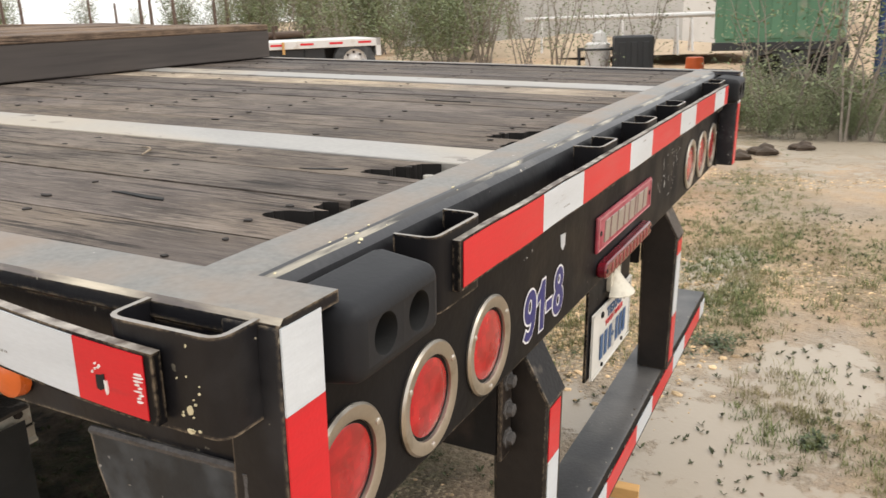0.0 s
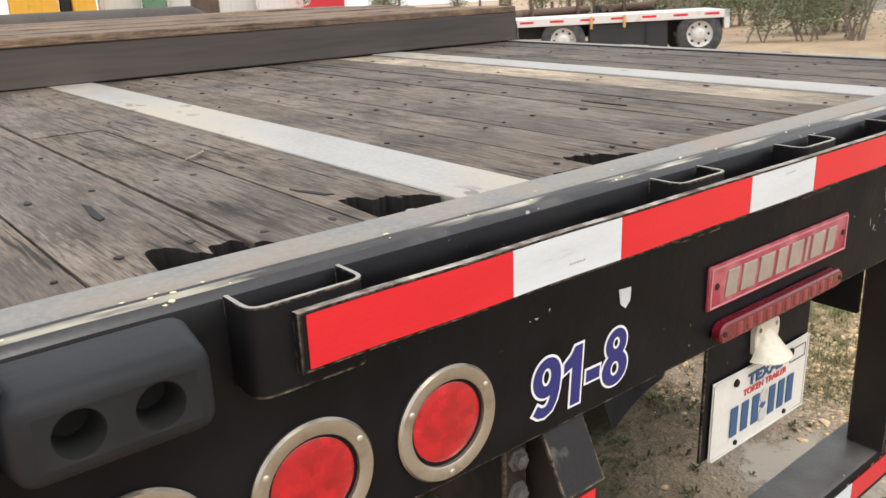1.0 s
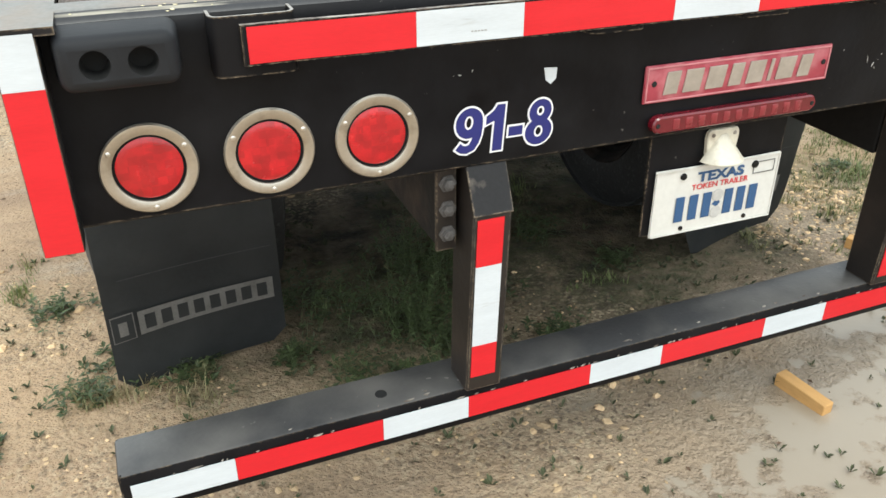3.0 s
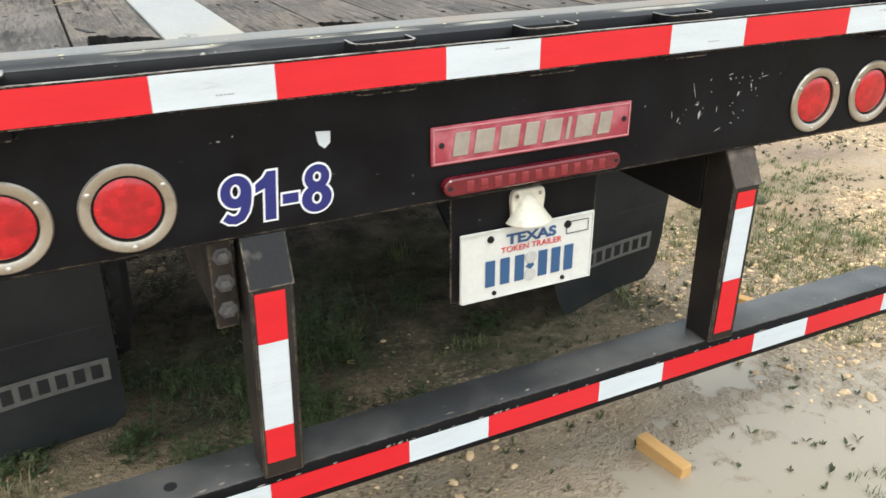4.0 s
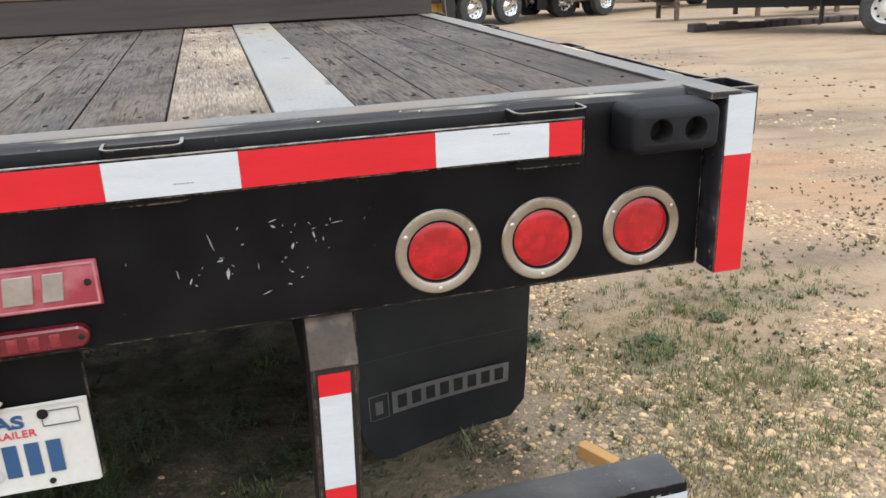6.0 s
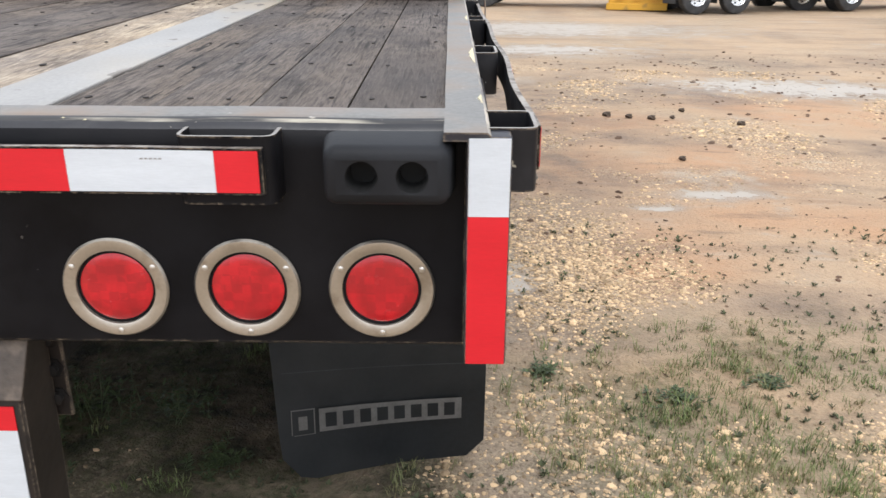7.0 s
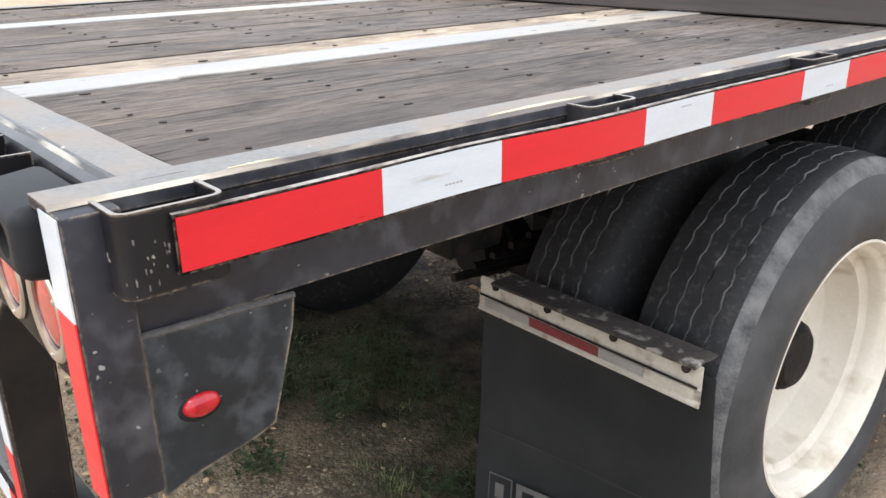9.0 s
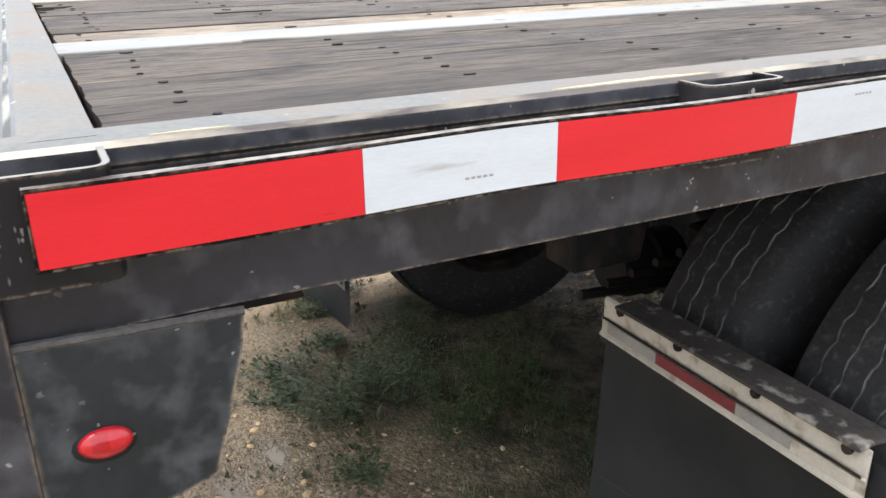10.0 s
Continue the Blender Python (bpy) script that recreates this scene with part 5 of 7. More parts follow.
for v in bm.verts:
    r = math.hypot(v.co.y, v.co.z)
    a = math.atan2(v.co.z, v.co.y)
    if abs(v.co.x) < 0.080 and r > 0.48:
        v.co.x += 0.0032 * math.sin(a * 56) + 0.003 * noise.noise(Vector((a * 14, v.co.x * 30, 2)))
    v.co.x += 0.0015 * noise.noise(v.co * 9)
tyre_mesh = finish(bm, "tyre", [M_TYRE, M_TREAD, M_SCUFF, M_GROOVE])
# Inner tyre: no scuffed shoulder; sidewall in tread black for the underbody shade.
shaded_inner_tyre = tyre_mesh.copy()
shaded_inner_tyre.materials[2] = M_TREAD
shaded_inner_tyre.materials[0] = M_TREAD
bm = bmesh.new()
lathe(bm, [(0.120, 0.321), (0.127, 0.325), (0.128, 0.319), (0.118, 0.309), (0.108, 0.305), (0.100, 0.294), (0.092, 0.289), (0.064, 0.287), (0.054, 0.278), (0.050, 0.268), (0.0, 0.264), (-0.030, 0.250), (-0.046, 0.222), (-0.050, 0.165),
           (-0.044, 0.142), (-0.046, 0.112), (-0.056, 0.110), (-0.056, 0.0)], "x", seg=64)
dish_mesh = finish(bm, "rim", [M_RIM])
# Dark copy of the rim, with the shade under the deck in its colour.
shaded_dish = dish_mesh.copy()
shaded_dish.materials.clear()
shaded_dish.materials.append(M_UNDER)
bm = bmesh.new()
lathe(bm, [(-0.056, 0.10), (-0.02, 0.098), (0.02, 0.085), (0.034, 0.070), (0.036, 0.0)], "x", seg=28)
hub_mesh = finish(bm, "hub", [M_UNDER])
bm = bmesh.new()
lathe(bm, [(0, 0.016), (0.022, 0.016), (0.024, 0.012), (0.024, 0)], "x", seg=6)
nut_mesh = finish(bm, "nut", [M_RUST])
bm = bmesh.new()
lathe(bm, [(0, 0.026), (0.0015, 0.025), (0.0018, 0)], "x", seg=16)
hole_mesh = finish(bm, "hand_hole", [M_HOLE])
AXLE_Z = {1.56: 0.522, 2.78: 0.464}
for s in (-1, 1):
    for ya in (1.56, 2.78):
        for dist, outer in ((1.145, True), (0.812, False)):
            wheel = new("wheel", tyre_mesh if outer else shaded_inner_tyre)
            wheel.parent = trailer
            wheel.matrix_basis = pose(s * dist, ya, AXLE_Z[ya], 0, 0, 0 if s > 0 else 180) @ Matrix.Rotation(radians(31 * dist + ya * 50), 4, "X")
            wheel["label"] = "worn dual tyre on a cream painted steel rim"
            rim = new("rim", dish_mesh if outer else shaded_dish)
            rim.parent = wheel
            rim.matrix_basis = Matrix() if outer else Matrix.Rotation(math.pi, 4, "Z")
            rim["label"] = "deep cream-white steel rim" if outer else "inner rim coloured dark for its shade"
            if outer:
                hub = new("hub", hub_mesh)
                hub.parent = wheel
                for i in range(10):
                    a = radians(36 * i)
                    nut = new("nut", nut_mesh)
                    nut.parent, nut.matrix_basis = wheel, pose(-0.046, 0.127 * math.cos(a), 0.127 * math.sin(a))
                for i in range(5):
                    a = radians(72 * i + 18)
                    hole = new("hand_hole", hole_mesh)
                    hole.parent, hole.matrix_basis = wheel, pose(-0.0488, 0.190 * math.cos(a), 0.190 * math.sin(a))
for ya in (1.56, 2.78):
    bm = bmesh.new()
    za = AXLE_Z[ya]
    tube(bm, [(-1.05, ya, za), (1.05, ya, za)], 0.065, 16)
    for s in (-1, 1):
        box(bm, s * 0.48 - 0.05, s * 0.48 + 0.05, ya - 0.16, ya + 0.16, 0.60, 0.76, 0.01)
        tube(bm, [(s * 0.62, ya, za), (s * 0.66, ya, za)], 0.21, 24)
    part("axle", bm, [M_UNDER], trailer, "dirty black axle")
    for s in (-1, 1):
        bm = bmesh.new()
        for k in range(5):
            tube(bm, [(s * 0.48, ya - 0.50 + 0.07 * k, 0.66 + 0.012 * k), (s * 0.48, ya, 0.618 + 0.014 * k), (s * 0.48, ya + 0.50 - 0.07 * k, 0.66 + 0.012 * k)], 0.012, 6)
        part("leaf_spring", bm, [M_UNDER], trailer)

# Guessed underbody parts, added to block view and light below the deck.
for y, z0, z1 in ((1.09, 0.74, 1.10), (2.16, 0.50, 1.10), (3.40, 0.50, 1.10)):
    for x in (-0.48, 0.48):
        bm = bmesh.new()
        prism(bm, [(y - 0.10, 1.11), (y + 0.16, 1.11), (y + 0.09, z0), (y - 0.09, z0)], "x", x - 0.055, x + 0.055, 0.006)
        part("spring_hanger", bm, [M_UNDER], trailer)
    bm = bmesh.new()
    box(bm, -0.42, 0.42, y - 0.05, y + 0.05, 0.80, 1.02, 0.006)
    part("cross_brace", bm, [M_UNDER], trailer)
bm = bmesh.new()
lathe(bm, [(-0.36, 0.0), (-0.36, 0.10), (-0.33, 0.14), (0.33, 0.14), (0.36, 0.10), (0.36, 0.0)], "x", (0, 2.45, 0.86), 24)
part("air_tank", bm, [M_UNDER], trailer, "black tank added to block light under the deck")
for ya in (1.56, 2.78):
    for s in (-1, 1):
        bm = bmesh.new()
        lathe(bm, [(0.0, 0.0), (0.0, 0.07), (0.04, 0.085), (0.09, 0.085), (0.10, 0.092), (0.11, 0.085), (0.19, 0.08), (0.20, 0.0)], "y", (s * 0.30, ya - 0.28, 0.62), 20)
        part("brake_chamber", bm, [M_UNDER], trailer, "black brake chamber added to block light")
# mud flaps under a painted bar; the rubber has taken a twist
SWING = {1: lambda u: -0.085 + 0.162 * u, -1: lambda u: -0.078 + 0.055 * u}
for s, x0, x1, bot, fy0 in ((1, 0.668, 1.280, 0.028, 0.998), (-1, -1.250, -0.750, 0.022, 0.965)):
    bm = bmesh.new()
    nx, nz = 12, 14
    top = 0.725
    grid = []
    for j in range(nz + 1):
        row = []
        for i in range(nx + 1):
            u, v = i / nx, j / nz
            x, z = x0 + (x1 - x0) * u + (0.046 * (1 - v) * (1 - u) ** 2 if s > 0 else 0), bot + (top - bot) * v
            if s < 0:
                z += 0.040 * (u - 0.25) * (1 - v)
            y = fy0 + 0.022 * math.sin(u * 3.1) * (1 - v) + SWING[s](u) * (1 - v) + 0.006 * noise.noise(Vector((x * 4, z * 4, s)))
            edge_u = min(u, 1 - u) * (x1 - x0)
            reach = 0.09 if s > 0 and u < 0.5 else 0.05
            if edge_u < reach and z < bot + 0.14:
                z += reach * (1 - edge_u / reach) ** 2 * max(0, 1 - (z - bot) / 0.14)
            row.append(bm.verts.new((x, y, z)))
        grid.append(row)
    for j in range(nz):
        for i in range(nx):
            bm.faces.new((grid[j][i], grid[j][i + 1], grid[j + 1][i + 1], grid[j + 1][i]))
    bmesh.ops.solidify(bm, geom=bm.faces[:], thickness=0.007)
    flap = part("mud_flap", bm, [M_FLAP], trailer, "dark rubber mud flap with a faded grey printed band")
    # printed band with a square emblem and plain blocks
    lx0, lx1, lz = (0.737, 1.212, 0.213) if s > 0 else (-1.240, -0.775, 0.224)

    def fy(x, z, x0=x0, x1=x1, bot=bot, s=s, fy0=fy0):
        u, v = (x - x0) / (x1 - x0), (z - bot) / (0.725 - bot)
        return fy0 + 0.022 * math.sin(u * 3.1) * (1 - v) + SWING[s](u) * (1 - v) - 0.0025

    def flap_patch(name, a, c, z0, z1, mt, d=0.0, lab=""):
        bm = bmesh.new()
        cols = max(2, int((c - a) / 0.04))
        tip = lambda x, z: (0.0 if s > 0 else 0.040) * ((x - x0) / (x1 - x0) - 0.25) * (1 - (z - bot) / 0.69)
        vs = [[bm.verts.new((a + (c - a) * i / cols, fy(a + (c - a) * i / cols, z) - 0.0075 - d, z + tip(a + (c - a) * i / cols, z))) for i in range(cols + 1)] for z in (z0, z1)]
        for i in range(cols):
            bm.faces.new((vs[0][i], vs[0][i + 1], vs[1][i + 1], vs[1][i]))
        bmesh.ops.solidify(bm, geom=bm.faces[:], thickness=0.001)
        part(name, bm, [mt], flap, lab)
    flap_patch("crease", x0 + 0.05, x1 - 0.02, 0.366, 0.3685, M_CREASE, 0.0, "pale crease across the rubber")
    flap_patch("printed_band", lx0 + 0.075, lx1, lz - 0.036, lz + 0.037, M_FLAP_PRINT, 0.0, "faded grey printed band")
    flap_patch("emblem_frame", lx0, lx0 + 0.064, lz - 0.040, lz + 0.041, M_FLAP_PRINT, 0.0)
    flap_patch("emblem_field", lx0 + 0.003, lx0 + 0.061, lz - 0.037, lz + 0.038, M_FLAP, 0.0016)
    flap_patch("emblem_mark", lx0 + 0.020, lx0 + 0.044, lz - 0.022, lz + 0.020, M_FLAP_PRINT, 0.003)
    n8 = (lx1 - lx0 - 0.095) / 8
    for i in range(8):
        a = lx0 + 0.085 + n8 * i
        flap_patch("plain_block", a + n8 * 0.16, a + n8 * 0.80, lz - 0.022, lz + 0.023, M_FLAP, 0.0018, "plain dark block")
    bm = bmesh.new()
    bx0, bx1 = (0.662, 1.258) if s > 0 else (-1.258, -0.722)
    prism(bm, [(0.985, 0.6655), (0.985, 0.7395), (0.991, 0.7455), (0.991, 0.6655)], "x", bx0, bx1, 0.001)
    hb = part("flap_bar", bm, [M_BAR], trailer, "cream painted flap clamp bar with worn tape")
    bm = bmesh.new()
    prism(bm, [(0.979, 0.6615), (0.979, 0.6665), (0.9846, 0.6725), (0.9846, 0.6955), (0.981, 0.6985), (0.9846, 0.7015), (0.9846, 0.6615)], "x", bx0 - 0.002, bx1 + 0.002)
    part("lip", bm, [M_BAR], hb)
    bm = bmesh.new()
    box(bm, bx0 + 0.045, bx1 - 0.008, 0.974, 1.050, 0.7400, 0.7480, 0.002)
    bmesh.ops.subdivide_edges(bm, edges=bm.edges[:], cuts=4, use_grid_fill=True)
    for v in bm.verts:
        v.co += Vector((0, 0.006 * noise.noise(v.co * 22), 0.005 * noise.noise(v.co * 30)))
    part("top_angle", bm, [M_SCALE], hb, "flaking rusted angle")
    bm = bmesh.new()
    box(bm, bx0 + 0.004, bx1 - 0.004, 0.9795, 0.9805, 0.6995, 0.7045)
    part("groove", bm, [M_UNDER], hb, "dirty dark groove")
    L = bx1 - bx0
    for a, c, mt in ((0.03, 0.27, M_FLAP_PRINT), (0.27, 0.60, M_OLDTAPE), (0.60, 0.79, M_FLAP_PRINT), (0.79, 0.98, M_BAR)):
        bm = bmesh.new()
        box(bm, bx0 + a * L, bx0 + c * L - 0.0005, 0.9825, 0.9838, 0.6730, 0.6950)
        part("worn_tape", bm, [mt], hb)
    for k in range(4):
        bm = bmesh.new()
        lathe(bm, [(0, 0.0095), (-0.007, 0.0090), (-0.009, 0.006), (-0.009, 0)], "y", (bx0 + L * (0.09, 0.36, 0.66, 0.945)[k], 0.986, 0.7325), 8)
        part("bolt", bm, [M_UNDER], hb)

M_SINK = material("dark_sunken_screw", (0.022, 0.017, 0.014), 0.85, spread=0.5, scale=60)
M_PIT = material("rotten_black_wood", (0.009, 0.007, 0.006), 0.9, spread=0.4, scale=30)
# ---- deck boards and aluminium strips ----
def board(x0, x1, y0, y1, mt, name="deck_board", seed=0, rot=(), z=DECK, label=""):
    """One board; rot lists rotten bites out of its rear end as (x, half width, depth)."""
    r = random.Random(seed)
    g = 0.0022
    a, c = x0 + g * r.uniform(0.5, 1.4), x1 - g * r.uniform(0.5, 1.4)
    n = 48 if rot else 6
    end = []
    for i in range(n + 1):
        x = a + (c - a) * i / n
        d = 0.004 * r.random()
        for cx, w, dep in rot:
            k = 1 - abs(x - cx) / w
            if k > 0:
                d = max(d, dep * min(1, k * 2.6) ** 0.6 * (0.90 + 0.24 * noise.noise(Vector((x * 34, seed, cx * 7))) + 0.08 * noise.noise(Vector((x * 150, seed, 3)))))
        end.append((x, y0 + d))
    out = end + [(c, y0 + (y1 - y0) * t) for t in (0.33, 0.66)] + [(c, y1), (a, y1)] + [(a, y0 + (y1 - y0) * t) for t in (0.66, 0.33)]
    bm = bmesh.new()
    dz = 0.0015 * r.uniform(-1, 1)
    lo, hi = [bm.verts.new((x, y, z - 0.035)) for x, y in out], [bm.verts.new((x, y, z + dz + 0.0012 * noise.noise(Vector((x * 9, y * 3, seed))))) for x, y in out]
    bm.faces.new(lo[::-1]), bm.faces.new(hi)
    for i in range(len(out)):
        j = (i + 1) % len(out)
        f = bm.faces.new((lo[i], lo[j], hi[j], hi[i]))
        if rot and i < n:
            f.material_index = 1
    bmesh.ops.recalc_face_normals(bm, faces=bm.faces[:])
    return part(name, bm, [mt, M_PIT], trailer, label, smooth=False)


Y0, Y1 = 0.086, 6.0
cols = [-1.149, -1.040, -0.872, -0.742, -0.611]
rots = {0: [(-1.08, 0.06, 0.014)], 1: [(-0.950, 0.026, 0.080), (-0.932, 0.018, 0.045), (-0.894, 0.024, 0.062)], 2: [(-0.872, 0.02, 0.03)], 3: [(-0.700, 0.022, 0.118), (-0.680, 0.034, 0.092), (-0.650, 0.042, 0.066), (-0.622, 0.03, 0.035)]}
for i in range(4):
    if i == 2:
        board(cols[i], cols[i + 1], Y0, 0.980, M_WOOD, seed=i, rot=rots[i])
        board(cols[i], cols[i + 1], 0.983, Y1, M_WOOD, seed=i + 40, z=DECK + 0.004)
    elif i == 0:
        board(cols[i], cols[i + 1], Y0, 0.660, M_WOOD, seed=i)
        board(cols[i], cols[i + 1], 0.663, Y1, M_WOOD, seed=i + 60)
    else:
        board(cols[i], cols[i + 1], Y0, Y1, M_WOOD, seed=i, rot=rots[i])
mid = [-0.483 + 0.816 * i / 6 for i in range(7)]
for i in range(6):
    board(mid[i], mid[i + 1], Y0 - 0.002, Y1, M_WOOD if i < 4 else M_WOODR, seed=10 + i, rot={0: [(-0.40, 0.04, 0.02)], 1: [(-0.330, 0.022, 0.092), (-0.302, 0.034, 0.070), (-0.268, 0.03, 0.040)], 2: [(-0.19, 0.03, 0.02)]}.get(i, ()))
board(0.333, 0.496, Y0, Y1, M_WOODL, seed=20, label="pale newer replacement board")
right = [0.6255 + 0.5405 * i / 4 for i in range(5)]
for i in range(4):
    board(right[i], right[i + 1], Y0, Y1, M_WOODR, seed=30 + i)
for a, c in ((-0.609, -0.485), (0.498, 0.6235)):
    bm = bmesh.new()
    box(bm, a, c, Y0 - 0.006, Y1, DECK - 0.03, DECK + 0.0035, 0.0015)
    part("deck_strip", bm, [M_ALU], trailer, "dull aluminium nailing strip")
# short open splits in the boards
for pts in ([(-0.951, 0.415), (-0.946, 0.395), (-0.949, 0.365), (-0.952, 0.325), (-0.960, 0.318), (-0.961, 0.345), (-0.956, 0.375)],
            [(-0.700, 0.222), (-0.706, 0.232), (-0.711, 0.250), (-0.722, 0.275), (-0.728, 0.287), (-0.727, 0.268), (-0.718, 0.246), (-0.712, 0.226)],
            [(-1.052, 0.70), (-1.044, 0.62), (-1.049, 0.60), (-1.057, 0.65)], [(0.10, 0.52), (0.106, 0.42), (0.101, 0.40), (0.095, 0.47)]):
    bm = bmesh.new()
    prism(bm, pts, "z", DECK - 0.004, DECK + 0.0024)
    part("split", bm, [M_HOLE], trailer, "open dark split in a board", smooth=False)
# countersunk deck screws, two to a board at each crossmember
rng = random.Random(8)
bm = bmesh.new()
xs = [(cols[i], cols[i + 1]) for i in range(4)] + [(mid[i], mid[i + 1]) for i in range(6)] + [(0.333, 0.496)] + [(right[i], right[i + 1]) for i in range(4)]
for a, c in xs:
    for k in range(6):
        y = 0.155 + 0.305 * k + rng.uniform(-0.02, 0.02)
        for u in (0.24, 0.76):
            if rng.random() < (0.18 if a > 0.3 else 0.14):
                continue
            x = a + (c - a) * (u + rng.uniform(-0.08, 0.08))
            yy = y + rng.uniform(-0.012, 0.012)
            rad, b2 = rng.uniform(0.0042, 0.0074), bmesh.new()
            ln = rng.choice((0.7, 0.9, 1.1, 1.5))
            ring8 = [(rad * math.cos(q * 0.698) * rng.uniform(0.45, 1.0), rad * ln * math.sin(q * 0.698) * rng.uniform(0.6, 1.15)) for q in range(9)]
            prism(b2, ring8, "z", -0.0014, 0.0002)
            join(bm, b2, Matrix.Translation((x, yy, DECK + 0.0019)) @ Matrix.Rotation(rng.uniform(-0.15, 0.15), 4, "Z"))
ob = part("deck_screws", bm, [M_SINK], trailer, "dark countersunk screw heads")
tagged(ob, kind="stuff")
bm = bmesh.new()
lathe(bm, [(0, 0.010), (0.002, 0.010), (0.002, 0.006), (0.009, 0.006), (0.010, 0.0)], "z", (-0.660, 0.113, 1.2390), 14)
lathe(bm, [(-0.068, 0.0045), (0.026, 0.0045), (0.026, 0.009), (0.029, 0.008), (0.029, 0)], "z", (-0.660, 0.113, 1.2395), 12)
part("deck_bolt", bm, [M_RING], trailer, "loose steel bolt in a rotten hole")
bm = bmesh.new()
tube(bm, [(-0.750, 0.57, DECK + 0.004), (-0.727, 0.575, DECK + 0.008), (-0.710, 0.595, DECK + 0.007), (-0.697, 0.625, DECK + 0.004)], [0.0012, 0.0022, 0.002, 0.001], 6)
solid("wood_sliver", bm, [M_WOODL], "curled pale wood sliver lying on the deck", "splinter", TILT)

# ---- load on the deck ----
def along_x(name, bm, mats, parent, label=""):
    """A part whose wood grain, which follows local y, runs across the trailer."""
    bm.transform(Matrix.Rotation(radians(90), 4, "Z"))
    ob = part(name, bm, mats, parent, label)
    ob.matrix_basis = Matrix.Rotation(radians(-90), 4, "Z")
    return ob



bm = bmesh.new()
box(bm, -1.24, 1.218, 1.860, 3.03, DECK + 0.004, 1.392, 0.004)
bmesh.ops.subdivide_edges(bm, edges=[e for e in bm.edges if abs(e.verts[0].co.x - e.verts[1].co.x) > 1], cuts=30)
for v in bm.verts:
    v.co += Vector((0, 0.004 * noise.noise(v.co * 2), 0.003 * noise.noise(v.co * 3)))
mat_body = thing("timber_mat", "stack of dark weathered timber mats lying across the trailer deck", "timber mat", TILT)
turned = along_x("mat_beam", bm, [M_MAT], mat_body, "dark brown timber face")
for i in range(6):
    bm = bmesh.new()
    y = 1.856 + 0.195 * i
    r = random.Random(i)
    box(bm, -1.24 - 0.01 * r.random(), 1.212 - 0.12 * r.random() * (i > 0), y, y + 0.188, 1.390, 1.412 + 0.006 * r.random(), 0.003)
    bmesh.ops.subdivide_edges(bm, edges=[e for e in bm.edges if abs(e.verts[0].co.x - e.verts[1].co.x) > 1], cuts=16)
    for v in bm.verts:
        v.co += Vector((0, 0.004 * noise.noise(v.co * 3), 0.004 * noise.noise(v.co * 2.2 + Vector((i, 0, 0)))))
    b3 = bm
    rot_b = Matrix()
    along_x("mat_board", b3, [M_MATTOP], mat_body, "brown split board")
bm = bmesh.new()
tube(bm, [(-1.2, 3.35, 1.36), (-0.4, 3.35, 1.362), (0.47, 3.36, 1.36), (0.55, 3.36, 1.352)], [0.085, 0.085, 0.085, 0.05], 20)
solid("rubber_roll", bm, [M_MAT], "dark brown rolled cover lying on the deck", "roll", TILT)
for x, y in ((0.90, 4.15),):
    bm = bmesh.new()
    box(bm, x - 0.072, x + 0.072, y - 0.05, y + 0.05, DECK + 0.003, 2.05, 0.012, 2)
    solid("load_stake", bm, [M_POST], "dark rusty square stake standing on the deck", "stake", TILT)
bm = bmesh.new()
pts = [(1.236, 1.95, 1.42), (1.262, 1.95, 1.40), (1.284, 1.948, 1.33), (1.290, 1.945, 1.25), (1.290, 1.940, 1.20), (1.262, 1.94, 1.17)]
for (xa, ya, za), (xb, yb, zb) in zip(pts, pts[1:]):
    b2 = bmesh.new()
    vs = [b2.verts.new(p) for p in ((xa, ya - 0.024, za), (xa, ya + 0.024, za), (xb, yb + 0.024, zb), (xb, yb - 0.024, zb))]
    b2.faces.new(vs)
    join(bm, b2)
bmesh.ops.remove_doubles(bm, verts=bm.verts[:], dist=1e-5)
bmesh.ops.solidify(bm, geom=bm.faces[:], thickness=0.003)
solid("tie_down_strap", bm, [M_STRAP], "dusty tie-down strap hanging over the side rail", "strap", TILT)

# ---- ground: one sheet to the horizon ----
PUDDLES = [(0.90, -0.12, 0.72, 0.34), (1.65, -0.40, 0.45, 0.25), (0.35, -0.55, 0.4, 0.25), (1.02, 0.42, 0.20, 0.14), (-0.14, 0.47, 0.085, 0.045), (-0.05, 0.34, 0.10, 0.035), (1.42, 2.55, 0.15, 0.22), (2.45, 3.75, 0.12, 0.06),
           (2.6, 12.9, 1.6, 0.7), (3.4, 17.5, 3.0, 1.6), (2.95, 4.08, 0.30, 0.11), (9.3, -0.2, 2.6, 0.9), (7.0, -1.6, 1.2, 0.5), (5.4, 9.0, 1.4, 0.6), (2.9, 0.2, 0.5, 0.2), (-2.4, 2.2, 0.3, 0.5)]
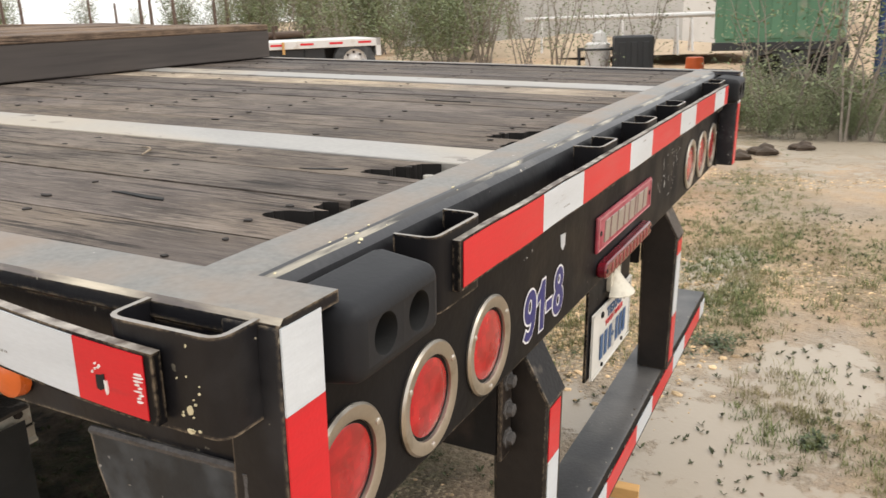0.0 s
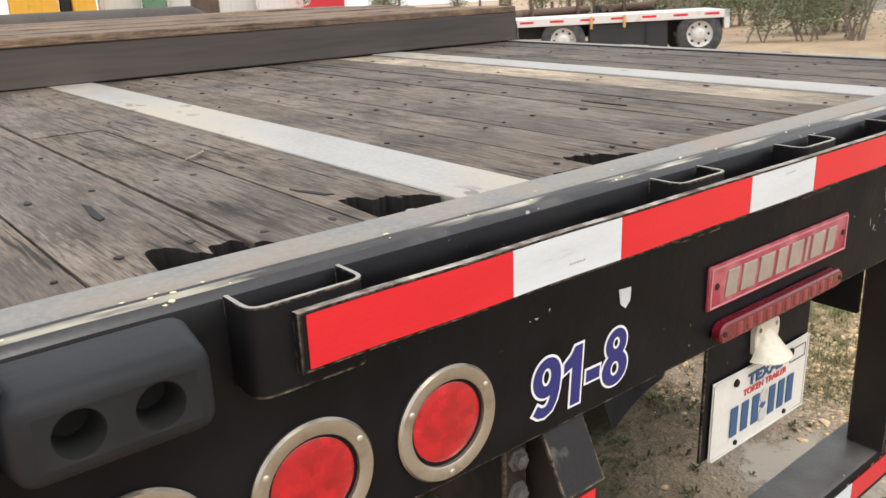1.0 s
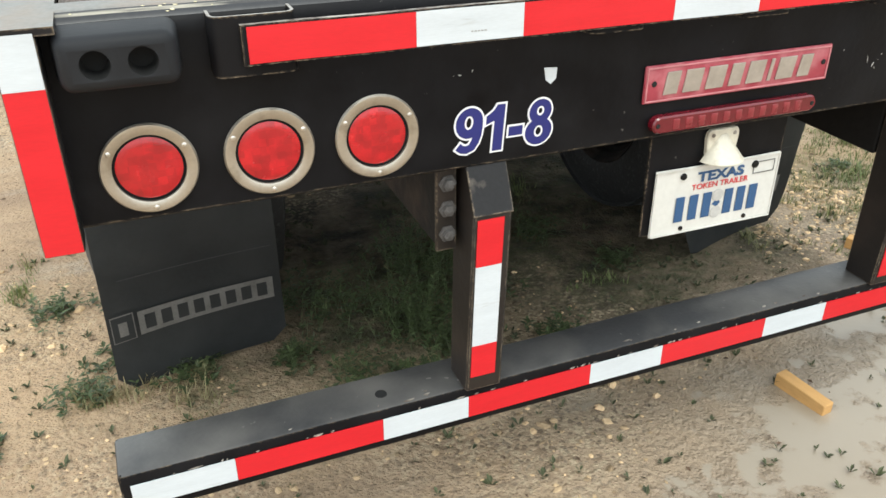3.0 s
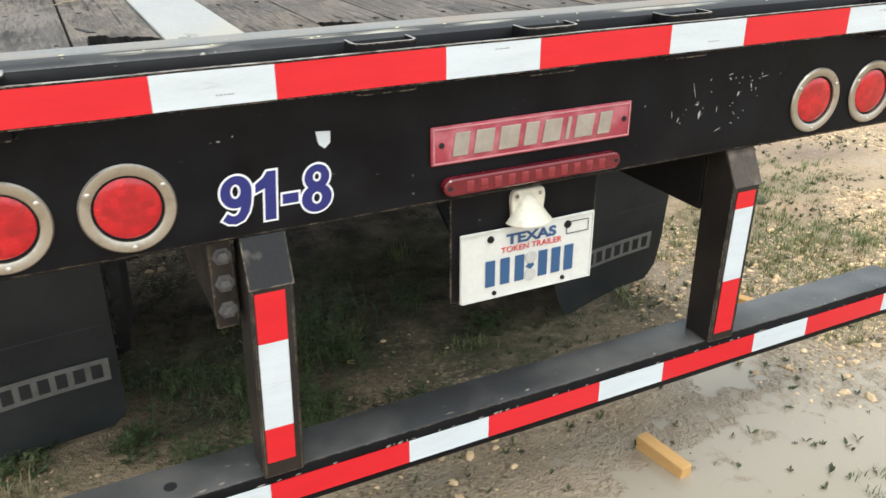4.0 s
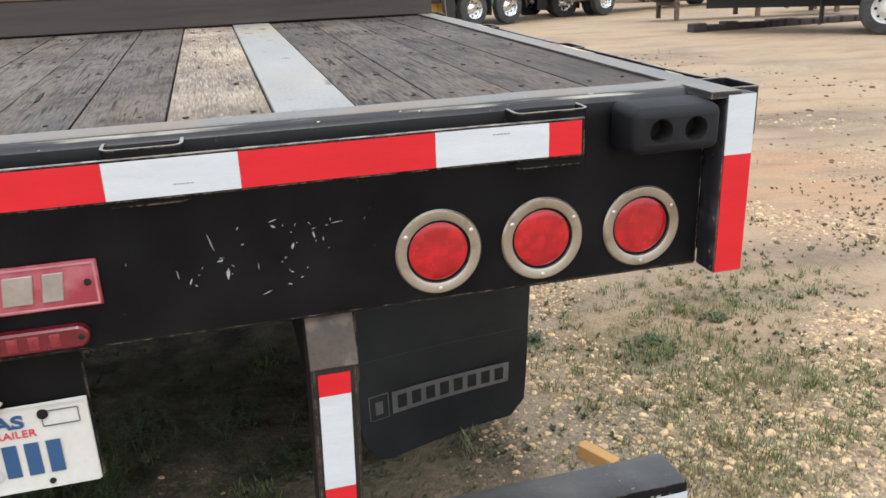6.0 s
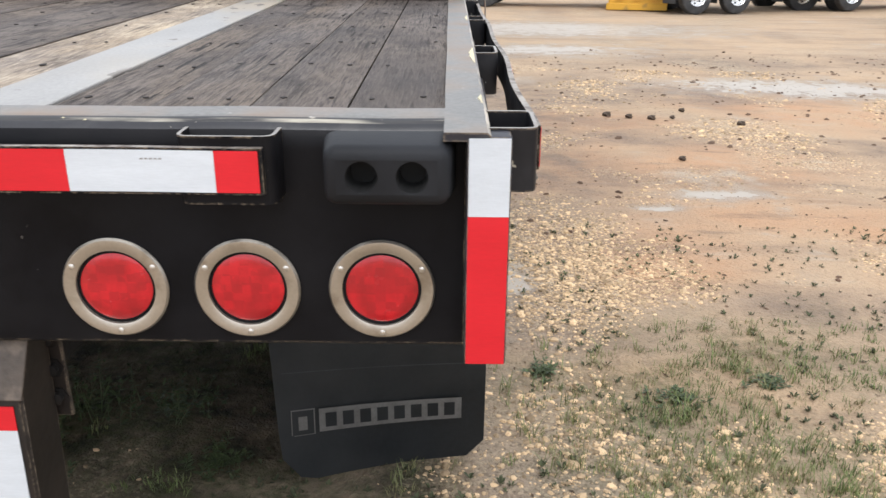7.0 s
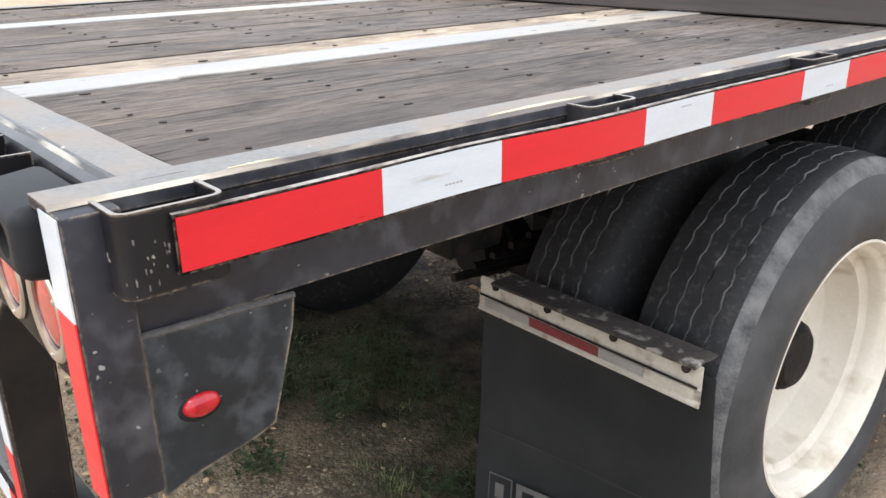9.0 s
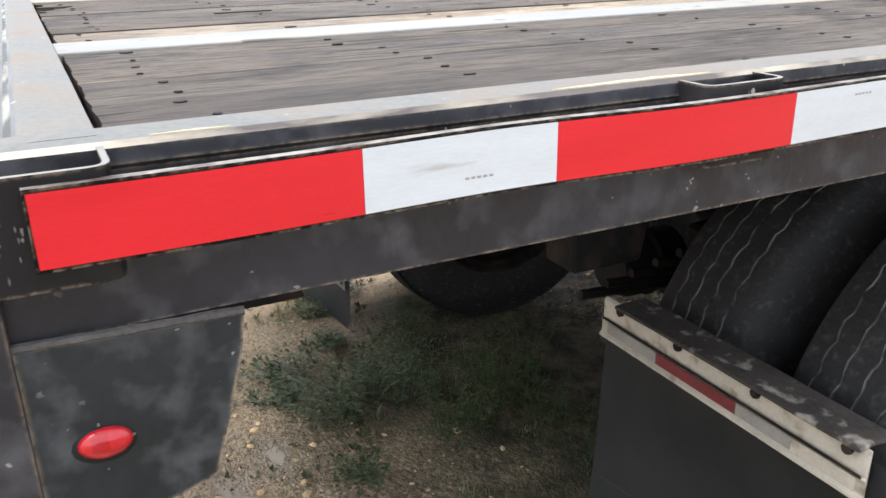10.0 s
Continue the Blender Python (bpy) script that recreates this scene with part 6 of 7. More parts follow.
GREENS = [(2.7, 0.05, 0.6, 0.3), (3.2, 0.2, 0.7, 0.35), (3.9, -0.1, 0.8, 0.3), (-1.25, 0.85, 0.40, 0.25), (-0.55, 0.80, 0.6, 0.35), (0.55, 0.95, 0.6, 0.35), (-1.55, 1.6, 0.2, 0.6), (3.3, -0.6, 1.2, 0.4), (5.6, 0.3, 1.4, 0.5), (0.0, 1.2, 0.9, 0.3), (1.85, 1.35, 0.5, 0.45), (2.45, 1.75, 0.6, 0.35), (2.3, 0.0, 0.5, 0.25), (1.3, -0.35, 0.4, 0.25),
          (-1.8, 1.2, 0.35, 0.5), (3.6, 0.4, 0.8, 0.4), (4.6, 1.0, 0.9, 0.5), (12.0, 0.8, 4.0, 2.6), (9.3, 0.7, 1.9, 0.9), (0.4, 1.75, 0.7, 0.5), (1.05, -0.75, 0.35, 0.2), (1.75, 0.55, 0.35, 0.3), (2.5, 0.75, 0.6, 0.35), (2.0, 1.0, 0.6, 0.3)]


def field(x, y, spots):
    best = 0.0
    for cx, cy, rx, ry in spots:
        d = math.hypot((x - cx) / rx, (y - cy) / ry)
        best = max(best, 1.0 - 0.5 * d)
    return best


def ground_z(x, y):
    """Height of the yard: level, with shallow ruts, small lumps and flat wet hollows."""
    far = min(1.0, math.hypot(x, y) / 40)
    h = 0.018 * noise.noise(Vector((x * 0.7, y * 0.7, 2))) + 0.010 * noise.noise(Vector((x * 2.6, y * 2.6, 5))) + 0.004 * noise.noise(Vector((x * 9, y * 9, 7)))
    h += 0.07 * far * noise.noise(Vector((x * 0.08, y * 0.08, 1)))
    h -= min(0.6, 0.030 * max(0.0, x - 3.0)) * (min(1, max(0.3, (12 - y) / 6)) if y < 26 else 0.0)
    w = field(x, y, PUDDLES)
    if x > 5:
        return h
    k = min(1, max(0, (w - 0.3) / 0.25))
    return h * (1 - k) - 0.012 * k


def stone_density(x, y):
    """Where crushed stone lies thick: drifts a metre or so across."""
    return -0.02 + 1.75 * noise.noise(Vector((x * 0.9, y * 0.9, 11))) + 0.6 * noise.noise(Vector((x * 2.7, y * 2.7, 12)))


def spread(lo, hi, near_lo, near_hi, step):
    """Grid lines: close together in the near stretch, ever wider out to the horizon."""
    out, v, d = [], near_hi, step
    while v < hi:
        d *= 1.22
        v += d
        out.append(v)
    v, d, left = near_lo, step, []
    while v > lo:
        d *= 1.22
        v -= d
        left.append(v)
    n = int((near_hi - near_lo) / step)
    return left[::-1] + [near_lo + (near_hi - near_lo) * i / n for i in range(n + 1)] + out


gx, gy = spread(-900, 900, -3.0, 5.5, 0.055), spread(-900, 900, -2.0, 7.5, 0.055)
verts = [(x, y, ground_z(x, y)) for y in gy for x in gx]
nx = len(gx)
faces = [(j * nx + i, j * nx + i + 1, (j + 1) * nx + i + 1, (j + 1) * nx + i) for j in range(len(gy) - 1) for i in range(nx - 1)]
me = bpy.data.meshes.new("ground")
me.from_pydata(verts, [], faces)
me.materials.append(M_GROUND)
me.polygons.foreach_set("use_smooth", [True] * len(me.polygons))
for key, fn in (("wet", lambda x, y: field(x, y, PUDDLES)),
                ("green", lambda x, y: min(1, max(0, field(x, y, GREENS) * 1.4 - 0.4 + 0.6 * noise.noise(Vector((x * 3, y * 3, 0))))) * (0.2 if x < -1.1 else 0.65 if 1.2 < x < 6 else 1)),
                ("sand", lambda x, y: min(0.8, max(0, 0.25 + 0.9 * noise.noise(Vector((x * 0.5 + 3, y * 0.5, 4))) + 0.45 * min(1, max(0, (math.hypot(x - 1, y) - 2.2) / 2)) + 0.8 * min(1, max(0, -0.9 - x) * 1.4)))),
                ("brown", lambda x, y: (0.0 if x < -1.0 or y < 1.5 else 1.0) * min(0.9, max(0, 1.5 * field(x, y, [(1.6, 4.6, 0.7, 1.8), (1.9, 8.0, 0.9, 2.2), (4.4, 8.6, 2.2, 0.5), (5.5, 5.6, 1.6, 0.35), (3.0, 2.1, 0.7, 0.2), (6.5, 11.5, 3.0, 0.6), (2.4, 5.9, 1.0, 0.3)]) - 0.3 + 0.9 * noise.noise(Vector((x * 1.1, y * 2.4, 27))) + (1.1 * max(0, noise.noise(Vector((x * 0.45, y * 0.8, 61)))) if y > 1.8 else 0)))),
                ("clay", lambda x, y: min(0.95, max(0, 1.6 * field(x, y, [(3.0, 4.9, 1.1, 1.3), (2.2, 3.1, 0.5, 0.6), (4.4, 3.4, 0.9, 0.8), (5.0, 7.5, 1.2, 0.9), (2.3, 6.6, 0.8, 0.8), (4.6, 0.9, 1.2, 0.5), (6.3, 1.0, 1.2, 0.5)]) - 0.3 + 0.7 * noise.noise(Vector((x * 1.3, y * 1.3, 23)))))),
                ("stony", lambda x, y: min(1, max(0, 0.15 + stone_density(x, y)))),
                # Trailer's outline, where its shade goes into the soil colour, and two muddy spots.
                ("shaded_soil", lambda x, y: min(1, max(0, 1.5 * (1.0 - max(abs(x) / (1.25 if y < 5 else 1.6), abs(y - 6.35) / 6.05)) * 5 + (0.55 * field(x, y, [(2.0, 15.2, 1.5, 0.9), (2.2, 11.2, 1.2, 0.5)]) if y > 5 else 0) + 0.9 * noise.noise(Vector((x * 1.8, y * 1.8, 17))) - (1.2 if x < -1.05 else 0.9 if y < 0.85 and x < -0.3 else 0.3 if y < 0.45 and x < 0.6 else 0))))):
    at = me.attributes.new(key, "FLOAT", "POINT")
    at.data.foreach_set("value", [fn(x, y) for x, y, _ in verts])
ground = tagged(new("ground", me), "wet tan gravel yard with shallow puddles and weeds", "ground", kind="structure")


def scatter(name, count, mats, label, category, where, build, seed):
    """Very many small pieces in one object."""
    r = random.Random(seed)
    vs, fs = [], []
    tries = 0
    made = 0
    while made < count and tries < count * 12:
        tries += 1
        p = where(r)
        if p is None:
            continue
        v, f = build(r, *p)
        k = len(vs)
        vs += v
        fs += [tuple(i + k for i in q) for q in f]
        made += 1
    me = bpy.data.meshes.new(name)
    me.from_pydata(vs, [], fs)
    me.materials.append(mats)
    return tagged(new(name, me), label, category, kind="stuff")


ICO = bmesh.new()
bmesh.ops.create_icosphere(ICO, subdivisions=1, radius=1)
ICO_V, ICO_F = [v.co.copy() for v in ICO.verts], [tuple(v.index for v in f.verts) for f in ICO.faces]
ICO.free()


def stone(r, x, y, size=None):
    s = size or min(0.024, 0.0028 + 0.0037 * r.expovariate(1.0))
    s *= 1.5 if y > 5.5 else 1
    q = Euler((r.uniform(0, 6), r.uniform(0, 6), r.uniform(0, 6))).to_matrix()
    d = (s * r.uniform(0.8, 1.3), s * r.uniform(0.6, 1.0), s * r.uniform(0.35, 0.7))
    z = ground_z(x, y)
    turn = Euler((r.uniform(-0.3, 0.3), r.uniform(-0.3, 0.3), r.uniform(0, 6.3))).to_matrix()
    out = []
    for v in ICO_V:
        p = q @ v * r.uniform(0.8, 1.15)
        p = turn @ Vector((p.x * d[0], p.y * d[1], p.z * d[2]))
        out.append((p.x + x, p.y + y, p.z + z - d[2] * 0.05))
    return out, ICO_F


def gravel_place(r):
    x, y = r.uniform(-2.6, 6.5), r.uniform(-1.6, 10.5)
    if r.random() < 0.45:
        x, y = r.gauss(2.4, 0.8), r.gauss(1.9, 1.1)
    dens = 0.07 + stone_density(x, y)
    if field(x, y, PUDDLES) > 0.42:
        dens *= 0.3
    if abs(x) < 1.1 and y > 0.5:
        dens *= 0.3
    return (x, y) if r.random() < dens else None


scatter("gravel", 38000, M_STONE, "loose crushed tan limestone over the yard", "gravel", gravel_place, stone, 21)


def blades(r, x, y, n=9, hgt=0.07, w=0.0028, lean=0.8):
    vs, fs = [], []
    z = ground_z(x, y)
    for _ in range(n):
        a, h = r.uniform(0, 6.3), hgt * r.uniform(0.4, 1.2)
        bx, by = x + r.gauss(0, 0.014), y + r.gauss(0, 0.014)
        k = lean * r.uniform(0.2, 1.0) * h
        dx, dy = math.cos(a), math.sin(a)
        px, py = -dy * w, dx * w
        i = len(vs)
        vs += [(bx - px, by - py, z - 0.004), (bx + px, by + py, z - 0.004), (bx + dx * k * 0.4 - px * 0.8, by + dy * k * 0.4 - py * 0.8, z + h * 0.6),
               (bx + dx * k * 0.4 + px * 0.8, by + dy * k * 0.4 + py * 0.8, z + h * 0.6), (bx + dx * k, by + dy * k, z + h)]
        fs += [(i, i + 1, i + 3, i + 2), (i + 2, i + 3, i + 4)]
    return vs, fs


def grass_place(r):
    cx, cy, rx, ry = r.choice([g for g in GREENS if g[0] < 7])
    x, y = r.gauss(cx, rx * 0.6), r.gauss(cy, ry * 0.6)
    return (x, y) if field(x, y, GREENS) + 0.4 * noise.noise(Vector((x * 5, y * 5, 9))) > (0.98 if abs(x) < 1.0 and y > 0.3 else 0.88 if x < -1.05 else 0.45) else None


scatter("grass", 3600, M_GRASS, "sparse green and straw-coloured grass tufts", "grass", grass_place, lambda r, x, y: blades(r, x, y, 11, 0.024 if r.random() < 0.88 else 0.06, 0.0015, 1.3), 22)

def weed_mesh(r, x0, y0, h, wide):
    """A leafy weed: several leaning stems with narrow leaves up their length."""
    z0 = ground_z(x0, y0) - 0.003
    vs, fs = [], []
    for _ in range(int(14 + 190 * wide)):
        a, ln, tilt = r.uniform(0, 6.3), h * r.uniform(0.45, 1.1), r.uniform(0.1, 0.75)
        bx, by = r.gauss(0, wide * 0.35), r.gauss(0, wide * 0.35)
        d = Vector((math.cos(a) * tilt, math.sin(a) * tilt, 1)).normalized()
        k = len(vs)
        vs += [(bx - 0.0012, by, 0), (bx + 0.0012, by, 0), (bx + d.x * ln, by + d.y * ln, d.z * ln)]
        fs.append((k, k + 1, k + 2))
        for _ in range(r.randint(6, 11)):
            u = r.uniform(0.1, 1.0)
            p = Vector((bx, by, 0)) + d * ln * u
            b, sz = r.uniform(0, 6.3), r.uniform(0.012, 0.032) * (1.2 - 0.5 * u)
            q, up = Vector((math.cos(b), math.sin(b), 0)), r.uniform(-0.1, 0.8)
            side = Vector((-q.y, q.x, 0)) * sz * 0.22
            e0, e1 = p + (q + Vector((0, 0, up))) * sz * 0.5, p + (q + Vector((0, 0, up * 0.7))) * sz
            k = len(vs)
            vs += [tuple(p), tuple(e0 + side), tuple(e1), tuple(e0 - side)]
            fs.append((k, k + 1, k + 2, k + 3))
    return [(x + x0, y + y0, z + z0) for x, y, z in vs], fs


WEEDS = iter(((-0.58, 0.63, 0.11, 0.16), (-0.37, 0.84, 0.15, 0.16), (-0.60, 1.08, 0.20, 0.17), (-0.28, 1.22, 0.22, 0.16), (-0.75, 1.16, 0.16, 0.12), (-0.20, 1.36, 0.36, 0.07),
                                  (-1.34, 0.90, 0.07, 0.14), (-1.03, 0.90, 0.06, 0.15), (-0.74, 0.86, 0.07, 0.11), (-1.43, 1.43, 0.055, 0.14), (-0.24, 0.70, 0.13, 0.13), (-0.02, 1.02, 0.13, 0.15),
                                  (0.30, 1.30, 0.14, 0.16), (0.06, 0.66, 0.07, 0.10), (1.82, 0.02, 0.05, 0.15), (1.52, 1.62, 0.025, 0.08), (1.95, 1.42, 0.022, 0.09), (2.3, 1.55, 0.022, 0.08),
                                  (1.75, 0.20, 0.04, 0.12), (0.50, 1.02, 0.05, 0.12), (-1.20, 1.05, 0.05, 0.12), (-1.62, 0.75, 0.03, 0.10), (1.12, -0.42, 0.03, 0.08), (-0.90, 1.35, 0.16, 0.13), (-0.41, 0.98, 0.20, 0.17), (-0.30, 0.70, 0.17, 0.17), (-0.10, 1.15, 0.20, 0.17), (-0.24, 1.00, 0.18, 0.15), (-0.45, 0.58, 0.10, 0.14), (0.02, 1.32, 0.22, 0.14),
                                  (-0.32, 0.84, 0.26, 0.06), (-0.16, 1.22, 0.26, 0.06)))
scatter("weeds", 32, M_WEED, "leafy green weeds growing under and beside the trailer", "weeds", lambda r: next(WEEDS), weed_mesh, 70)


def sprig(r, x, y):
    """A low rosette of small pointed leaves."""
    vs, fs = [], []
    z = ground_z(x, y)
    h = r.uniform(0.008, 0.022)
    for _ in range(r.randint(4, 8)):
        a, ln, up = r.uniform(0, 6.3), h * r.uniform(0.5, 1.2), h * r.uniform(0.2, 1.1)
        dx, dy, w, i = math.cos(a), math.sin(a), ln * 0.26, len(vs)
        vs += [(x, y, z - 0.002), (x + dx * ln * 0.55 - dy * w, y + dy * ln * 0.55 + dx * w, z + up * 0.7), (x + dx * ln, y + dy * ln, z + up), (x + dx * ln * 0.55 + dy * w, y + dy * ln * 0.55 - dx * w, z + up * 0.7)]
        fs.append((i, i + 1, i + 2, i + 3))
    return vs, fs


scatter("sprigs", 3200, M_SPRIG, "small dark sprouts standing in the wet mud", "sprouts",
        lambda r: (lambda x, y: (x, y) if r.random() < 0.25 + 0.9 * noise.noise(Vector((x * 2.6, y * 2.6, 14))) else None)(r.uniform(-1.6, 4.8), r.uniform(-1.5, 3.4)), sprig, 24)


def leafbit(r, x, y):
    z, s, a = ground_z(x, y) + 0.003, r.uniform(0.003, 0.013), r.uniform(0, 6.3)
    c, d = math.cos(a), math.sin(a)
    return [(x + c * s, y + d * s, z), (x - d * s * 0.35, y + c * s * 0.35, z + 0.004), (x - c * s, y - d * s, z + 0.001), (x + d * s * 0.35, y - c * s * 0.35, z)], [(0, 1, 2, 3)]


scatter("leaf_litter", 4200, material("dead_leaves", (0.10, 0.062, 0.038), 0.8, spread=0.3, bump=0, island=1.0), "scattered brown dead leaves and twigs", "leaf litter",
        lambda r: (lambda x, y: (x, y) if r.random() < 0.4 + 0.7 * noise.noise(Vector((x * 1.1, y * 1.1, 31))) else None)(r.uniform(-2.2, 7.5), r.uniform(-1.2, 12)), leafbit, 25)

scatter("dirt_lumps", 520, material("dark_dirt", (0.115, 0.070, 0.045), 0.95, spread=0.4, scale=20, bump=0.5, island=0.7), "dark lumps of dried mud over the yard", "dirt lumps",
        lambda r: (lambda x, y: (x, y, 0.010 + 0.016 * r.random() ** 2) if r.random() < 0.3 + 0.9 * noise.noise(Vector((x * 0.8, y * 1.6, 41))) else None)(r.uniform(1.6, 8.5), r.uniform(2.2, 13)), stone, 26)

# offcuts of lumber on the mud
for x, y, turn, ln in ((1.385, 0.725, -62, 0.13), (0.540, 0.120, -82, 0.165), (3.33, 1.27, -65, 0.13)):
    bm = bmesh.new()
    box(bm, -ln / 2, ln / 2, -0.019, 0.019, 0, 0.046, 0.002)
    solid("lumber_offcut", bm, [M_LUMBER], "fresh yellow lumber offcut lying on wet mud", "wood block", pose(x, y, ground_z(x, y) - 0.006, 3, 4, turn), "lumber offcuts")

# dark clods near the pond
for x, y, s in ((7.3, 0.66, 0.12), (7.75, 0.46, 0.14), (8.2, 0.10, 0.12), (2.69, 6.85, 0.042), (2.88, 6.75, 0.034), (3.09, 6.72, 0.038), (3.30, 6.78, 0.024), (2.91, 4.95, 0.027), (3.5, 7.2, 0.03), (3.9, 6.6, 0.038)):
    bm = bmesh.new()
    bmesh.ops.create_icosphere(bm, subdivisions=3, radius=s)
    for v in bm.verts:
        v.co *= 1 + 0.55 * noise.noise(v.co * (1.6 / s))
        v.co.z *= 0.6
    solid("clod", bm, [material("dark_clod", (0.07, 0.05, 0.035), 0.9, spread=0.5, scale=8, bump=0.6)], "dark lump of muddy earth lying on the gravel", "clod", pose(x, y, ground_z(x, y) + 0.02), "earth clods")

# ---- vegetation ----
def shrub_mesh(seed, height, width, leaves, size, stout=0.8):
    r = random.Random(seed)
    bm = bmesh.new()
    tips = []
    for _ in range(r.randint(4, 7)):
        a, l = r.uniform(0, 6.3), r.uniform(0.6, 1.0)
        p, pts = Vector((r.gauss(0, 0.08) * width, r.gauss(0, 0.08) * width, 0)), []
        d = Vector((math.cos(a) * width * 0.5, math.sin(a) * width * 0.5, height)) * l
        for k in range(5):
            u = k / 4
            pts.append(p + d * u + Vector((r.gauss(0, 0.05), r.gauss(0, 0.05), 0)) * width * u)
        tube(bm, pts, [stout * 0.035 * height / 3 * (1.1 - 0.85 * k / 4) for k in range(5)], 5)
        tips += [(q, k) for k, q in enumerate(pts) if k]
        for _ in range(4):
            q = pts[r.randint(1, 3)]
            e = q + Vector((r.gauss(0, 1), r.gauss(0, 1), r.uniform(0.2, 1))).normalized() * height * r.uniform(0.15, 0.35)
            tube(bm, [q, (q + e) / 2 + Vector((0, 0, 0.04)), e], [stout * 0.012 * height / 3, stout * 0.008 * height / 3, 0.003], 4)
            tips.append((e, 4))
    trunk = finish(bm, "stems", [M_BARK])
    vs, fs = [], []
    for _ in range(leaves):
        c, _k = r.choice(tips)
        p = c + Vector((r.gauss(0, 0.10), r.gauss(0, 0.10), r.gauss(0, 0.09))) * width
        if p.z < 0.05 * height:
            continue
        q = Euler((r.uniform(-1, 1), r.uniform(-1, 1), r.uniform(0, 6.3))).to_matrix()
        s = size * r.uniform(0.6, 1.4)
        k = len(vs)
        vs += [tuple(p + q @ Vector(o)) for o in ((s, 0, 0), (0, s * 0.45, s * 0.1), (-s, 0, 0), (0, -s * 0.45, s * 0.1))]
        fs.append((k, k + 1, k + 2, k + 3))
    crown = bpy.data.meshes.new("crown")
    crown.from_pydata(vs, [], fs)
    crown.materials.append(M_LEAF)
    return trunk, crown


def plant(meshes, x, y, scale, turn, label, name="shrub", group="scrub"):
    t = thing(name, label, name, pose(x, y, ground_z(x, y) - 0.02, 0, 0, turn) @ Matrix.Diagonal((scale, scale, scale, 1)), group)
    for nm, me in (("stem", meshes[0]), ("crown", meshes[1])):
        o = new(nm, me)
        o.parent = t
    return t


SHRUBS = [shrub_mesh(i, 3.2, 2.4, 3000, 0.052) for i in range(5)]
BARE = [shrub_mesh(10 + i, 3.4, 2.0, 700, 0.04, 0.55) for i in range(4)]
rng = random.Random(3)
for i in range(40):
    b = radians(rng.uniform(50, 68) if i < 30 else rng.uniform(68, 80))
    d = rng.uniform(26, 46) if i < 30 else rng.uniform(40, 52)
    x, y = -1.7 + d * math.sin(b), -0.4 + d * math.cos(b)
    plant(rng.choice(SHRUBS + BARE), x, y, rng.uniform(0.7, 1.4), rng.uniform(0, 360), "leafy green roadside shrub at the yard edge", group="yard edge shrubs")
for i in range(84):
    b = radians(rng.uniform(81.8, 99))
    d = rng.uniform(10.8, 14.5)
    x, y = -1.7 + d * math.sin(b), -0.4 + d * math.cos(b)
    plant(rng.choice(BARE[:2] + SHRUBS), x, y, rng.uniform(0.11, 0.27), rng.uniform(0, 360), "low olive-green brush with thin stems by the pond", group="pond brush")
for b, d, sc in ((84.9, 11.5, 0.62), (88.0, 12, 0.85), (90.3, 11.0, 0.7), (66, 27, 1.0), (71, 26, 1.1), (74, 23, 0.9), (69, 24, 0.9), (77, 25, 1.0)):
    x, y = -1.7 + d * math.sin(radians(b)), -0.4 + d * math.cos(radians(b))
    plant(rng.choice(BARE), x, y, sc, rng.uniform(0, 360), "slender bare young tree", "young_tree", "young trees")
for i in range(26):
    b, d = radians(rng.uniform(20, 52)), rng.uniform(75, 120)
    plant(rng.choice(SHRUBS), d * math.sin(b), d * math.cos(b), rng.uniform(0.9, 1.9), rng.uniform(0, 360), "far dark tree beyond the yard", "far_tree", "far trees")
for i in range(60):
    b, d = radians(rng.uniform(48, 105)), rng.uniform(60, 85)
    plant(rng.choice(SHRUBS), d * math.sin(b), d * math.cos(b), rng.uniform(1.6, 2.6), rng.uniform(0, 360), "far dark tree beyond the yard", "far_tree", "far trees")

# ---- parked vehicles and yard things ----
bm = bmesh.new()
lathe(bm, [(-0.14, 0.29), (-0.14, 0.40), (-0.12, 0.49), (-0.09, 0.515), (0.09, 0.515), (0.12, 0.49), (0.14, 0.40), (0.14, 0.29)], "y", seg=36)
far_tyre = finish(bm, "tyre", [M_TYRE])
bm = bmesh.new()
lathe(bm, [(-0.13, 0.30), (-0.11, 0.28), (-0.04, 0.27), (-0.02, 0.20), (-0.07, 0.15), (-0.12, 0.09), (-0.13, 0.0)], "y", seg=32)
far_rim = finish(bm, "rim", [M_CHROME])
far_rim_w = far_rim.copy()
far_rim_w.materials.clear()
far_rim_w.materials.append(M_WPAINT)
far_rim_d = far_rim.copy()
far_rim_d.materials.clear()
far_rim_d.materials.append(M_UNDER)
bm = bmesh.new()
lathe(bm, [(0, 0.032), (-0.004, 0.03), (-0.0045, 0)], "y", seg=10)
far_hole = finish(bm, "hand_hole", [M_HOLE])


def far_wheel(parent, x, y, z, rim, side=-1):
    w = new("wheel", far_tyre)
    w.parent, w.matrix_basis = parent, pose(x, y, z, 0, 0, 0 if side < 0 else 180)
    r = new("rim", rim)
    r.parent = w
    for i in range(8):
        h = new("hand_hole", far_hole)
        h.parent, h.matrix_basis = w, pose(0.215 * math.cos(i * math.pi / 4), -0.028, 0.215 * math.sin(i * math.pi / 4))
    return w


# white flatbed trailer: local x runs along it from the front, its near side faces -y
yard_trailer = thing("flatbed_trailer", "white flatbed trailer on black running gear parked across the yard", "trailer", pose(16.1 - 14.5 * 0.688, 10.2 + 14.5 * 0.725, ground_z(12, 11) + 0.0, 0, 0, -46.5))
bm = bmesh.new()
box(bm, 6.8, 14.5, 0, 2.5, 0.86, 1.04, 0.01)
box(bm, 14.38, 14.5, 0, 2.5, 0.62, 1.04, 0.01)
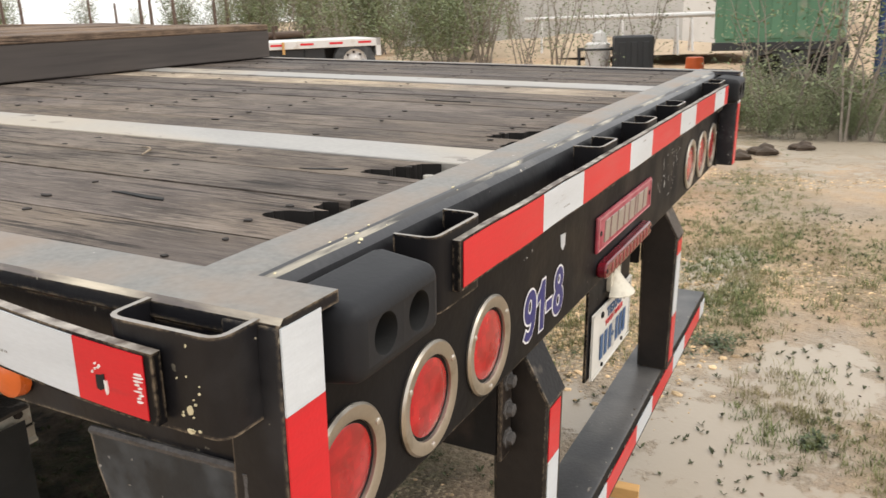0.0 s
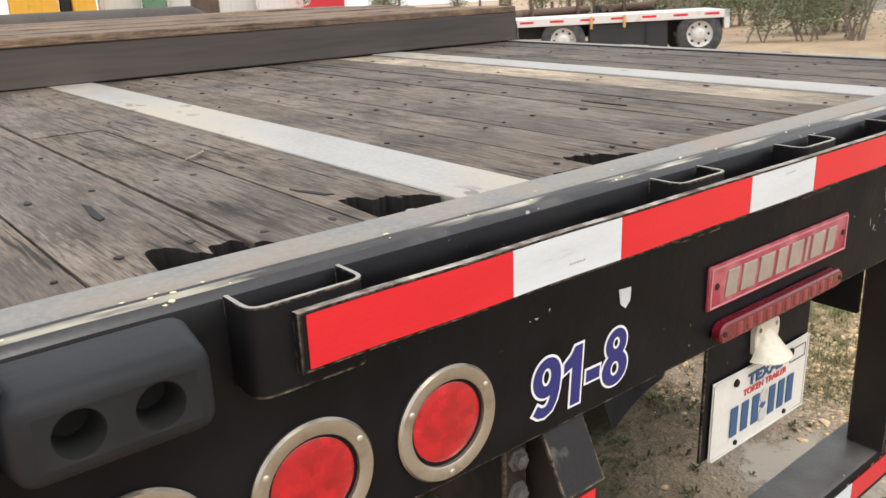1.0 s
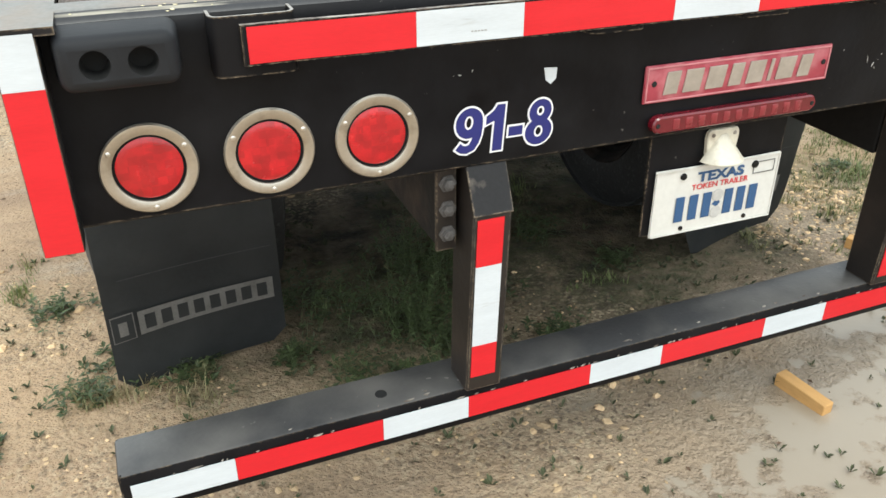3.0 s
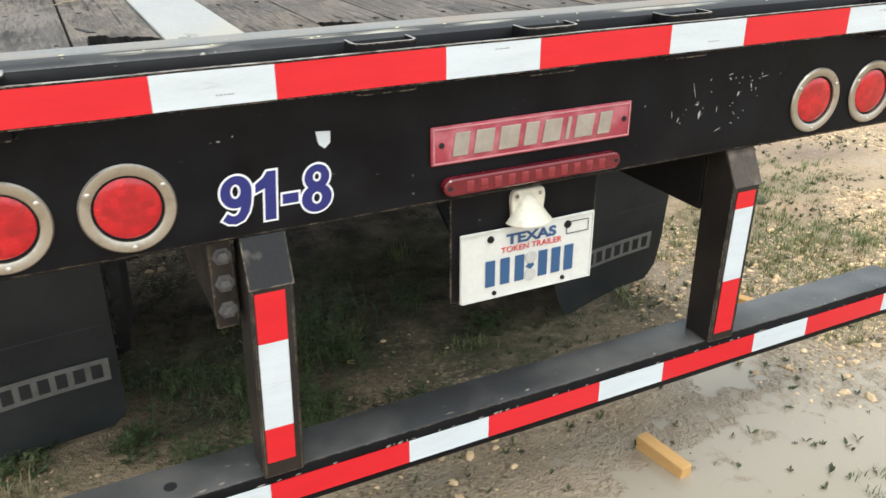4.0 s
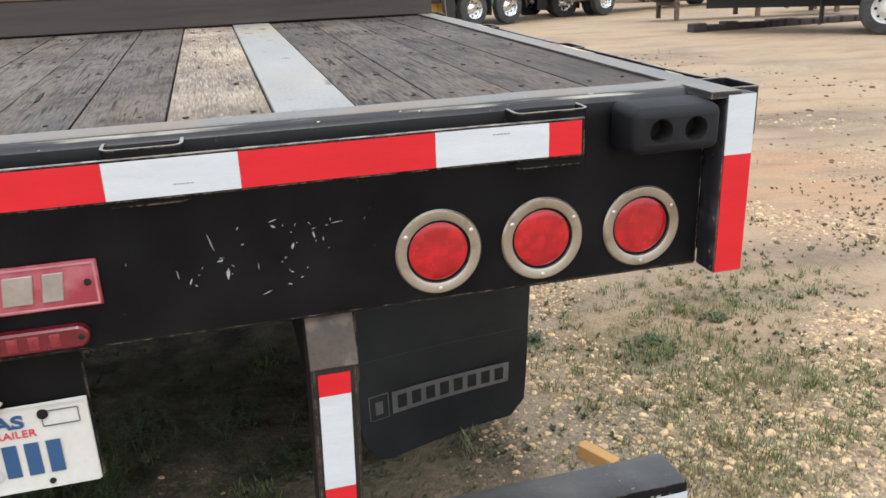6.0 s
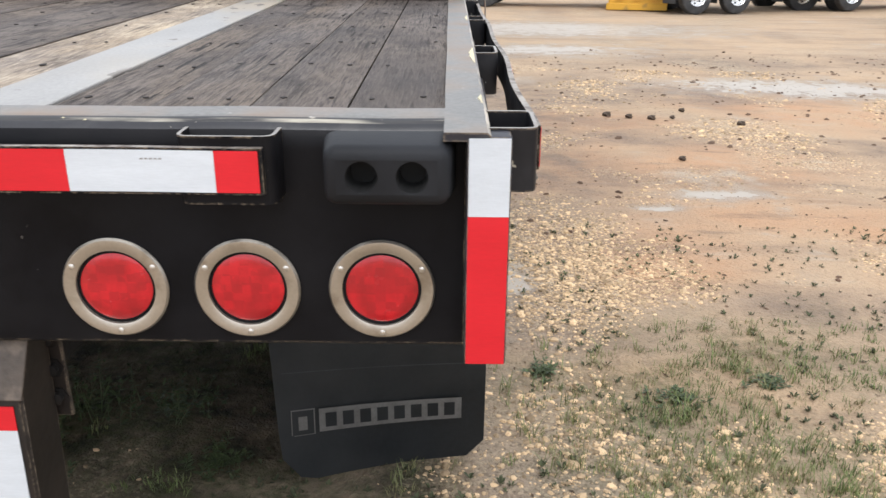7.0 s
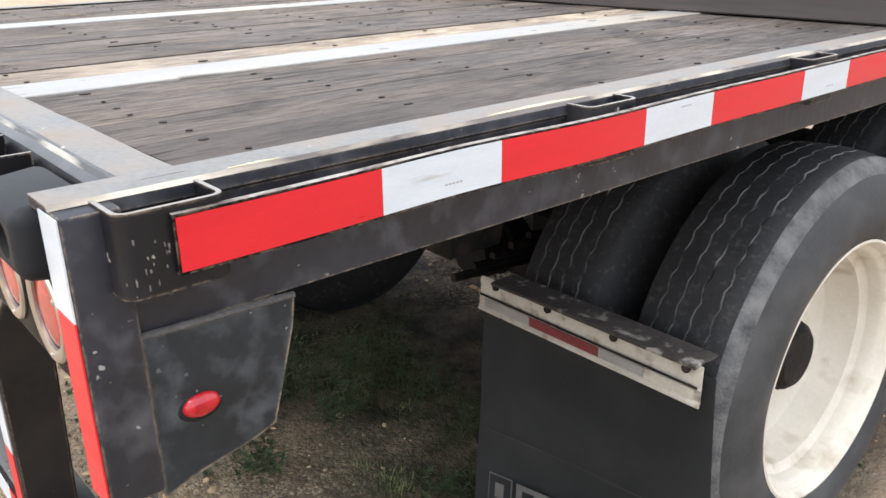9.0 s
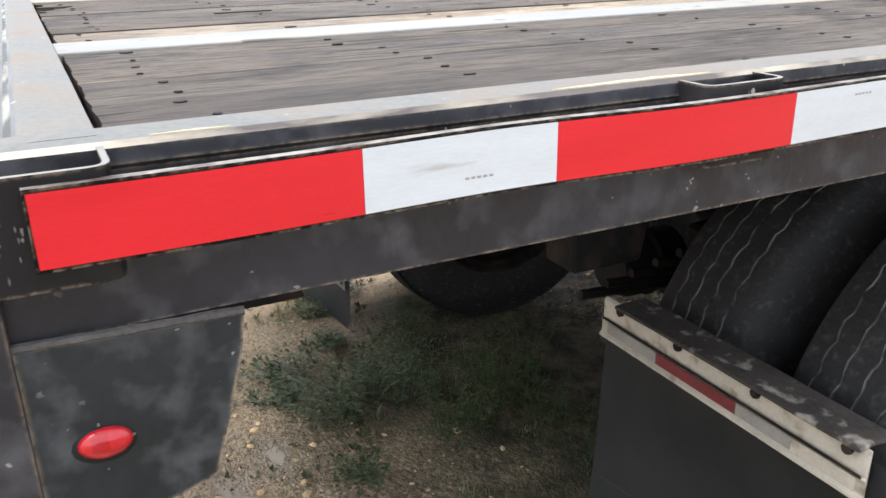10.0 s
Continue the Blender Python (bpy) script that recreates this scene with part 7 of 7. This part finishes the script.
part("deck", bm, [M_WPAINT], yard_trailer, "white deck with aluminium rail")
for i in range(11):
    bm = bmesh.new()
    box(bm, 6.95 + 0.7 * i, 7.27 + 0.7 * i, -0.004, 0.002, 0.935, 0.985)
    part("reflective_tape", bm, [M_RED], yard_trailer, "red reflective tape")
bm = bmesh.new()
box(bm, 7.0, 14, 0.75, 0.95, 0.55, 0.86)
box(bm, 7.0, 14, 1.55, 1.75, 0.55, 0.86)
box(bm, 14.2, 14.3, 0.1, 2.4, 0.6, 0.86)
part("chassis", bm, [M_DARK], yard_trailer)
for x in (13.85, 10.75):
    for y in (0.16, 2.34):
        far_wheel(yard_trailer, x, y, 0.515, far_rim_w, -1 if y < 1 else 1)
    bm = bmesh.new()
    tube(bm, [(x, 0.2, 0.515), (x, 2.3, 0.515)], 0.07, 10)
    part("axle", bm, [M_DARK], yard_trailer)
for x in (12.65, 10.95, 9.5):
    bm = bmesh.new()
    box(bm, x, x + 0.02, 0.05, 0.65, 0.2, 0.86, 0.004)
    part("mud_flap", bm, [M_DARK if x != 10.95 else M_WPAINT], yard_trailer)
bm = bmesh.new()
box(bm, 11.35, 13.15, 0.1, 0.7, 0.24, 0.86, 0.02)
part("tool_box", bm, [M_DARK], yard_trailer)
for x in (12.15, 11.4, 9.0):
    bm = bmesh.new()
    tube(bm, [(x, -0.03, 1.03), (x, -0.03, 0.75)], 0.03, 8)
    part("winch", bm, [M_LUMBER], yard_trailer, "yellow strap winch")


def road_truck(x, y, turn, paint, axles, rim, label, name, cab=True):
    t = thing(name, label, "truck" if cab else "trailer", pose(x, y, ground_z(x, y), 0, 0, turn))
    bm = bmesh.new()
    box(bm, -0.5, 9.0, 0.8, 1.7, 0.72, 1.02, 0.02)
    part("chassis", bm, [M_DARK], t)
    if cab:
        bm = bmesh.new()
        prism(bm, [(6.6, 0.75), (9.0, 0.65), (9.1, 1.5), (8.2, 1.75), (7.9, 2.9), (6.6, 3.0)], "y", 0.1, 2.4, 0.05)
        part("cab", bm, [paint], t)
        bm = bmesh.new()
        prism(bm, [(6.8, 1.85), (7.75, 1.85), (7.6, 2.6), (6.8, 2.65)], "y", 0.08, 0.12)
        part("window", bm, [M_DARK], t)
    else:
        bm = bmesh.new()
        box(bm, -0.6, 9.0, 0.0, 2.5, 0.98, 1.24, 0.02)
        part("deck", bm, [paint], t)
    for ax in axles:
        for yy in (0.15, 2.35):
            far_wheel(t, ax, yy, 0.515, rim, -1 if yy < 1 else 1)
    for ax in axles[:-1]:
        bm = bmesh.new()
        box(bm, ax - 0.75, ax - 0.72, 0.02, 0.6, 0.3, 1.0, 0.004)
        part("mud_flap", bm, [M_DARK], t)
    bm = bmesh.new()
    tube(bm, [(4.6, 0.35, 0.78), (6.0, 0.35, 0.78)], 0.3, 20)
    part("fuel_tank", bm, [M_CHROME], t)
    return t


road_truck(7.9, 22.9, 22, M_DARK, (0.2, 1.6, 5.9), far_rim, "low dark flatbed trailer with polished wheels parked on the gravel", "flatbed_trailer", False)
road_truck(11.9, 25.5, 10, M_DARK, (0.2, 1.5, 7.9), far_rim, "low dark trailer parked behind another one on the gravel", "flatbed_trailer", False)
road_truck(9.2, 27.2, 170, M_YELLOW, (1.0, 2.2, 6.6), far_rim_w, "low yellow flatbed trailer parked at the far side of the yard", "flatbed_trailer", False)
# steel racks and pipe stacks
for i, (x, y) in enumerate(((15.5, 20.0), (21.0, 21.5), (27, 20.5))):
    rack = thing("pipe_rack", "low rack with stacked dark steel pipe", "pipe rack", pose(x, y, 0, 0, 0, -8 + 7 * i), "pipe racks")
    for k in range(7):
        bm = bmesh.new()
        tube(bm, [(-3, 0.30 * (k % 4), 0.62 + 0.27 * (k // 4)), (3.2, 0.30 * (k % 4), 0.62 + 0.27 * (k // 4))], 0.135, 12)
        part("pipe", bm, [M_POST if k % 3 else M_DARK], rack)
    for u in (-2.4, 0, 2.4):
        bm = bmesh.new()
        box(bm, u - 0.07, u + 0.07, -0.25, 1.2, 0.36, 0.48, 0.01)
        for w in (-0.2, 1.15):
            box(bm, u - 0.06, u + 0.06, w - 0.05, w + 0.05, -0.02, 1.25, 0.01)
        part("trestle", bm, [M_POST], rack)
for k in range(30):
    bm = bmesh.new()
    h = 0.16 + 0.06 * random.Random(k).random()
    box(bm, -0.175, 0.175, -0.15, 0.15, 0, h, 0.02)
    x, y = 11.4 + 0.45 * k, 16.35 + 0.05 * k
    solid("timber", bm, [M_MAT], "dark short timber lying on the ground", "timber", pose(x, y, ground_z(x, y) - 0.02), "row of timbers")
# tractor that the trailer is hitched to: pale flaps and drive wheels
hitch = thing("road_tractor", "road tractor hitched ahead of the trailer with pale mud flaps", "truck", pose(0, 11.0, ground_z(0, 11)))
for s in (-1, 1):
    bm = bmesh.new()
    box(bm, min(s * 0.58, s * 1.08), max(s * 0.58, s * 1.08), 0.0, 0.012, 0.20, 0.95, 0.004)
    part("mud_flap", bm, [M_DUSTFLAP], hitch, "pale grey mud flap")
    for k in range(2):
        for xo in (1.08, 0.74):
            w = new("wheel", far_tyre)
            w.parent, w.matrix_basis = hitch, pose(s * xo, 0.75 + 1.3 * k, 0.515, 0, 0, 90)
    bm = bmesh.new()
    tube(bm, [(s * 0.45, 0.1, 0.98), (s * 0.45, 0.5, 0.98)], 0.11, 16)
    part("air_tank", bm, [M_DARK], hitch)
# Plain dark panel added to fill the stretch between the flaps.
bm = bmesh.new()
box(bm, -0.57, 0.57, 0.02, 0.08, 0.22, 0.95, 0.01)
part("rear_skirt", bm, [M_DARK], hitch, "plain dark panel between the flaps")
bm = bmesh.new()
box(bm, -0.43, -0.33, 0.1, 7, 0.75, 1.0)
box(bm, 0.33, 0.43, 0.1, 7, 0.75, 1.0)
box(bm, -1.2, 1.2, 4.4, 6.6, 0.9, 2.9, 0.1)
part("cab", bm, [M_DARK], hitch)


def ribbed_box(name, label, x, y, turn, sx, sy, z0, z1, paint, wheels=()):
    t = thing(name, label, "container", pose(x, y, ground_z(x, y), 0, 0, turn))
    bm = bmesh.new()
    box(bm, 0, sx, 0, sy, z0, z1, 0.03)
    part("body", bm, [paint], t)
    bm = bmesh.new()
    for k in range(int(sx / 0.5)):
        box(bm, 0.2 + 0.5 * k, 0.42 + 0.5 * k, -0.045, 0.0, z0 + 0.18, z1 - 0.1, 0.01)
    for k in range(int(sy / 0.6)):
        box(bm, -0.045, 0.0, 0.15 + 0.6 * k, 0.30 + 0.6 * k, z0 + 0.18, z1 - 0.1, 0.01)
    part("ribs", bm, [paint], t)
    bm = bmesh.new()
    box(bm, -0.06, sx, -0.06, sy + 0.06, z0 - 0.08, z0 + 0.10, 0.01)
    part("sill", bm, [M_DARK if wheels else paint], t)
    for wx in wheels:
        for yy in (0.15, sy - 0.15):
            far_wheel(t, wx, yy, 0.515, far_rim_d, -1 if yy < 1 else 1)
    return t


ribbed_box("skip_bin", "yellow ribbed steel bin on the gravel", 5.9, 24.6, -14, 1.7, 2.0, 0.12, 1.7, M_YELLOW)
# local x of these boxes runs away from the trailer's right side
ribbed_box("waste_container", "green ribbed steel container on a wheeled chassis", 18.6, 2.75, -90, 2.6, 5.5, 0.95, 3.2, M_GREEN, (1.2, 2.2))
ribbed_box("waste_container", "blue ribbed steel container", 19.5, -0.6, -95, 5.0, 2.4, 0.06, 2.6, M_CBLUE)
for b, d, w, paint, lab in ((8.0, 39, 2.6, M_SHEET, "pale metal container"), (12.6, 39, 1.85, M_YELLOW, "yellow steel container"), (15.4, 40, 0.5, M_DARK, "narrow dark steel container"), (16.15, 39, 0.9, M_YELLOW, "yellow steel container"),
                            (17.6, 41, 1.8, M_SHEET, "pale metal container"), (20.2, 40, 0.9, M_GREEN, "green steel container"), (21.6, 41, 1.5, M_SHEET, "pale metal container"), (24.6, 42, 1.9, M_SHEET, "pale metal container"),
                            (27.3, 41, 2.1, M_WPAINT, "white box trailer")):
    ribbed_box("container", lab + " far across the yard", -1.2 + d * math.sin(radians(b)), -0.6 + d * math.cos(radians(b)), -b, w, 2.5, 0.15 if paint is not M_WPAINT else 1.0, 3.0, paint)
road_truck(27.3, 31.5, 150, M_CRED, (0.4, 1.7, 7.8), far_rim, "red road tractor far across the yard", "road_tractor")
shed = thing("warehouse", "long pale metal warehouse behind the yard", "building", pose(50, 4.5, ground_z(50, 4.5), 0, 0, 80))
bm = bmesh.new()
prism(bm, [(0, 0), (14, 0), (14, 4.6), (7, 6.4), (0, 4.6)], "x", 0, 16)
part("wall", bm, [M_SHEET], shed)
for k in range(6):
    bm = bmesh.new()
    box(bm, 1.2 + 2.5 * k, 2.6 + 2.5 * k, -0.05, 0.0, 0.2, 2.6, 0.01)
    part("door", bm, [M_DARK], shed)
bm = bmesh.new()
prism(bm, [(-0.4, 4.5), (7, 6.45), (14.4, 4.5), (14.4, 4.65), (7, 6.6), (-0.4, 4.65)], "x", -0.3, 16.3)
part("roof", bm, [M_WPAINT], shed)
bm = bmesh.new()
bmesh.ops.create_grid(bm, x_segments=40, y_segments=24, size=1)
for v in bm.verts:
    d = max(0, 1 - math.hypot(v.co.x, v.co.y))
    v.co = Vector((v.co.x * 7.5, v.co.y * 3.2, 0.75 * d ** 0.8 + 0.15 * noise.noise(v.co * 4) * d - 0.03))
solid("sand_mound", bm, [M_SAND], "long low heap of pale sand", "sand heap", pose(30.5, 10.5, ground_z(30.5, 10.5), 0, 0, -70))
bm = bmesh.new()
box(bm, -0.5, 0.5, -0.4, 0.4, 0.1, 1.25, 0.04)
for u in (-0.3, 0, 0.3):
    box(bm, u - 0.08, u + 0.08, -0.43, -0.4, 0.3, 1.1, 0.01)
solid("steel_cabinet", bm, [M_DARK], "dark steel equipment cabinet standing in the yard", "cabinet", pose(20.4, 5.1, ground_z(20.4, 5.1), 0, 0, -70))
machine = thing("pump_unit", "pale grey pump unit on a steel skid", "machine", pose(20.6, 6.1, ground_z(20.6, 6.1), 0, 0, -70))
bm = bmesh.new()
lathe(bm, [(-0.35, 0.0), (-0.35, 0.25), (-0.3, 0.33), (0.3, 0.33), (0.35, 0.25), (0.35, 0)], "z", (0, 0, 0.75), 18)
lathe(bm, [(0, 0.2), (0.25, 0.18), (0.3, 0.08), (0.34, 0.0)], "z", (0.05, 0, 1.08), 14)
part("vessel", bm, [M_WPAINT], machine)
bm = bmesh.new()
for u, w in ((-0.5, -0.4), (0.5, -0.4), (-0.5, 0.4), (0.5, 0.4)):
    tube(bm, [(u, w, -0.02), (u, w, 0.95)], 0.035, 6)
for w in (-0.4, 0.4):
    tube(bm, [(-0.5, w, 0.3), (0.5, w, 0.3)], 0.035, 6)
    tube(bm, [(-0.5, w, 0.92), (0.5, w, 0.92)], 0.03, 6)
part("skid", bm, [M_DARK], machine)
bm = bmesh.new()
lathe(bm, [(0, 0.0), (0, 0.24), (0.3, 0.26), (0.6, 0.24), (0.62, 0.22), (0.62, 0.0)], "z", (0, 0, 0), 20)
solid("barrel", bm, [M_ORANGE], "orange plastic barrel on the gravel", "barrel", pose(22.6, 3.9, ground_z(22.6, 3.9)))
# pipe trestles beside the sand
for i in range(3):
    tr = thing("pipe_trestle", "pale pipe on low splayed trestles", "trestle", pose(25 + 1.2 * i, 3.5 + 2.6 * i, 0, 0, 0, 110), "pipe trestles")
    bm = bmesh.new()
    tube(bm, [(-2, 0, 1.15), (2, 0, 1.15)], 0.07, 8)
    part("pipe", bm, [M_WPAINT], tr)
    for u in (-1.4, 1.4):
        bm = bmesh.new()
        tube(bm, [(u, -0.35, 0), (u, 0, 1.1)], 0.04, 6)
        tube(bm, [(u, 0.35, 0), (u, 0, 1.1)], 0.04, 6)
        part("leg", bm, [M_WPAINT], tr)
# poles against the sky
for b, d, h in ((36.2, 45, 2.9), (37.2, 44, 3.6), (41.0, 50, 3.2), (42.5, 48, 2.7), (44.0, 40, 3.8), (44.6, 41, 3.8), (46.0, 39, 6.0), (48.5, 40, 4.0), (49.3, 40, 4.2), (59.0, 46, 7.0), (70.5, 48, 7.0), (73.2, 46, 6.5)):
    bm = bmesh.new()
    lathe(bm, [(0, 0.09), (h * 0.98, 0.06), (h, 0.0)], "z", (0, 0, -0.02), 10)
    solid("pole", bm, [M_POST], "thin dark pole standing in the yard", "pole", pose(-1.7 + d * math.sin(radians(b)), -0.4 + d * math.cos(radians(b)), 0), "yard poles")
